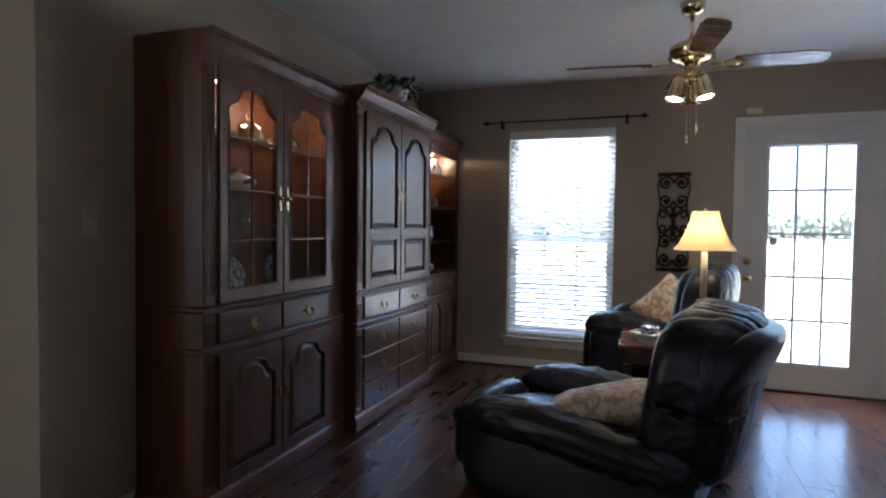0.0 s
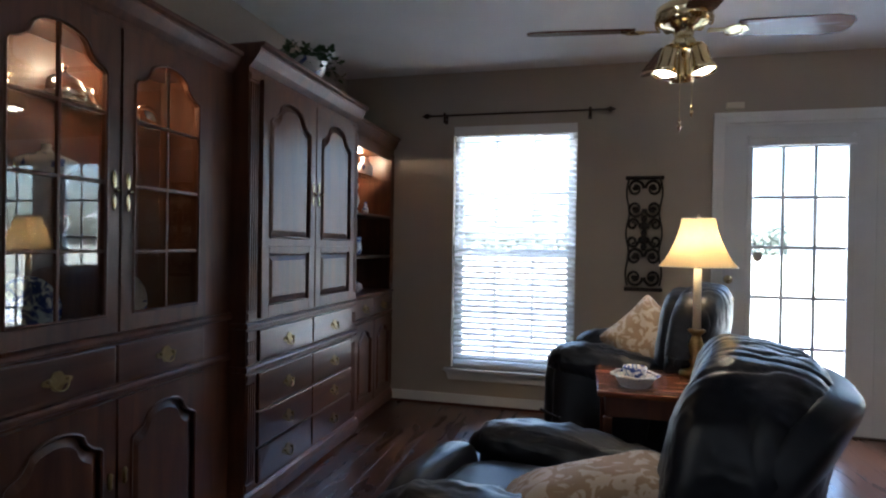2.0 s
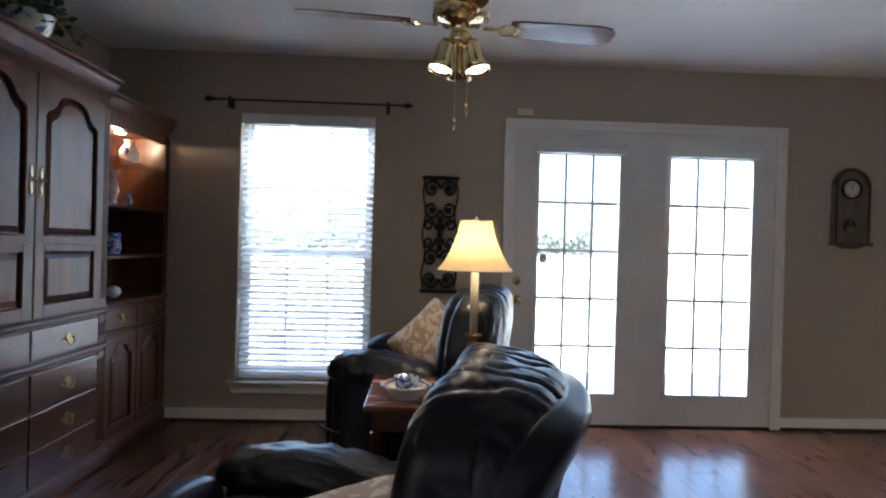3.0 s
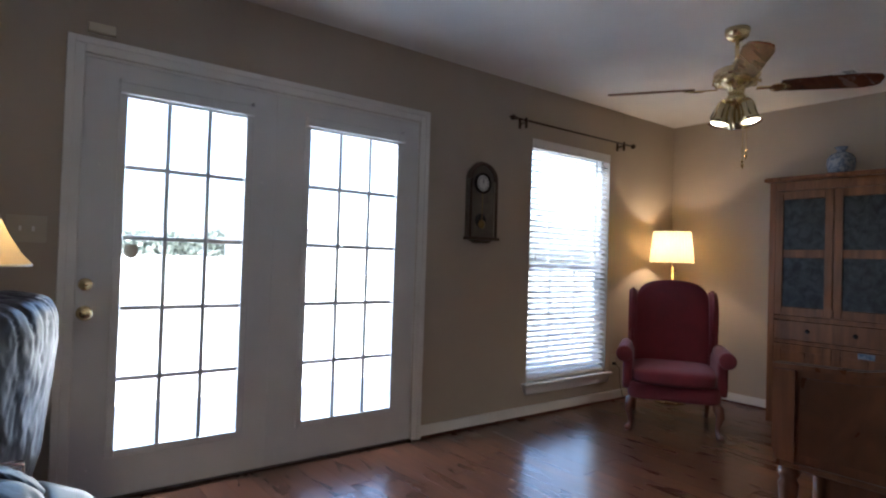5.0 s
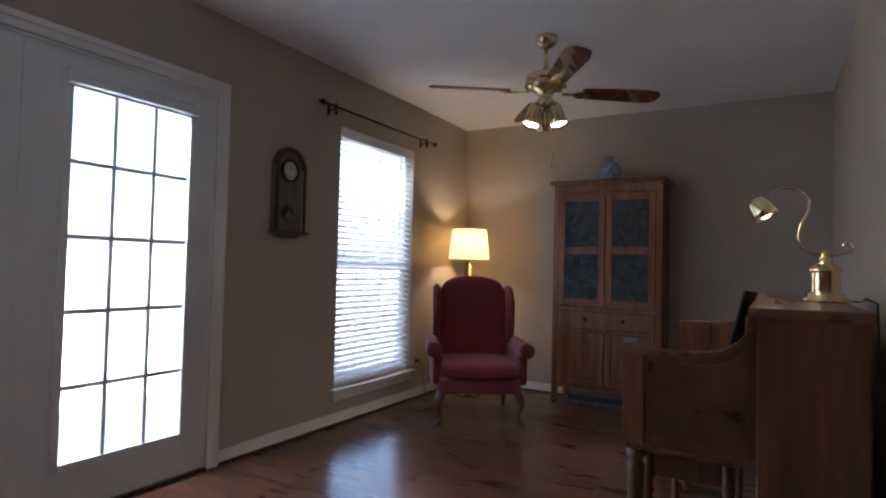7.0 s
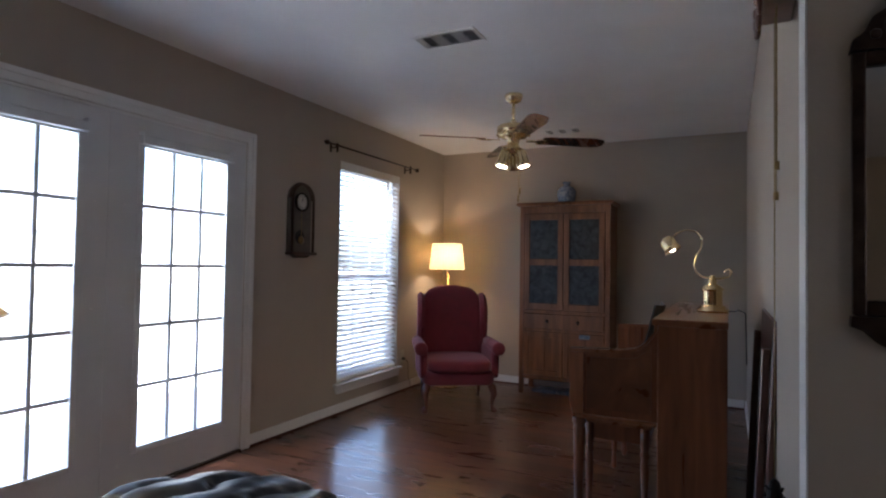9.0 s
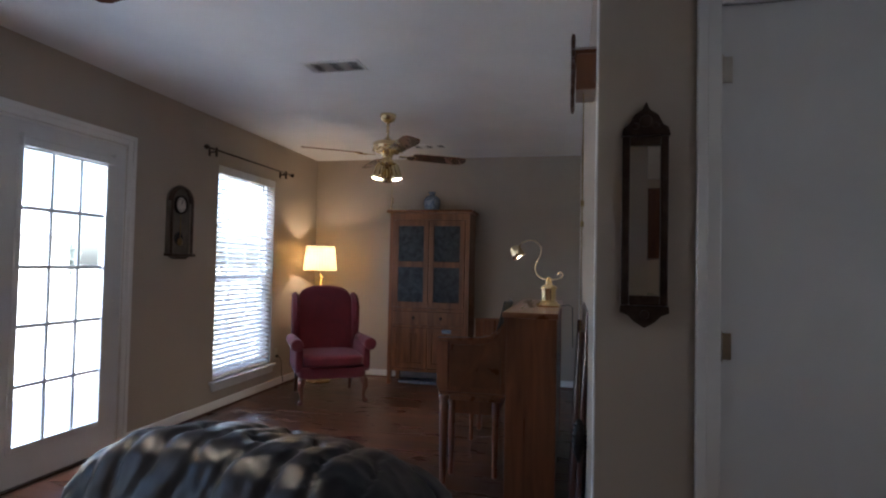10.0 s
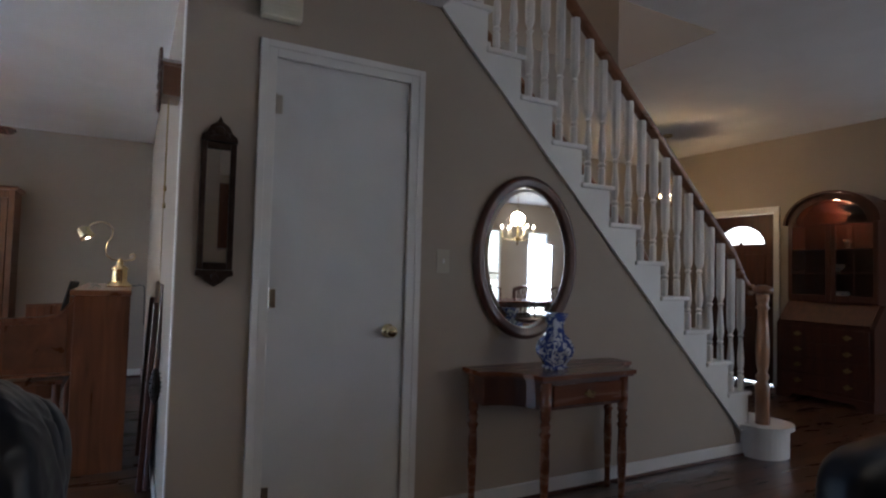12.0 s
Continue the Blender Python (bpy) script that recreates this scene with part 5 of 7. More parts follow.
part("back_board", prism(fresh(), clock_outline(0.0), -0.018, -0.001), "clock_back", CK, "back board, grey-brown to suggest reflecting glass")
bm = fresh()
pts = clock_outline(0.008)
tube(bm, [(p[0], -0.05, p[1]) for p in pts], 0.011, 8)
for p in (pts[0], pts[-1]):
    tube(bm, [(p[0], -0.05, zb), (p[0], -0.05, zt)], 0.011, 8)
bx = [(p[0], p[1]) for p in clock_outline(0.0)]
part("case_rim", bm, "clock_wood", CK, smooth=True)
part("hood", tube(fresh(), [(p[0], -0.033, p[1]) for p in clock_outline(0.004)[1:-1]], 0.016, 6), "clock_wood", CK, smooth=True)
part("base_shelf", abox(-w - 0.012, w + 0.012, -0.075, -0.001, zb - 0.022, zb, 0.005, 2), "clock_wood", CK)
part("base_curve", prism(fresh(), [(-0.09, zb - 0.022), (0.09, zb - 0.022), (0.05, zb - 0.042), (-0.05, zb - 0.042)], -0.05, -0.001), "clock_wood", CK)
dial = part("dial", lathe(fresh(), [(0.0, 0.036), (0.056, 0.036), (0.056, 0.02)], 28, (0, 0, 0.13), rot(90)), "paper", CK, "white round clock face")
part("dial_rim", lathe(fresh(), [(0.056, 0.020), (0.072, 0.022), (0.072, 0.044), (0.058, 0.042), (0.057, 0.030)], 28, (0, 0, 0.13), rot(90), False), "iron", dial, "dark rim of the dial", True)
for k in range(12):
    a = 2 * math.pi * k / 12
    part("hour_mark", abox(0.044 * math.sin(a) - 0.003, 0.044 * math.sin(a) + 0.003, -0.038, -0.0362, 0.13 + 0.044 * math.cos(a) - 0.005, 0.13 + 0.044 * math.cos(a) + 0.005), "black", dial)
part("hand", tube(fresh(), [(0, -0.0395, 0.13), (0.012, -0.0395, 0.158)], 0.0018, 4), "black", dial)
part("hand", tube(fresh(), [(0, -0.0415, 0.13), (-0.006, -0.0415, 0.172)], 0.0015, 4), "black", dial)
part("pendulum", lathe(tube(fresh(), [(0, -0.035, 0.07), (0, -0.035, -0.14)], 0.0025, 5), [(0, 0.03), (0.02, 0.031), (0.032, 0.035), (0.02, 0.04), (0, 0.041)], 20, (0, 0, -0.155), rot(90)), "old_brass", CK, "brass pendulum", True)
part("moon_plate", lathe(fresh(), [(0, 0.0205), (0.05, 0.0205), (0.05, 0.0185)], 24, (0, 0, -0.13), rot(90)), "tin", CK)

# ---- small things on the north wall ----
sn = thing("door_sensor", "small white plastic alarm sensor above the french doors", "sensor", 1.42, N_Y - 0.002, 2.165)
part("case", abox(-0.055, 0.055, -0.028, -0.001, -0.022, 0.022, 0.006, 2), "cream", sn)


def switch_plate(x, y, z, rz, label="cream light switch plate with two rockers", gang=1):
    t = thing("light_switch", label, "light switch", x, y, z, rz, "light switches")
    part("plate", abox(-0.036 * gang, 0.036 * gang, -0.006, -0.001, -0.058, 0.058, 0.003, 2), "switch", t)
    for k in range(gang):
        cx = (k - (gang - 1) / 2) * 0.046
        part("toggle", abox(cx - 0.005, cx + 0.005, -0.014, -0.0062, -0.010, 0.012, 0.002), "white_plastic", t)
    return t


switch_plate(1.175, N_Y, 1.24, 0, "cream double light switch on the wall beside the french doors", 2)
switch_plate(WX, 2.755, 1.235, -90, "cream light switch on the wall beside the closet door")
t = switch_plate(W_X, 3.62, 1.235, 90, "white scalloped light switch plate on the side wall", 1)
ot = thing("wall_outlet", "cream wall outlet with a plug under the blind", "wall outlet", 5.31, N_Y, 0.34)
part("plate", abox(-0.036, 0.036, -0.006, -0.001, -0.058, 0.058, 0.003, 2), "switch", ot)
part("plug", abox(-0.013, 0.013, -0.035, -0.0062, -0.035, -0.010, 0.004), "black", ot, "black plug")
part("cord", tube(fresh(), [(0, -0.035, -0.022), (0.02, -0.06, -0.06), (0.05, -0.05, -0.2), (0.10, -0.05, -0.325)], 0.003, 6), "black", ot)

# ---- leather recliners ----


def recliner(x, y, rz, top, arm_z, label, wide=1.0, deep=1.0, tilt=-21, thick=0.36):
    """Front is local -y."""
    t = thing("recliner", label, "recliner", x, y, 0, rz, "recliners")
    lean, plump = rot(tilt), rot(tilt * 0.45)  # the shell leans back, the cushions stand plumper
    part("base", soft(fresh(), (0, 0.02, 0.16), (0.70 * wide, 0.76 * deep, 0.22), 8, 6), "leather", t, smooth=True)
    part("seat_cushion", soft(fresh(), (0, 0.27 - 0.39 * deep, arm_z - 0.19), (0.56 * wide, 0.78 * deep, 0.19), 3.6, 18, 0.012, 7, None, lambda q: Vector((q.x, q.y, q.z + 0.02 * math.cos(q.x * 5)))), "leather", t, "black leather seat cushion", True)
    part("footrest", soft(fresh(), (0, 0.46 - 0.98 * deep, arm_z * 0.50), (0.60 * wide, 0.16, arm_z * 0.82), 3.4, 12, 0.012, 7), "leather", t, "padded black leather footrest", True)
    for s in (-1, 1):
        arm = part("arm", soft(fresh(), (s * 0.335 * wide, 0.44 - 0.46 * deep, arm_z / 2), (0.17, 0.92 * deep, arm_z - 0.06), 5, 12, 0.008, 5), "leather", t, "black leather arm", True)
        part("arm_pad", soft(fresh(), (s * 0.335 * wide, 0.43 - 0.47 * deep, arm_z - 0.06), (0.235, 0.98 * deep, 0.18), 2.6, 28, 0.020, 11, None,
                             lambda q: Vector((q.x, q.y, q.z - 0.16 * (q.y + 0.1) * (q.y > -0.1) - 0.9 * max(0, -q.y - 0.36 * deep) ** 1.6)), 3.0 + s, (1, 2.2, 1)), "leather", arm, "padded leather arm top", True)
    cz = (top + 0.08) / 2
    L = top - 0.10

    def wrap(q):
        return Vector((q.x, q.y - 0.5 * q.x * q.x + (0.05 if q.z > 0.1 else 0.0) * (q.z - 0.1) * 2, q.z - 0.045 * (abs(q.x) / 0.41) ** 4 * (1 if q.z > 0 else 0)))

    shell = part("back_shell", soft(fresh(), (0, 0.50, cz), (0.84, 0.12, L), 6, 14, 0.006, 4, lean, wrap), "leather", t, "black leather outside back", True)
    part("lumbar_cushion", soft(fresh(), (0, 0.37 + (0.36 - thick) / 2, arm_z + 0.07), (0.72, thick - 0.04, 0.50), 4.2, 16, 0.016, 8, plump), "leather", t, "black leather lower back cushion", True)

    def gather(q):
        up = max(0.0, min(1.0, (q.z - 0.06) * 6))
        ph = q.x * 25 + 2.4 * noise.noise(Vector((q.x * 7, q.z * 6, x))) + 30 * q.z * q.x + 9 * q.y + 1.4 * noise.noise(Vector((q.x * 16, q.y * 12, 2.0)))
        fold = (0.006 - (1 - abs(math.sin(ph))) ** 2.6 * (0.014 + 0.014 * noise.noise(Vector((q.x * 9, 3.0, q.z * 9))))) * up
        n = Vector((0, q.y * 0.8, max(q.z, 0.02))).normalized()
        return q + n * fold - Vector((0, 0.35 * q.x * q.x, 0.05 * (abs(q.x) / 0.41) ** 4 * (q.z > 0)))

    part("head_cushion", soft(fresh(), (0, 0.445 + (top - 0.9) * 0.35 + (0.36 - thick) / 2, top - 0.315), (0.85, thick, 0.68), 4.2, 72, 0.008, 8, plump, gather, x * 3, (2.0, 1.2, 1.2)), "leather", t, "gathered black leather head cushion", True)
    lever = tube(fresh(), [(0.432, -0.12, 0.30), (0.455, -0.12, 0.30), (0.458, -0.22, 0.34)], 0.008, 8)
    part("lever", lever, "black", t, "black release lever", True)
    for sx in (-0.28, 0.28):
        for sy in (-0.28, 0.34):
            part("foot", lathe(fresh(), [(0.022, 0), (0.028, 0.06)], 10, (sx, sy, 0)), "mahogany", t)
    return t


recliner(0.51, 4.735, 257, 0.89, 0.45, "black leather recliner with gathered head cushion, beside the end table", 1.09, 1.08)
recliner(0.57, 6.26, 256, 0.985, 0.66, "black leather recliner between the end table and the window", 0.94, 0.68, -13, 0.24)


def pillow(x, y, z, m, size, label):
    t = thing("throw_pillow", label, "pillow", x, y, z, 0, "damask pillows")

    def pinch(q):
        fx, fy = abs(q.x) / (size[0] / 2), abs(q.y) / (size[1] / 2)
        k = (1 - 0.86 * max(fx, fy) ** 3.2)
        corner = 1 + 0.07 * (fx * fy) ** 2 - 0.05 * (1 - min(fx, fy)) * max(fx, fy) ** 4
        return Vector((q.x * corner, q.y * corner, q.z * max(0.10, k)))
    part("cover", soft(fresh(), (0, 0, 0), size, 9, 18, 0.006, 9, m, pinch), "damask", t, "tan and cream damask cover", True)
    return t


pillow(0.49, 4.56, 0.455, rot(0, 0, 2) @ rot(0, -16, 0) @ rot(-4, 0, 0), (0.54, 0.38, 0.17), "tan damask throw pillow lying on a recliner seat")
pillow(0.80, 6.22, 0.68, rot(0, 0, -25) @ rot(70, 0, 0) @ rot(0, 0, 48) , (0.38, 0.38, 0.17), "tan damask throw pillow propped on its corner in a recliner")

# ---- tea-cart end table between the recliners ----
ET = thing("end_table", "small mahogany end table on casters between the recliners", "side table", 0.845, 5.545, 0, 0)
part("tabletop", abox(-0.32, 0.32, -0.285, 0.285, 0.580, 0.602, 0.006, 2), "table_wood", ET, "reddish polished table top")
part("apron", abox(-0.285, 0.285, -0.25, 0.25, 0.49, 0.579, 0.004), "mahogany", ET)
part("lower_shelf", abox(-0.28, 0.28, -0.24, 0.24, 0.175, 0.195, 0.004), "mahogany", ET)
for sx in (-0.275, 0.275):
    for sy in (-0.24, 0.24):
        leg = part("leg", box(fresh(), sx - 0.019, sx + 0.019, sy - 0.019, sy + 0.019, 0.065, 0.489, 0.004), "mahogany", ET, "dark square leg")
        part("caster", lathe(lathe(fresh(), [(0.0, -0.012), (0.026, -0.010), (0.028, 0), (0.026, 0.010), (0, 0.012)], 14, (sx, sy, 0.028), rot(90)), [(0.012, 0.04), (0.014, 0.064)], 10, (sx, sy, 0)), "black", leg, "black caster wheel")

# ---- lamp on the end table ----
TL = thing("table_lamp", "lit table lamp, cream bell shade, painted candlestick base, on end table", "table lamp", 0.985, 5.72, 0.602)
part("base", lathe(fresh(), [(0.075, 0), (0.078, 0.012), (0.066, 0.024), (0.03, 0.035), (0.022, 0.05), (0.034, 0.065), (0.022, 0.085), (0.030, 0.105), (0.036, 0.14), (0.024, 0.175), (0.018, 0.19), (0.030, 0.20), (0.040, 0.215), (0.034, 0.22)], 24), "old_brass", TL, "brass and painted turned base", True)
part("candle", lathe(fresh(), [(0.019, 0.215), (0.018, 0.54)], 16), "cream", TL, "cream candle column", True)
sh = fresh()
prof = [(0.170, 0.517), (0.147, 0.545), (0.122, 0.590), (0.100, 0.640), (0.083, 0.690), (0.073, 0.742)]
rings = []
for r, z in prof:
    rings.append([sh.verts.new((r * (1 + 0.035 * (1 if k % 4 == 0 else 0)) * math.cos(2 * math.pi * k / 32), r * (1 + 0.035 * (1 if k % 4 == 0 else 0)) * math.sin(2 * math.pi * k / 32), z)) for k in range(32)])
for a, b in zip(rings, rings[1:]):
    for k in range(32):
        sh.faces.new((a[k], a[(k + 1) % 32], b[(k + 1) % 32], b[k]))
shade = part("shade", sh, "shade", TL, "cream panelled bell shade, glowing", True)
for r, z in ((0.173, 0.516), (0.074, 0.743)):
    part("shade_trim", tube(fresh(), [(r * math.cos(2 * math.pi * k / 32), r * math.sin(2 * math.pi * k / 32), z) for k in range(33)], 0.0035, 5), "cream", shade)
part("finial", lathe(fresh(), [(0.004, 0.73), (0.009, 0.750), (0.004, 0.76), (0, 0.768)], 10), "brass", TL)
part("harp", tube(fresh(), [(0.0, 0, 0.54), (0.045, 0, 0.59), (0.045, 0, 0.68), (0, 0, 0.73), (-0.045, 0, 0.68), (-0.045, 0, 0.59), (0, 0, 0.54)], 0.0025, 5), "brass", TL)

# ---- china basket ----
BS = thing("china_basket", "pierced white china basket holding a blue cup, on the end table", "basket", 0.685, 5.41, 0.602)
bm = fresh()
lathe(bm, [(0.060, 0), (0.062, 0.008), (0.0, 0.008)], 28)
for k in range(28):
    a = 2 * math.pi * k / 28
    for da in (-0.11, 0.11):
        tube(bm, [(0.062 * math.cos(a), 0.062 * math.sin(a), 0.006), (0.088 * math.cos(a + da), 0.088 * math.sin(a + da), 0.046)], 0.0030, 4)
part("lattice", bm, "china_white", BS, "pierced white lattice side")
part("inner_bowl", lathe(fresh(), [(0.055, 0.009), (0.082, 0.046), (0.078, 0.046), (0.052, 0.012)], 28), "paper", BS)
rim = fresh()
tube(rim, [((0.095 + 0.006 * math.cos(8 * u)) * math.cos(u), (0.095 + 0.006 * math.cos(8 * u)) * math.sin(u), 0.050) for u in [2 * math.pi * k / 64 for k in range(65)]], 0.0065, 6)
part("rim", rim, "china_white", BS, "scalloped white rim", True)
cp = thing("cup", "blue and white china cup standing in the basket", "cup", 0.685, 5.41, 0.614)
part("bowl", lathe(fresh(), [(0.028, 0), (0.030, 0.006), (0.045, 0.03), (0.052, 0.072), (0.050, 0.072), (0.042, 0.03), (0, 0.01)], 24), "china_blue", cp, smooth=True)

# ---- red wing chair ----
WC = thing("wing_chair", "burgundy upholstered wing chair on dark cabriole legs", "armchair", 5.10, 6.315, 0, 303)
part("seat_rail", soft(fresh(), (0, -0.02, 0.285), (0.62, 0.64, 0.13), 9, 8, 0.0), "burgundy", WC, smooth=True)
part("seat_cushion", soft(fresh(), (0, -0.07, 0.385), (0.57, 0.60, 0.12), 5, 12, 0.003, 5), "burgundy", WC, "burgundy seat cushion", True)
bl = rot(-11)


def bow(q):
    return Vector((q.x * (1 - 0.08 * max(0, -q.z)), q.y, q.z + 0.05 * (1 - (q.x / 0.28) ** 2) * (1 if q.z > 0.2 else 0)))


part("backrest", soft(fresh(), (0, 0.30, 0.66), (0.56, 0.14, 0.70), 5.5, 14, 0.003, 5, bl, bow), "burgundy", WC, "burgundy inside back", True)
for s in (-1, 1):
    wing = fresh()
    out = [(0.36, 0.40), (0.43, 0.97), (0.33, 0.99), (0.22, 0.95), (0.14, 0.86), (0.14, 0.76), (0.18, 0.66), (0.20, 0.54), (0.16, 0.40)]
    prism(wing, out, s * 0.265, s * 0.325, "x")
    bmesh.ops.bevel(wing, geom=wing.edges[:], offset=0.018, segments=3, affect="EDGES")
    part("wing", wing, "burgundy", WC, "burgundy side wing", True)
    part("arm_side", soft(fresh(), (s * 0.31, -0.02, 0.40), (0.075, 0.56, 0.26), 7, 8), "burgundy", WC, smooth=True)
    bm = fresh()
    lathe(bm, [(0.0, -0.335), (0.045, -0.335), (0.056, -0.325), (0.057, -0.30), (0.052, 0.0), (0.048, 0.22)], 20, (s * 0.335, 0, 0.535), rot(-90))
    part("arm_roll", bm, "burgundy", WC, "rolled burgundy arm", True)
for sx in (-0.27, 0.27):
    for sy, fr in ((-0.28, True), (0.26, False)):
        if fr:
            pts = [(sx, sy, 0.23), (sx * 1.06, sy - 0.02, 0.20), (sx * 1.10, sy - 0.035, 0.15), (sx * 1.05, sy - 0.015, 0.08), (sx * 1.05, sy - 0.02, 0.04), (sx * 1.10, sy - 0.045, 0.015), (sx * 1.12, sy - 0.055, 0.0)]
            r = [0.03, 0.036, 0.028, 0.017, 0.015, 0.027, 0.022]
        else:
            pts = [(sx, sy, 0.23), (sx, sy + 0.02, 0.10), (sx, sy + 0.05, 0.0)]
            r = [0.024, 0.018, 0.016]
        part("leg", tube(fresh(), pts, r, 10), "mahogany", WC, "dark carved leg", True)

# ---- swing-arm floor lamp ----
FL = thing("floor_lamp", "brass swing-arm floor lamp, lit cream shade, behind the red chair", "floor lamp", 5.72, 6.70, 0)
part("base", lathe(fresh(), [(0.13, 0), (0.132, 0.015), (0.10, 0.026), (0.02, 0.034)], 28), "brass", FL, smooth=True)
part("pole", tube(fresh(), [(0, 0, 0.02), (0, 0, 1.165)], 0.010, 12), "brass", FL, smooth=True)
part("swing_arm", tube(tube(fresh(), [(0, 0, 1.13), (-0.06, -0.06, 1.13), (0.03, 0.03, 1.15)], 0.005, 8), [(0.03, 0.03, 1.15), (0.03, 0.03, 1.39)], 0.005, 8), "brass", FL, smooth=True)
sh = fresh()
rings = []
for r, z in ((0.180, 1.205), (0.168, 1.34), (0.153, 1.470)):
    rings.append([sh.verts.new((0.03 + r * (1 + 0.012 * (k % 2)) * math.cos(2 * math.pi * k / 72), 0.03 + r * (1 + 0.012 * (k % 2)) * math.sin(2 * math.pi * k / 72), z)) for k in range(72)])
for a, b in zip(rings, rings[1:]):
    for k in range(72):
        sh.faces.new((a[k], a[(k + 1) % 72], b[(k + 1) % 72], b[k]))
shade = part("shade", sh, "shade", FL, "pleated cream shade, glowing")
for r, z in ((0.182, 1.205), (0.155, 1.470)):
    part("shade_trim", tube(fresh(), [(0.03 + r * math.cos(2 * math.pi * k / 32), 0.03 + r * math.sin(2 * math.pi * k / 32), z) for k in range(33)], 0.0035, 5), "cream", shade)

# ---- pine hutch ----
HU = thing("pie_safe", "golden pine pie safe with punched tin door panels and one drawer", "cupboard", 5.83, 5.96, 0, -90)
HU.scale = (1, 1, 1.03)
W, D, T = 0.88, 0.355, 1.79
for x0, x1 in ((0, 0.045), (W - 0.045, W)):
    for y0, y1 in ((0, 0.04), (D - 0.04, D)):
        part("corner_post", abox(x0, x1, y0, y1, 0, T, 0.002), "oak", HU)
bm = fresh()
box(bm, 0.001, 0.018, 0.04, D - 0.04, 0.14, T - 0.001)
box(bm, W - 0.018, W - 0.001, 0.04, D - 0.04, 0.14, T - 0.001)
box(bm, 0.045, W - 0.045, D - 0.02, D - 0.008, 0.14, T - 0.001)
box(bm, 0.02, W - 0.02, 0.03, D - 0.02, 0.14, 0.16)
box(bm, 0.02, W - 0.02, 0.03, D - 0.02, T - 0.03, T - 0.002)
box(bm, 0.045, W - 0.045, 0.004, 0.03, 0.14, 0.175, 0.002)
box(bm, 0.045, W - 0.045, 0.004, 0.03, 0.60, 0.625, 0.002)
box(bm, 0.045, W - 0.045, 0.004, 0.03, 0.770, 0.80, 0.002)
box(bm, 0.045, W - 0.045, 0.004, 0.03, T - 0.07, T - 0.001, 0.002)
part("body", bm, "oak", HU)
part("cornice", moulding(-0.01, W + 0.01, -0.01, D, T, T + 0.035, 0.022), "oak", HU)
part("drawer", abox(0.050, W - 0.050, -0.012, 0.012, 0.628, 0.766, 0.004), "oak", HU)
for x in (0.29, 0.59):
    part("drawer_knob", lathe(fresh(), [(0.008, 0), (0.008, 0.010), (0.016, 0.018), (0.014, 0.026), (0, 0.030)], 12, (x, -0.012, 0.70), rot(90)), "iron", HU, "dark round drawer knob", True)
for i, (x0, x1) in enumerate(((0.050, 0.436), (0.444, 0.830))):
    bm = fresh()
    for a, b, c, e in ((x0, x0 + 0.052, 0.805, 1.715), (x1 - 0.052, x1, 0.805, 1.715), (x0 + 0.052, x1 - 0.052, 0.805, 0.865), (x0 + 0.052, x1 - 0.052, 1.655, 1.715), (x0 + 0.052, x1 - 0.052, 1.225, 1.285)):
        box(bm, a, b, -0.010, 0.012, c, e, 0.003)
    d = part("door", bm, "oak", HU, "pine door with two tin panels")
    for c, e in ((0.865, 1.225), (1.285, 1.655)):
        bm = abox(x0 + 0.050, x1 - 0.050, 0.0, 0.002, c - 0.002, e + 0.002)
        cx, cz = (x0 + x1) / 2, (c + e) / 2
        for ring, n in ((0.03, 8), (0.06, 14), (0.09, 20)):
            for k in range(n):
                a = 2 * math.pi * k / n
                lathe(bm, [(0.005, 0), (0.002, 0.003), (0, 0.0032)], 5, (cx + ring * math.cos(a), 0, cz + ring * 1.35 * math.sin(a)), rot(90))
        part("tin_panel", bm, "tin", d, "punched dark tin panel")
    bm = fresh()
    for a, b, c, e in ((x0, x0 + 0.05, 0.18, 0.597), (x1 - 0.05, x1, 0.18, 0.597), (x0 + 0.05, x1 - 0.05, 0.18, 0.235), (x0 + 0.05, x1 - 0.05, 0.545, 0.597), ((x0 + x1) / 2 - 0.022, (x0 + x1) / 2 + 0.022, 0.235, 0.545)):
        box(bm, a, b, -0.010, 0.010, c, e, 0.003)
    d = part("door", bm, "oak", HU, "pine door with two wooden panels")
    part("door_panel", abox(x0 + 0.048, x1 - 0.048, 0.001, 0.007, 0.233, 0.547), "oak", d)
part("latch", abox(0.432, 0.450, -0.022, -0.0105, 0.82, 0.87, 0.003), "oak", HU, "wooden turn latch")
part("sticker", abox(0.60, 0.70, -0.0125, -0.0105, 0.552, 0.590), "china_pale", HU, "pale blue label")
part("foot_towel", abox(0.10, 0.80, 0.10, 0.30, 0.0, 0.03, 0.01), "china_pale", HU, "pale folded cloth under the cupboard")
turned("blue_crackle_vase", "squat pale blue crackled vase on top of the pie safe", "vase", [(0.055, 0), (0.080, 0.02), (0.094, 0.07), (0.092, 0.12), (0.070, 0.155), (0.034, 0.172), (0.028, 0.185), (0.044, 0.21), (0.040, 0.212), (0.022, 0.19), (0, 0.18)], "china_pale", 6.00, 5.54, 1.881, 28)

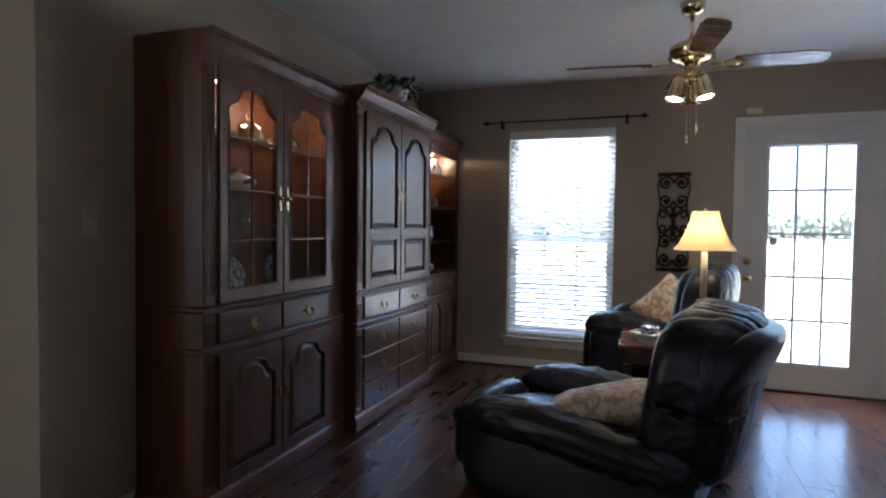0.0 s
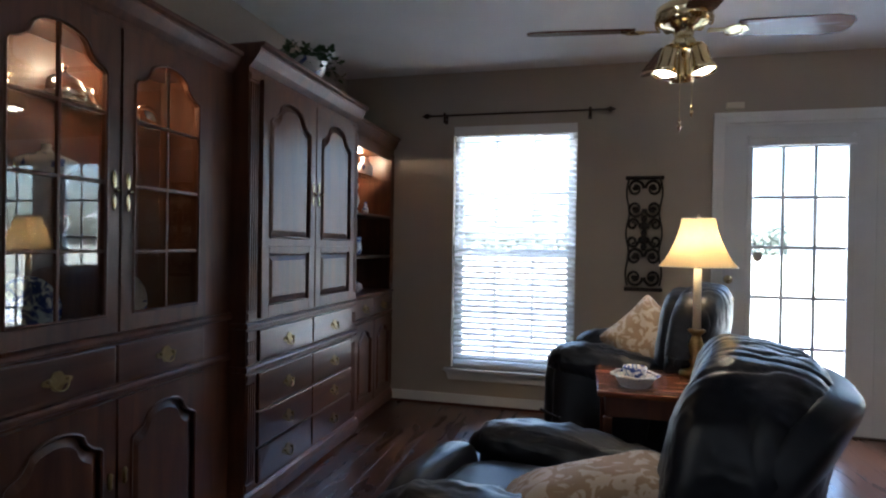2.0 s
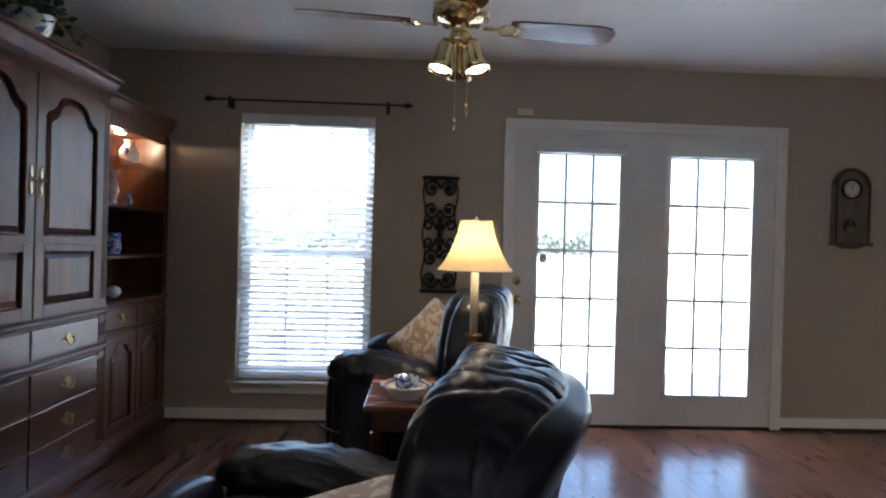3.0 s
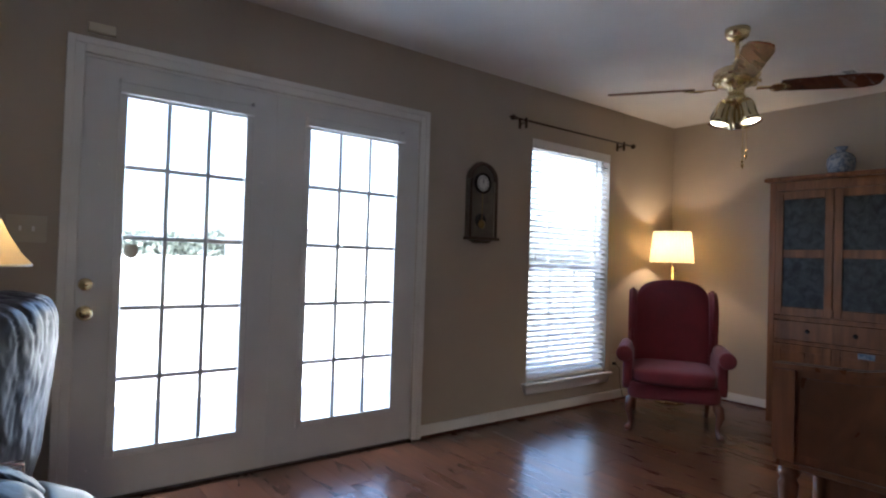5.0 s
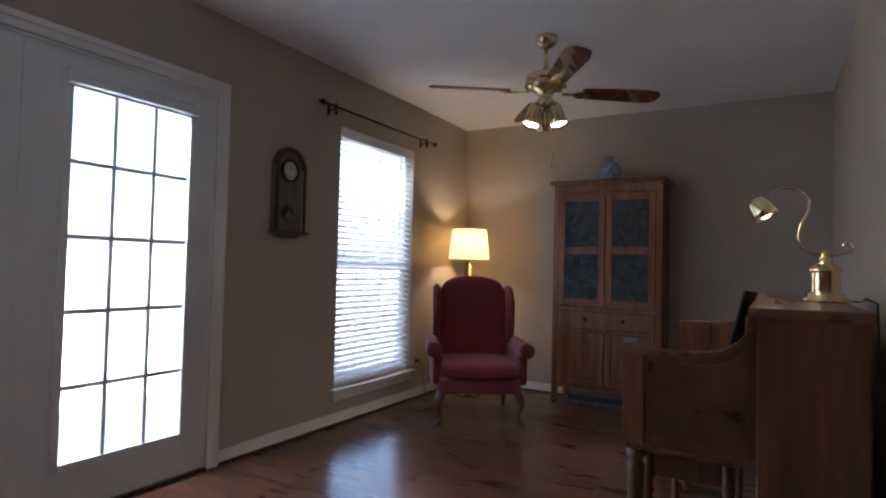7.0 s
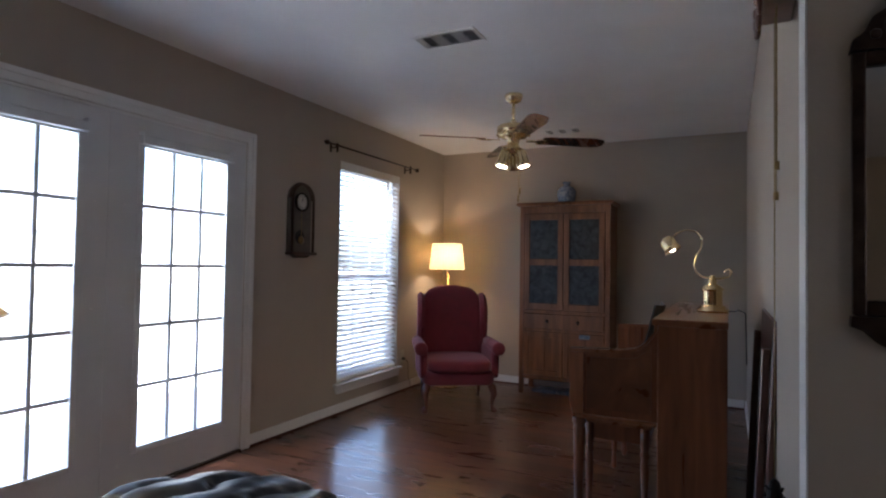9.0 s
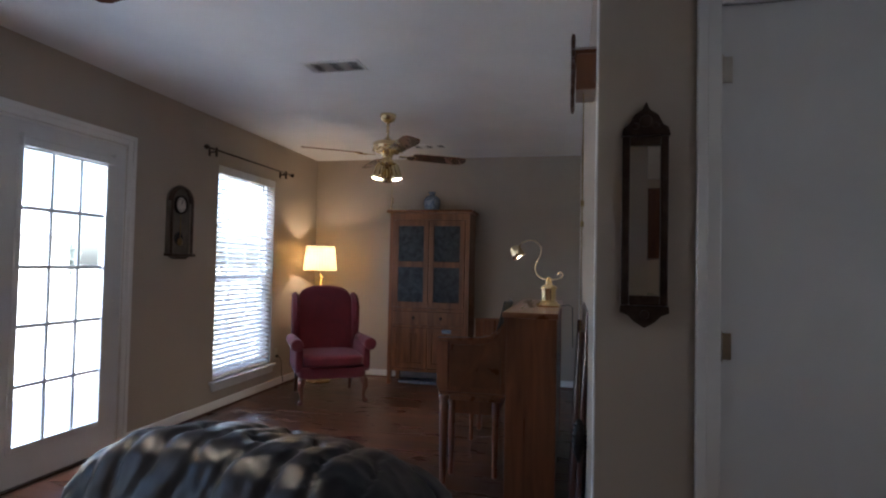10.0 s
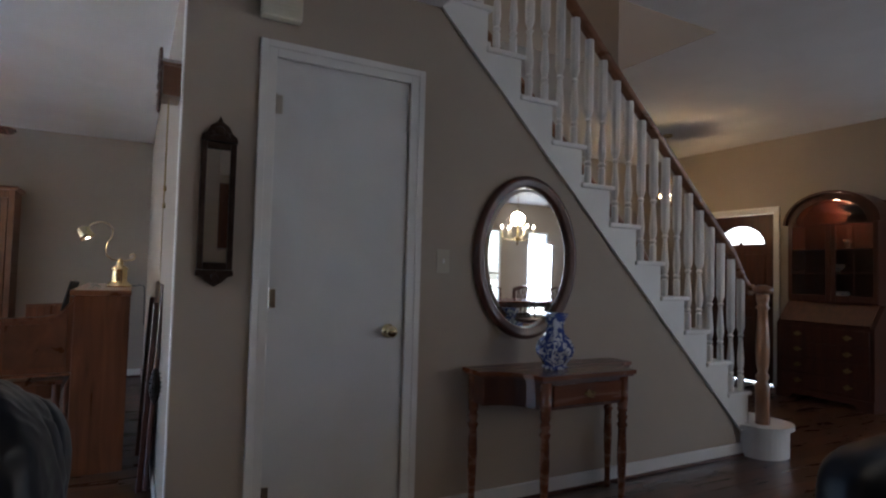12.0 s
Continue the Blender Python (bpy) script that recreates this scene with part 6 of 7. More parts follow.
# ---- upright piano, its back to the wall ----
PI = thing("upright_piano", "walnut upright piano standing just clear of the wall behind it", "piano", 3.73, 4.10, 0, 180)
hw, DB, DK = 0.68, 0.275, 0.65  # half width, depth of the case, depth with the keyboard
for s in (-1, 1):
    part("side_panel", abox(s * (hw - 0.015) - 0.015, s * (hw - 0.015) + 0.015, -DB, 0.0, 0.0, 0.998, 0.004), "walnut", PI)
part("lid", abox(-hw - 0.015, hw + 0.015, -DB - 0.022, 0.005, 0.999, 1.030, 0.006, 2), "walnut_flat", PI, "polished lid")
part("upper_panel", abox(-hw + 0.03, hw - 0.03, -DB + 0.02, -DB + 0.04, 0.80, 0.998), "walnut_flat", PI)
part("lower_panel", abox(-hw + 0.03, hw - 0.03, -DB + 0.05, -DB + 0.07, 0.06, 0.57), "walnut_flat", PI)
part("toe_board", abox(-hw + 0.03, hw - 0.03, -DB + 0.03, -DB + 0.09, 0.0, 0.06, 0.004), "walnut_flat", PI)
part("back_frame", abox(-hw + 0.03, hw - 0.03, -0.20, -0.005, 0.06, 0.95), "mahogany", PI)
part("keybed", abox(-hw + 0.045, hw - 0.045, -DK + 0.06, -DB + 0.04, 0.575, 0.655, 0.006), "walnut_flat", PI)
part("fallboard", abox(-hw + 0.045, hw - 0.045, -DB - 0.075, -DB + 0.015, 0.67, 0.80, 0.02, 3), "walnut_flat", PI)
for s in (-1, 1):
    out = [(-DB, 0.575), (-DB, 0.975), (-DB - 0.02, 0.945), (-DB - 0.05, 0.905), (-DB - 0.09, 0.878), (-DB - 0.15, 0.866), (-DK, 0.858), (-DK, 0.575)]
    ck = part("cheek", prism(fresh(), out, s * (hw - 0.042), s * (hw - 0.004), "x"), "walnut", PI, "walnut keyboard cheek")
    cap = [(p[0], p[1] + 0.001) for p in out[1:7]] + [(-DK - 0.012, 0.859), (-DK - 0.012, 0.873), (-DB - 0.15, 0.881), (-DB - 0.09, 0.893), (-DB - 0.05, 0.922), (-DB - 0.02, 0.962), (-DB, 0.992)]
    part("cheek_cap", prism(fresh(), cap, s * (hw - 0.05), s * (hw + 0.006), "x"), "walnut_flat", ck)
    part("cheek_post", prism(fresh(), [(-DK + 0.055, 0.575), (-DK + 0.055, 0.857), (-DK - 0.010, 0.857), (-DK - 0.010, 0.615), (-DK + 0.004, 0.575)], s * (hw - 0.052), s * (hw + 0.004), "x"), "walnut", ck)
    part("cheek_panel", prism(fresh(), [(-DB - 0.025, 0.605), (-DB - 0.025, 0.915), (-DB - 0.05, 0.875), (-DB - 0.09, 0.852), (-DB - 0.15, 0.842), (-DK + 0.07, 0.838), (-DK + 0.07, 0.605)], s * (hw - 0.003), s * (hw + 0.003), "x"), "figured_walnut", ck, "figured walnut panel")
    part("bottom_moulding", abox(s * (hw - 0.02) - 0.026, s * (hw - 0.02) + 0.026, -DK + 0.002, -DB - 0.002, 0.556, 0.574, 0.004), "walnut_flat", ck)
    leg = lathe(fresh(), [(0.024, 0.555), (0.034, 0.535), (0.022, 0.515), (0.030, 0.50), (0.026, 0.46), (0.022, 0.25), (0.016, 0.05), (0.022, 0.035), (0.014, 0.0)], 10, (s * (hw - 0.026), -DK + 0.03, 0))
    part("leg", leg, "walnut", PI, "slim turned piano leg", True)
part("key_block", abox(-0.61, 0.61, -DK + 0.10, -DB - 0.06, 0.67, 0.692, 0.002), "black", PI)
kw = 1.18 / 50


def key_row(name, lo, hi, y0, z0, z1, material, label, skip):
    """One ivory or ebony key after another along the keyboard, alike keys on one mesh."""
    first_key = None
    for k in range(50):
        if skip(k):
            continue
        xx = -0.59 + k * kw
        if first_key is None:
            first_key = part(name, abox(lo, hi, y0, -DB - 0.08, z0, z1, 0.0015), material, PI, label)
            first_key.location.x = xx
        else:
            key = first_key.copy()
            scene.collection.objects.link(key)
            key.location.x = xx


key_row("white_key", 0.001, kw - 0.001, -DK + 0.085, 0.6925, 0.704, "cream", "ivory-coloured key", lambda k: False)
key_row("black_key", kw - 0.005, kw + 0.005, -DK + 0.145, 0.7045, 0.715, "black", "black key", lambda k: k % 7 in (2, 6) or k == 49)
part("music_desk", abox(-0.45, 0.45, -DB - 0.040, -DB - 0.025, 0.80, 0.985, 0.006, 2), "walnut_flat", PI)
for x in (-0.09, 0, 0.09):
    part("pedal", abox(x - 0.018, x + 0.018, -DB - 0.06, -DB + 0.03, 0.028, 0.042, 0.008, 2), "brass", PI, "brass pedal")
MB = thing("music_book", "dark open music book leaning on the piano desk", "book", 3.50, 4.435, 0.87, 180)
for s in (-1, 1):
    bm = abox(0.002, 0.15, -0.005, 0.003, 0.0, 0.20, 0.002)
    bm.transform(Matrix.Rotation(radians(-14), 4, "X") @ Matrix.Rotation(radians(-12 if s > 0 else 192), 4, "Z"))
    part("cover", bm, "black", MB)

PB = thing("piano_bench", "walnut piano bench with turned legs under the keyboard", "bench", 3.74, 4.60, 0)
PB.scale = (1, 1, 1.14)
part("seat", abox(-0.40, 0.40, -0.17, 0.17, 0.405, 0.430, 0.006, 2), "walnut_flat", PB)
for s in (-1, 1):
    part("apron", abox(-0.37, 0.37, s * 0.135 - 0.01, s * 0.135 + 0.01, 0.33, 0.404, 0.003), "walnut_flat", PB)
    part("apron", abox(s * 0.36 - 0.01, s * 0.36 + 0.01, -0.124, 0.124, 0.33, 0.404, 0.003), "walnut", PB)
for sx in (-0.36, 0.36):
    for sy in (-0.135, 0.135):
        part("leg", lathe(fresh(), [(0.010, 0), (0.018, 0.012), (0.014, 0.03), (0.018, 0.05), (0.014, 0.07), (0.022, 0.22), (0.018, 0.27), (0.026, 0.285), (0.018, 0.30), (0.024, 0.33), (0.024, 0.404)], 10, (sx, sy, 0)), "walnut", PB, "turned bench leg", True)

# ---- brass piano lamp ----
PL = thing("piano_lamp", "polished brass lamp with scrolled arm, lit, on the piano", "desk lamp", 3.62, 4.17, 1.031)
part("base", lathe(fresh(), [(0.075, 0), (0.076, 0.014), (0.060, 0.022), (0.062, 0.03), (0.050, 0.036), (0.047, 0.037), (0.047, 0.040), (0.047, 0.108), (0.048, 0.111), (0.054, 0.113), (0.055, 0.120), (0.052, 0.122), (0.040, 0.135), (0.018, 0.145), (0.024, 0.158), (0.012, 0.17), (0.014, 0.188)], 28), "brass", PL, smooth=True)
LP = [(0.052, 0.205), (0.062, 0.222), (0.078, 0.226), (0.088, 0.205), (0.075, 0.182), (0.035, 0.172), (0.0, 0.172), (-0.045, 0.180), (-0.076, 0.205), (-0.086, 0.25), (-0.075, 0.30), (-0.052, 0.345), (-0.050, 0.395), (-0.080, 0.435), (-0.125, 0.445), (-0.170, 0.425), (-0.195, 0.385)]
ax = Vector((0.20, -0.98, 0)).normalized()
part("arm", tube(fresh(), [tuple(ax * s * 1.02 + Vector((0, 0, 0.172 + (z - 0.172) * 0.92))) for s, z in LP], 0.0042, 8), "brass", PL, "scrolled brass arm", True)
hc = ax * -0.208 + Vector((0, 0, 0.345))
tilt = Matrix.Rotation(radians(-8), 3, "Z") @ Matrix.Rotation(radians(-30), 3, "X")
sh = part("shade", lathe(fresh(), [(0.0, 0.045), (0.022, 0.040), (0.036, 0.022), (0.040, -0.01), (0.046, -0.040), (0.044, -0.040), (0.036, -0.008), (0.02, 0.03)], 20, hc, tilt, False), "brass", PL, "round brass shade", True)
part("bulb", lathe(fresh(), [(0.0, -0.040), (0.020, -0.034), (0.026, -0.02), (0.01, 0.01)], 14, hc, tilt), "bulb", sh, "lit bulb", True)
part("cord", tube(fresh(), [(0.06, -0.05, 0.006), (0.03, -0.11, 0.006), (-0.04, -0.115, 0.02), (-0.03, -0.15, 0.004), (-0.03, -0.155, -0.25)], 0.003, 6), "black", PL)
lamp_point("piano_lamp_light", (3.58, 4.36, 1.31), 0.06, WARM, 0.015)

# ---- folded table leaning in the corner ----
FT = thing("folded_table", "dark folded wooden table leaning on the wall beside the piano", "folding table", 2.99, S_Y + 0.05, 0)
m = Matrix.Rotation(radians(2.5), 4, "X")
bm = abox(-0.38, 0.38, -0.018, 0.006, 0.02, 1.08, 0.006)
bm.transform(m)
part("tabletop", bm, "mahogany", FT)
for x in (-0.33, 0.33):
    bm = abox(x - 0.015, x + 0.015, 0.008, 0.035, 0.0, 0.98, 0.004)
    bm.transform(m)
    part("folded_leg", bm, "mahogany", FT)

# ---- cuckoo clock on the side wall ----
CC = thing("cuckoo_clock", "carved brown cuckoo clock with hanging chain and pine cone weights", "wall clock", 1.98, S_Y + 0.002, 1.89, 180)
part("case", abox(-0.085, 0.085, -0.070, -0.001, 0.0, 0.125, 0.004), "walnut", CC)
part("roof", prism(prism(fresh(), [(-0.090, 0.126), (0.0, 0.165), (0.0, 0.178), (-0.098, 0.132)], -0.074, -0.001), [(0.090, 0.126), (0.098, 0.132), (0.0, 0.178), (0.0, 0.165)], -0.074, -0.001), "walnut", CC)
bm = fresh()
rc = random.Random(3)
for k in range(16):
    a = 2 * math.pi * k / 16
    soft(bm, (0.10 * math.cos(a), -0.080, 0.08 + 0.115 * math.sin(a)), (0.060, 0.016, 0.032), 2.2, 3, m=rot(0, -math.degrees(a) + 40, 0))
part("carved_leaves", bm, "mahogany", CC, "carved dark oak leaves", True)
part("dial", lathe(fresh(), [(0, 0.012), (0.045, 0.012), (0.045, 0)], 20, (0, -0.071, 0.06), rot(90)), "mahogany", CC)
for x, L in ((-0.03, 1.15), (0.02, 0.45), (0.045, 0.38)):
    ch = part("chain", tube(fresh(), [(x, -0.042, -0.002), (x, -0.042, -L)], 0.0016, 4), "old_brass", CC, "thin brass chain")
    bm = lathe(fresh(), [(0.003, 0), (0.012, -0.01), (0.021, -0.05), (0.023, -0.09), (0.016, -0.13), (0.004, -0.155)], 12, (x, -0.042, -L))
    for r in range(6):
        for k in range(7):
            a = 2 * math.pi * (k + 0.5 * (r % 2)) / 7
            rr = 0.018 + 0.006 * math.sin(r / 5 * math.pi)
            lathe(bm, [(0.006, 0), (0, 0.006)], 4, (x + rr * math.cos(a), -0.042 + rr * math.sin(a), -L - 0.025 - r * 0.019))
    if L > 0.5:
        part("cone_weight", bm, "iron", ch, "dark pine cone weight")
    else:
        bm.free()
        part("hook", lathe(fresh(), [(0.006, 0), (0.006, -0.02)], 8, (x, -0.042, -L)), "old_brass", ch)

# ---- closet wall: chime, narrow mirror ----
CH = thing("door_chime", "cream plastic door chime box above the closet door", "door chime", WX - 0.002, 3.585, 2.24, -90)
part("box", abox(-0.085, 0.085, -0.055, -0.001, 0.0, 0.20, 0.008, 2), "cream", CH)
for k in range(9):
    part("grille_bar", abox(-0.060, 0.060, -0.0585, -0.0555, 0.035 + 0.016 * k, 0.043 + 0.016 * k, 0.001), "cream", CH)

NM = thing("narrow_mirror", "tall narrow mirror in a carved dark frame beside the closet door", "mirror", WX - 0.002, 3.81, 1.165, -90)
bm = fresh()
for a, b, c, d in ((-0.068, -0.045, 0.0, 0.52), (0.045, 0.068, 0.0, 0.52), (-0.045, 0.045, 0.0, 0.03), (-0.045, 0.045, 0.49, 0.52)):
    box(bm, a, b, -0.022, -0.001, c, d, 0.004, 2)
part("frame_moulding", bm, "rod_metal", NM)
part("mirror_glass", abox(-0.044, 0.044, -0.010, -0.006, 0.031, 0.489), "mirror", NM, "mirror glass")
part("crest", prism(fresh(), [(-0.072, 0.521), (-0.066, 0.545), (-0.05, 0.555), (-0.035, 0.585), (-0.012, 0.60), (0, 0.625), (0.012, 0.60), (0.035, 0.585), (0.05, 0.555), (0.066, 0.545), (0.072, 0.521)], -0.024, -0.001), "rod_metal", NM, "carved crest")
part("drop", prism(fresh(), [(-0.070, -0.001), (-0.072, -0.022), (-0.05, -0.03), (-0.03, -0.05), (0, -0.068), (0.03, -0.05), (0.05, -0.03), (0.072, -0.022), (0.070, -0.001)][::-1], -0.024, -0.001), "rod_metal", NM, "carved lower apron")
for x, z, r in ((0, 0.565, 0.018), (-0.03, 0.55, 0.01), (0.03, 0.55, 0.01), (0, -0.028, 0.014)):
    part("carving", soft(fresh(), (x, -0.025, z), (r * 2, 0.012, r * 2), 2.2, 4), "rod_metal", NM, smooth=True)

# ---- oval mirror ----
OM = thing("oval_mirror", "oval mirror in a dark wooden frame, above the console table", "mirror", WX - 0.002, 2.25, 1.273, -90)


def oval_ring(bm, prof, a, b, seg=48):
    rings = []
    for d, y in prof:
        rings.append([bm.verts.new(((a + d) * math.cos(2 * math.pi * k / seg), y, (b + d) * math.sin(2 * math.pi * k / seg))) for k in range(seg)])
    for p, q in zip(rings, rings[1:]):
        for k in range(seg):
            bm.faces.new((p[k], p[(k + 1) % seg], q[(k + 1) % seg], q[k]))
    return rings


bm = fresh()
oval_ring(bm, [(0.0, -0.001), (0.0, -0.020), (-0.012, -0.034), (-0.030, -0.036), (-0.042, -0.028), (-0.050, -0.030), (-0.060, -0.022), (-0.062, -0.010)], 0.335, 0.434)
part("frame_moulding", bm, "mahogany", OM, "dark moulded oval frame", True)
bm = fresh()
r = oval_ring(bm, [(-0.060, -0.010), (-0.085, -0.016)], 0.335, 0.434)
part("bevel", bm, "mirror", OM, "bevelled mirror edge")
bm = fresh()
r = oval_ring(bm, [(-0.085, -0.016), (-0.086, -0.016)], 0.335, 0.434)
bm.faces.new(r[1])
part("mirror_glass", bm, "mirror", OM, "oval mirror glass")

# ---- console table ----
CT = thing("console_table", "narrow mahogany console table with turned legs, under the oval mirror", "console table", WX - 0.018, 2.14, 0, -90)
hw, dp, H = 0.485, 0.37, 0.715


def console_outline(g):
    w, d = hw + g, dp + g
    pts = [(-w, 0.0), (-w, -d * 0.42)]
    pts += [(-w + 0.20 * math.sin(a), -d * 0.42 - (d * 0.58) * (1 - math.cos(a))) for a in [math.pi / 2 * k / 6 for k in range(1, 7)]]
    return pts + [(-p[0], p[1]) for p in pts[::-1]]


top_bm = prism(fresh(), console_outline(0.012), H - 0.020, H, "z")
part("tabletop", top_bm, "table_wood", CT, "polished reddish table top")
part("top_moulding", prism(fresh(), console_outline(0.002), H - 0.032, H - 0.021, "z"), "mahogany", CT)
part("apron", prism(fresh(), console_outline(-0.022), H - 0.165, H - 0.033, "z"), "mahogany", CT)
part("drawer", abox(-0.215, 0.215, -dp + 0.006, -dp + 0.021, H - 0.148, H - 0.048, 0.003), "table_wood", CT, "mahogany drawer front")
bail_pull(CT, 0, H - 0.098, -dp + 0.006, 0.052)
TLG = [(0.012, 0), (0.020, 0.02), (0.015, 0.05), (0.024, 0.30), (0.020, 0.42), (0.028, 0.44), (0.018, 0.455), (0.027, 0.48), (0.018, 0.495), (0.026, 0.515), (0.024, 0.53), (0.028, 0.55), (0.028, H - 0.033)]
for x, y in ((-hw + 0.035, -0.035), (hw - 0.035, -0.035), (-0.245, -dp + 0.030), (0.245, -dp + 0.030)):
    part("leg", lathe(fresh(), TLG, 12, (x, y, 0)), "table_wood", CT, "turned reddish leg", True)

VA = thing("console_vase", "blue and white china vase with side masks, on console table", "vase", 1.53, 2.225, H + 0.001)
part("vessel", lathe(fresh(), [(0.060, 0), (0.066, 0.008), (0.055, 0.02), (0.085, 0.06), (0.098, 0.10), (0.080, 0.14), (0.048, 0.175), (0.040, 0.21), (0.050, 0.245), (0.066, 0.275), (0.060, 0.275), (0.034, 0.22), (0, 0.2)], 8), "china_blue", VA)
for a in (0, math.pi / 2, math.pi, 1.5 * math.pi):
    part("mask", soft(fresh(), (0.094 * math.cos(a), 0.094 * math.sin(a), 0.095), (0.035, 0.035, 0.04), 2.3, 4, 0.003, 30), "china_blue", VA, smooth=True)

# ---- foyer lantern ----
LN = thing("hanging_lantern", "brass and glass lantern hanging in the foyer, lit", "pendant lamp", 3.75, -1.20, 2.02)
part("canopy", lathe(fresh(), [(0.06, 0.799), (0.055, 0.775), (0.015, 0.765)], 16), "brass", LN)
part("chain", tube(fresh(), [(0, 0, 0.77), (0, 0, 0.30)], 0.004, 6), "brass", LN)
part("cap", lathe(fresh(), [(0.10, 0.22), (0.06, 0.25), (0.02, 0.29), (0.008, 0.31)], 6), "brass", LN)
part("bottom_rim", lathe(fresh(), [(0.10, 0.0), (0.104, 0.012), (0.10, 0.022)], 6), "brass", LN)
for k in range(6):
    a, b = 2 * math.pi * k / 6, 2 * math.pi * (k + 1) / 6
    part("post", tube(fresh(), [(0.098 * math.cos(a), 0.098 * math.sin(a), 0.02), (0.098 * math.cos(a), 0.098 * math.sin(a), 0.22)], 0.004, 5), "brass", LN)
    q = fresh()
    prism(q, [(0.094 * math.cos(a), 0.094 * math.sin(a)), (0.094 * math.cos(b), 0.094 * math.sin(b)), (0.092 * math.cos(b), 0.092 * math.sin(b)), (0.092 * math.cos(a), 0.092 * math.sin(a))], 0.024, 0.216, "z")
    part("pane", q, "cabinet_glass", LN, "clear lantern glass")
for k in range(3):
    a = 2 * math.pi * k / 3
    cd = part("candle", lathe(fresh(), [(0.008, 0.02), (0.008, 0.09)], 8, (0.03 * math.cos(a), 0.03 * math.sin(a), 0)), "cream", LN)
    part("bulb", lathe(fresh(), [(0.006, 0.09), (0.011, 0.11), (0.004, 0.135), (0, 0.14)], 8, (0.03 * math.cos(a), 0.03 * math.sin(a), 0)), "bulb", cd, "lit candle bulb", True)
lamp_point("lantern_light", (3.75, -1.20, 2.13), 2.8, (1.0, 0.60, 0.28), 0.03)

# ---- bonnet-top secretary ----
SE = thing("secretary_desk", "dark mahogany slant-front secretary with arched glass top, lit inside", "secretary", 1.99, -1.90, 0, 180)
SE.matrix_basis = pose(2.90, -1.88, 0, 0, 0, 180)
W = 0.90
bm = fresh()
prism(bm, [(0.0, 0.10), (0.0, 0.76), (0.20, 0.98), (0.43, 0.98), (0.43, 0.10)], 0.0, W, "x")
part("desk_body", bm, "mahogany", SE)
bm = prism(fresh(), [(-0.006, 0.775), (-0.010, 0.787), (0.186, 1.003), (0.192, 0.992)], 0.03, W - 0.03, "x")
part("slant_lid", bm, "mahogany", SE, "sloping mahogany lid")
for k in range(4):
    z0 = 0.13 + k * 0.155
    d = part("drawer", abox(0.035, W - 0.035, -0.014, -0.001, z0, z0 + 0.142, 0.004), "mahogany", SE)
    for x in (0.22, W - 0.22):
        bail_pull(d, x, z0 + 0.07, -0.014, 0.07)
part("bracket_base", prism(fresh(), [(0, 0.0), (0, 0.10), (W, 0.10), (W, 0.0), (W - 0.13, 0.0), (W - 0.17, 0.055), (0.17, 0.055), (0.13, 0.0)], -0.012, 0.40), "mahogany", SE)
bm = fresh()
y0, y1 = 0.16, 0.43
box(bm, 0.03, 0.055, y0, y1, 0.985, 1.78)
box(bm, W - 0.055, W - 0.03, y0, y1, 0.985, 1.78)
box(bm, 0.055, W - 0.055, y1 - 0.02, y1, 0.985, 2.0)
box(bm, 0.055, W - 0.055, y0, y1 - 0.02, 0.985, 1.01)
part("bookcase_body", bm, "mahogany", SE)


def bonnet(r, z0, n=16):
    return [(W / 2 - r * math.cos(math.pi * k / n), z0 + r * 0.72 * math.sin(math.pi * k / n)) for k in range(n + 1)]


part("bonnet_front", prism(fresh(), bonnet(0.42, 1.78) + bonnet(0.33, 1.78)[::-1], y0 - 0.02, y0 + 0.01), "mahogany", SE)
part("bonnet_roof", prism(fresh(), bonnet(0.455, 1.78) + bonnet(0.425, 1.78)[::-1], y0 - 0.05, y1), "mahogany", SE)
part("bonnet_back", prism(fresh(), bonnet(0.42, 1.78), y1 - 0.02, y1 - 0.005), "mahogany", SE)
for x0, x1 in ((0.03, W / 2 - 0.002), (W / 2 + 0.002, W - 0.03)):
    bm = fresh()
    for a, b, c, e in ((x0, x0 + 0.045, 1.0, 1.78), (x1 - 0.045, x1, 1.0, 1.78), (x0 + 0.045, x1 - 0.045, 1.0, 1.06), (x0 + 0.045, x1 - 0.045, 1.755, 1.78)):
        box(bm, a, b, y0 - 0.018, y0 - 0.001, c, e, 0.003)
    d = part("door", bm, "mahogany", SE, "mahogany door glazed with clear glass")
    part("pane", abox(x0 + 0.04, x1 - 0.04, y0 - 0.010, y0 - 0.007, 1.05, 1.76), "cabinet_glass", d, "clear glass")
    part("muntin", abox((x0 + x1) / 2 - 0.005, (x0 + x1) / 2 + 0.005, y0 - 0.016, y0 - 0.011, 1.06, 1.755), "mahogany", d)
    for z in (1.29, 1.52):
        part("muntin", abox(x0 + 0.045, x1 - 0.045, y0 - 0.015, y0 - 0.0112, z - 0.005, z + 0.005), "mahogany", d)
part("pane", prism(fresh(), bonnet(0.335, 1.782), y0 - 0.002, y0 + 0.001), "cabinet_glass", SE, "arched glass")
for z in (1.27, 1.52):
    part("shelf", abox(0.056, W - 0.056, y0 + 0.02, y1 - 0.021, z, z + 0.012), "mahogany", SE)
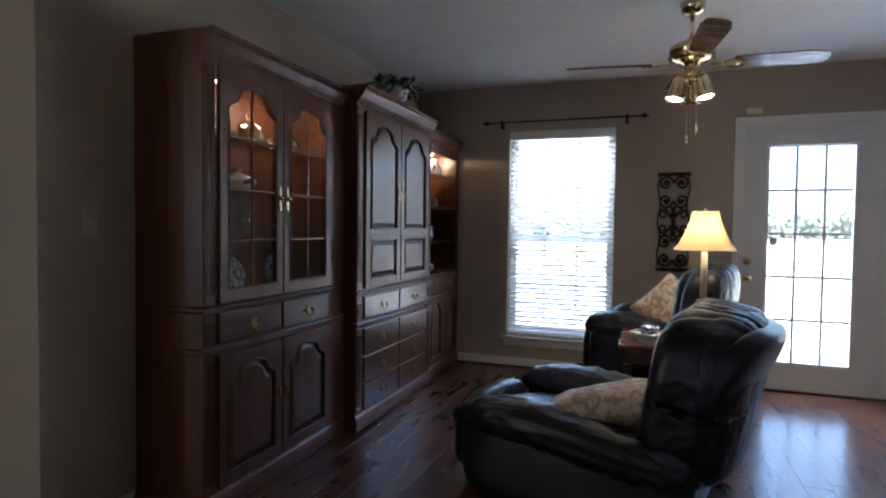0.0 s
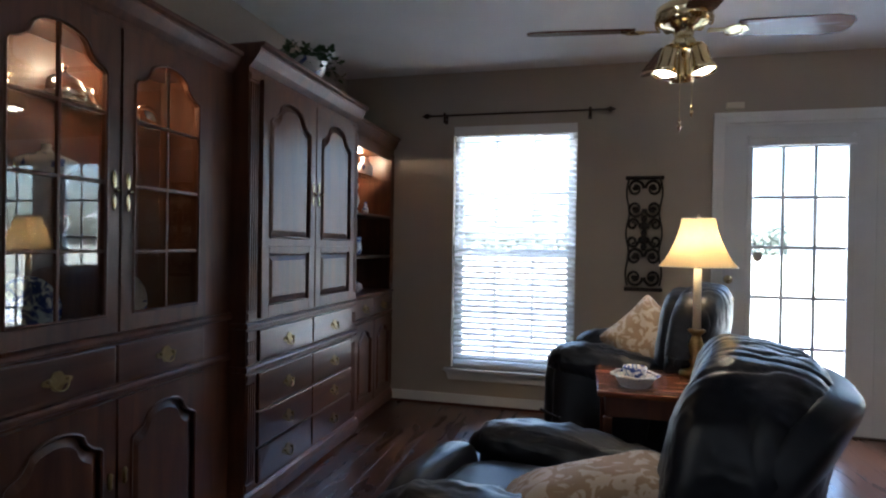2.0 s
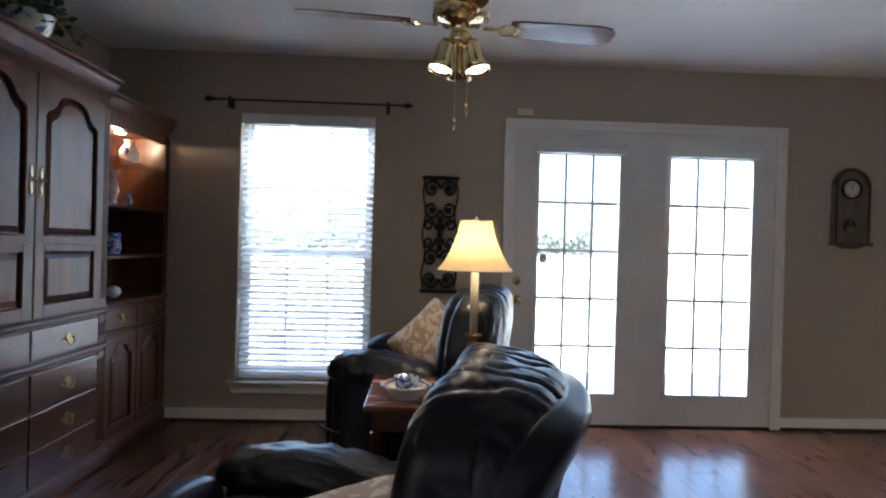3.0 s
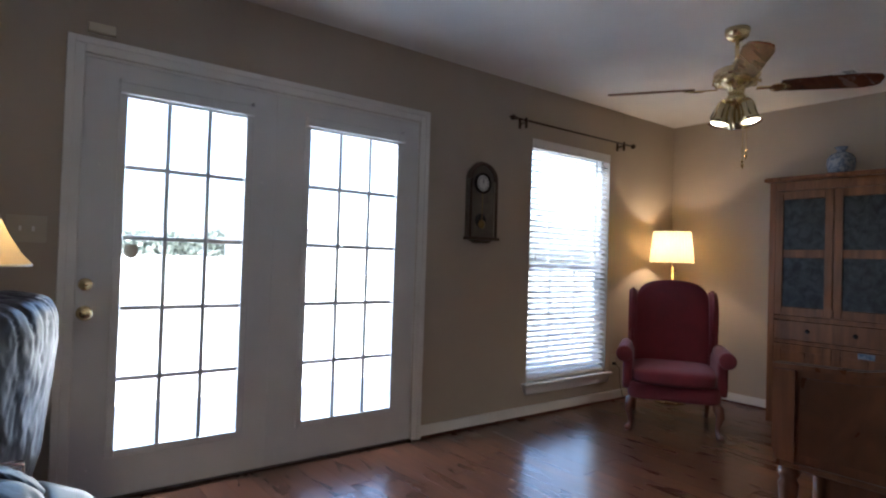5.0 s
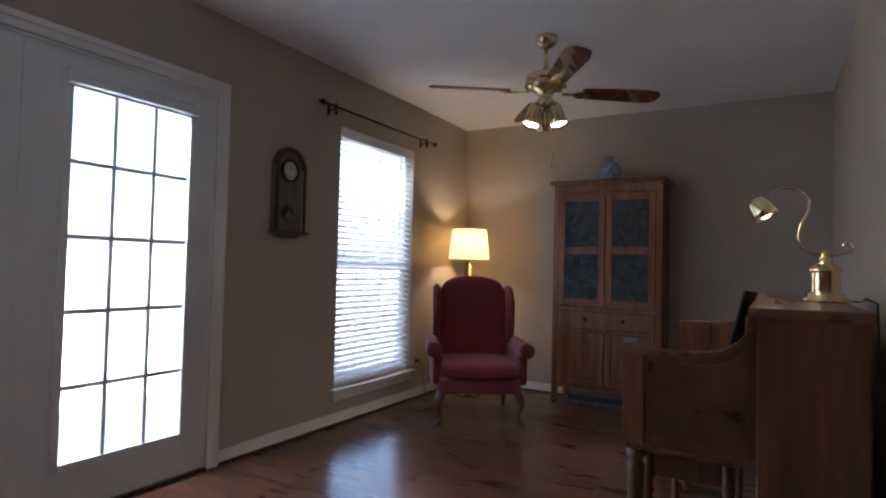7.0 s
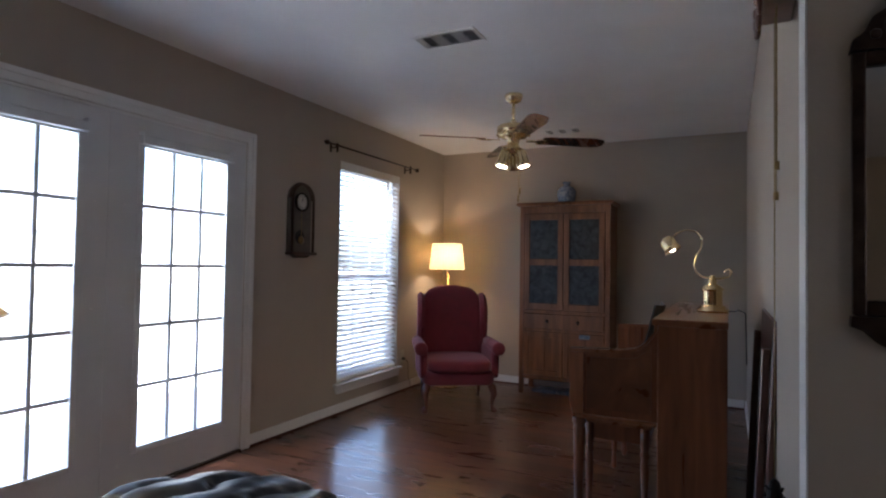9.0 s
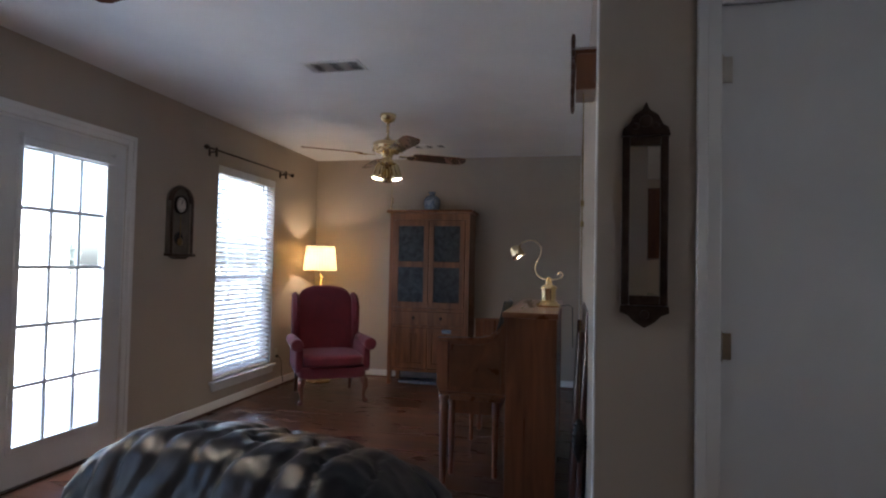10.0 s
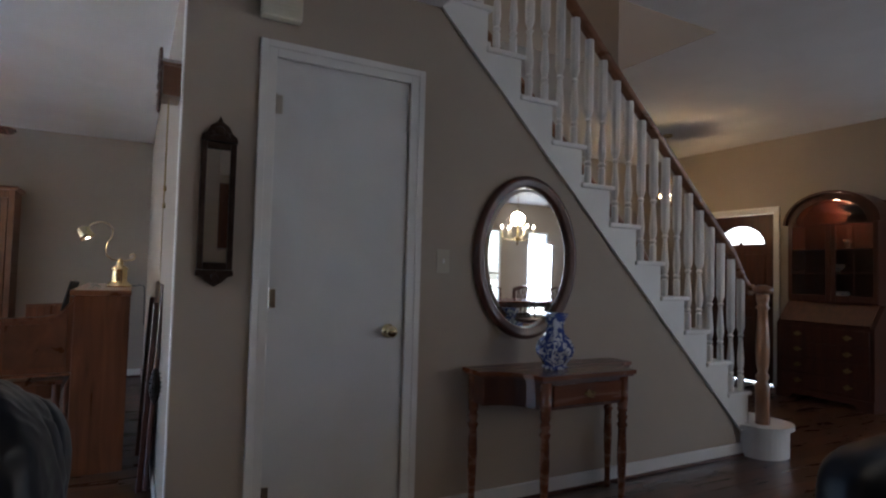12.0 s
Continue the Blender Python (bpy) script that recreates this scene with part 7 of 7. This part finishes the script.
for nm, x, z, r, mt in (("silver_cup", 2.36, 1.534, 0.05, "silver"), ("silver_cup", 2.54, 1.534, 0.04, "silver"), ("china_bowl", 2.45, 1.284, 0.06, "china_white"), ("white_dish", 2.42, 1.012, 0.075, "china_white")):
    turned(nm, ("silver cup" if mt == "silver" else "white china bowl") + " on a shelf of the secretary", "cup" if mt == "silver" else "bowl", [(r * 0.5, 0), (r * 0.3, 0.02), (r, 0.06), (r * 0.9, 0.09), (r * 0.8, 0.09), (r * 0.4, 0.03), (0, 0.03)], mt, x, -2.17, z)
part("inner_lamp", lathe(fresh(), [(0.03, 0), (0.03, 0.01)], 12, (W / 2, 0.30, 2.03)), "bulb_soft", SE, "small lit lamp under the bonnet")
lamp_point("secretary_light", (2.45, -2.16, 1.97), 0.35, (1.0, 0.5, 0.25), 0.02)

# ---- leather sofa behind the camera's start ----
SF = thing("leather_sofa", "dark navy leather sofa with thick rolled arms", "sofa", -0.45, 1.20, 0, 180)
SF.scale = (1, 1, 0.88)
part("base", soft(fresh(), (0, 0, 0.20), (1.96, 0.84, 0.26), 9, 8), "leather", SF, smooth=True)
for x in (-0.43, 0.43):
    part("seat_cushion", soft(fresh(), (x, -0.06, 0.40), (0.84, 0.66, 0.17), 4, 14, 0.010, 6), "leather", SF, smooth=True)
    part("back_cushion", soft(fresh(), (x, 0.30, 0.60), (0.84, 0.24, 0.42), 3.6, 14, 0.012, 6, rot(-10)), "leather", SF, smooth=True)
for s in (-1, 1):
    part("arm", soft(fresh(), (s * 0.97, -0.03, 0.36), (0.22, 0.90, 0.46), 3.6, 14, 0.012, 6), "leather", SF, smooth=True)
for x in (-0.85, 0.85):
    for y in (-0.32, 0.32):
        part("foot", lathe(fresh(), [(0.02, 0), (0.03, 0.08)], 8, (x, y, 0)), "mahogany", SF)

# ---- dining room and kitchen, seen in the mirrors ----
DT = thing("dining_table", "dark polished dining table under the chandelier", "dining table", -4.1, -2.1, 0)
part("tabletop", abox(-0.55, 0.55, -0.95, 0.95, 0.72, 0.75, 0.008, 2), "table_wood", DT)
part("apron", abox(-0.45, 0.45, -0.85, 0.85, 0.64, 0.719), "mahogany", DT)
for x in (-0.42, 0.42):
    for y in (-0.8, 0.8):
        part("leg", lathe(fresh(), [(0.02, 0), (0.035, 0.05), (0.03, 0.3), (0.045, 0.6), (0.045, 0.639)], 10, (x, y, 0)), "mahogany", DT)
DC = thing("dining_chair", "dark wooden dining chair with an arched slatted back", "chair", -3.35, -1.7, 0, 90, "dining chairs")
part("seat", soft(fresh(), (0, 0, 0.45), (0.46, 0.44, 0.06), 6, 6), "felt", DC, smooth=True)
part("seat_rail", abox(-0.22, 0.22, -0.21, 0.21, 0.36, 0.415, 0.004), "mahogany", DC)
for x in (-0.2, 0.2):
    part("leg", abox(x - 0.018, x + 0.018, -0.20, -0.165, 0, 0.36, 0.003), "mahogany", DC)
    part("back_post", tube(fresh(), [(x, 0.19, 0), (x, 0.20, 0.42), (x, 0.25, 0.92)], 0.017, 6), "mahogany", DC)
part("crest_rail", tube(fresh(), [(0.2 * c, 0.252, 0.92 + 0.06 * (1 - c * c)) for c in [k / 5 for k in range(-5, 6)]], 0.018, 6), "mahogany", DC)
for x in (-0.09, 0.0, 0.09):
    part("back_slat", tube(fresh(), [(x, 0.205, 0.46), (x * 1.1, 0.25, 0.95)], 0.010, 5), "mahogany", DC)
for x, y, rz in ((-3.35, -2.4, 90), (-4.85, -1.7, -90), (-4.85, -2.4, -90), (-4.1, -0.95, 180)):
    copy_thing(DC, pose(x, y, 0, 0, 0, rz))
CD = thing("chandelier", "brass chandelier with six lit candle bulbs over the dining table", "chandelier", -4.1, -1.9, 1.95)
part("stem", lathe(fresh(), [(0.0, -0.25), (0.03, -0.22), (0.015, -0.18), (0.05, -0.12), (0.02, -0.06), (0.03, 0.0), (0.012, 0.05), (0.03, 0.12), (0.008, 0.18), (0.005, 0.78), (0.05, 0.82), (0.06, 0.868)], 14), "brass", CD, smooth=True)
for k in range(6):
    a = 2 * math.pi * k / 6
    c, s = math.cos(a), math.sin(a)
    arm = part("arm", tube(fresh(), [(0.03 * c, 0.03 * s, -0.10), (0.12 * c, 0.12 * s, -0.16), (0.24 * c, 0.24 * s, -0.12), (0.28 * c, 0.28 * s, -0.03)], 0.007, 6), "brass", CD, smooth=True)
    part("candle", lathe(fresh(), [(0.03, -0.03), (0.012, -0.02), (0.010, 0.06)], 10, (0.28 * c, 0.28 * s, 0)), "cream", arm)
    part("bulb", lathe(fresh(), [(0.008, 0.06), (0.017, 0.085), (0.006, 0.12), (0, 0.125)], 10, (0.28 * c, 0.28 * s, 0)), "bulb", arm, "lit candle bulb", True)
lamp_point("chandelier_light", (-4.1, -1.9, 2.18), 6, (1.0, 0.80, 0.52), 0.12)
KB = thing("kitchen_base_cabinet", "reddish kitchen base cabinets under a pale counter", "kitchen cabinet", -4.6, 3.41, 0)
part("body", abox(-1.6, 1.6, -0.60, -0.002, 0.0, 0.88), "cherry", KB)
part("worktop", abox(-1.62, 1.62, -0.63, -0.002, 0.881, 0.92, 0.006), "stone", KB, "pale stone worktop")
part("splashback", abox(-1.6, 1.6, -0.016, -0.002, 0.921, 1.40), "stone", KB, "pale tiled splashback")
for k in range(6):
    part("door", abox(-1.58 + k * 0.53, -1.58 + k * 0.53 + 0.51, -0.62, -0.602, 0.10, 0.86, 0.006), "cherry", KB)
KU = thing("kitchen_wall_cabinet", "reddish kitchen wall cabinets over the counter", "kitchen cabinet", -4.6, 3.41, 0)
part("body", abox(-1.6, 1.6, -0.34, -0.002, 1.41, 2.18), "cherry", KU)
for k in range(6):
    part("door", abox(-1.58 + k * 0.53, -1.58 + k * 0.53 + 0.51, -0.36, -0.342, 1.43, 2.16, 0.006), "cherry", KU)

# ---- outside ----
structure("ground", abox(-120, 120, 7.2, 160, -0.30, -0.18), "lawn")
structure("ground", abox(-120, 120, -80, -6.0, -0.30, -0.18), "lawn")
structure("ground", abox(-120, -6.8, -6.0, 7.2, -0.30, -0.18), "lawn")
structure("patio", abox(-3, 9, 7.17, 12.5, -0.18, -0.06), "concrete")
fnc = new("garden_fence")
tagged(fnc, "weathered wooden board fence across the back of the lawn", "fence")
board = part("board", abox(-0.07, 0.07, -0.01, 0.01, -0.18, 1.0), "fence", fnc)
board.location = (-14, 27, 0)
for i in range(1, 190):
    c = board.copy()
    scene.collection.objects.link(c)
    c.location = (-14 + i * 0.15, 27 + 0.01 * math.sin(i * 1.7), 0.02 * math.sin(i * 2.9))
for z in (0.1, 0.7):
    part("rail", abox(-14, 14.5, 27.02, 27.06, z, z + 0.09), "fence", fnc)


def hedge(x, y, w, d, h, seed):
    t = thing("hedge", "tall hedge behind the garden fence, its green paled for haze", "hedge", x, y, -0.18, 0, "hedges")
    r = random.Random(seed)
    bm = fresh()
    for _ in range(int(w * 260)):
        c = Vector((r.uniform(-w / 2, w / 2), r.uniform(-d / 2, d / 2), h * r.random() ** 0.7))
        s = r.uniform(0.16, 0.3)
        m = Euler((r.uniform(0, 6), r.uniform(0, 6), r.uniform(0, 6))).to_matrix()
        vs = [bm.verts.new(c + m @ Vector(p) * s) for p in ((-1, 0, 0), (0, -0.6, 0), (1, 0, 0), (0, 0.6, 0.2))]
        bm.faces.new(vs)
    part("foliage", bm, "hazed_hedge_leaf", t)


hedge(-2, 48, 30, 2.0, 2.6, 1)
hedge(28, 48, 30, 2.0, 3.0, 2)
hs = thing("house", "pale brick single-storey house with a grey roof beyond the fence", "house", 22, 40, -0.18)
part("walls", abox(-9, 9, -4, 4, 0, 2.9), "brick", hs)
part("roof", prism(fresh(), [(-4.6, 2.9), (4.6, 2.9), (0, 5.4)], -9.5, 9.5, "x"), "roofing", hs, "grey shingle roof")
for x in (-6, -2, 3):
    w_ = part("window", abox(x - 0.6, x + 0.6, -4.05, -4.0, 1.0, 2.2), "trim", hs)
    part("pane", abox(x - 0.53, x + 0.53, -4.07, -4.052, 1.07, 2.13), "roofing", w_, "grey window glass")
# unseen roofs, eaves and upper walls, added to block sky and shape sunlight
structure("roof", abox(-7.2, 6.9, -6.2, 4.25, 5.35, 5.5), "roofing")
structure("roof", prism(fresh(), [(4.2, 3.15), (7.5, 2.70), (7.5, 2.63), (4.2, 3.08)], -7.2, 6.9, "x"), "roofing")
structure("unseen_soffit", abox(-7.0, 6.7, 7.0, 7.48, 2.57, 2.62), "trim")
structure("unseen_upper_wall", box(box(box(box(fresh(), -7.0, 1.78, 4.1, 4.2, 2.94, 5.35), 2.5, 6.7, 4.1, 4.2, 2.94, 5.35), 1.78, 2.5, 4.1, 4.2, 2.94, 3.48), 1.78, 2.5, 4.1, 4.2, 4.92, 5.35), "brick")
structure("unseen_upper_wall", abox(-7.0, 6.7, -5.8, -5.66, 2.94, 5.35), "brick")
structure("unseen_upper_wall", abox(-7.1, -7.0, -5.8, 4.2, 2.94, 5.35), "brick")
structure("unseen_upper_wall", abox(6.7, 6.8, -5.8, 4.2, 2.94, 5.35), "brick")
# frame bars of an unseen opening, added to let daylight into the stairwell
w5 = new("window_5")
tagged(w5, kind="structure")
part("window_frame", box(box(fresh(), 1.80, 2.48, 4.03, 4.07, 4.17, 4.22), 2.12, 2.16, 4.03, 4.07, 3.5, 4.17), "trim", w5, kind="structure")

# ---- floor boards, nearest first ----
BW = 0.127
rb = random.Random(9)
near, far = [], []
nx = int((6.4 + 6.6) / BW) + 1
for i in range(nx):
    x = -6.6 + i * BW
    y = -5.6 + rb.uniform(0, 1.2)
    prev = -5.6
    while prev < 7.0:
        L = rb.uniform(0.9, 1.35)
        nxt = min(7.0, (y if prev == -5.6 else prev + L))
        if nxt - prev < 0.05:
            nxt = prev + 0.4
        (near if (-1.1 < x < 5.0 and prev > 3.2 and nxt > 4.3) else far).append((x, prev, min(nxt, 7.0)))
        prev = nxt
near.sort(key=lambda b: -b[1])
far += near[300:]
near = near[:300]
meshes = {}
fl = bpy.data.objects["floor"]


def plank(bm, x, a, b):
    g, e, c = 0.0002, 0.0009, 0.0007
    z = 0.0
    lo = [bm.verts.new(q) for q in ((x + g, a + g, z - 0.0135), (x + BW - g, a + g, z - 0.0135), (x + BW - g, b - g, z - 0.0135), (x + g, b - g, z - 0.0135))]
    mi = [bm.verts.new(q) for q in ((x + g, a + g, z - c), (x + BW - g, a + g, z - c), (x + BW - g, b - g, z - c), (x + g, b - g, z - c))]
    up = [bm.verts.new(q) for q in ((x + g + e, a + g + e, z), (x + BW - g - e, a + g + e, z), (x + BW - g - e, b - g - e, z), (x + g + e, b - g - e, z))]
    for p, q in ((lo, mi), (mi, up)):
        for k in range(4):
            bm.faces.new((p[k], p[(k + 1) % 4], q[(k + 1) % 4], q[k]))
    bm.faces.new(up)


for x, a, b in near:
    L = round((b - a) / 0.05) * 0.05
    key = round(b - a, 2)
    if key not in meshes:
        bm = fresh()
        plank(bm, 0, 0, key)
        ob = part("board", bm, "board", fl, kind="structure")
        meshes[key] = ob.data
    else:
        ob = new("board", meshes[key])
        ob.parent = fl
        tagged(ob, kind="structure")
    ob.location = (x, a, 0)
bm = fresh()
for x, a, b in far:
    plank(bm, x, a, b)
part("board", bm, "boards", fl, kind="stuff")
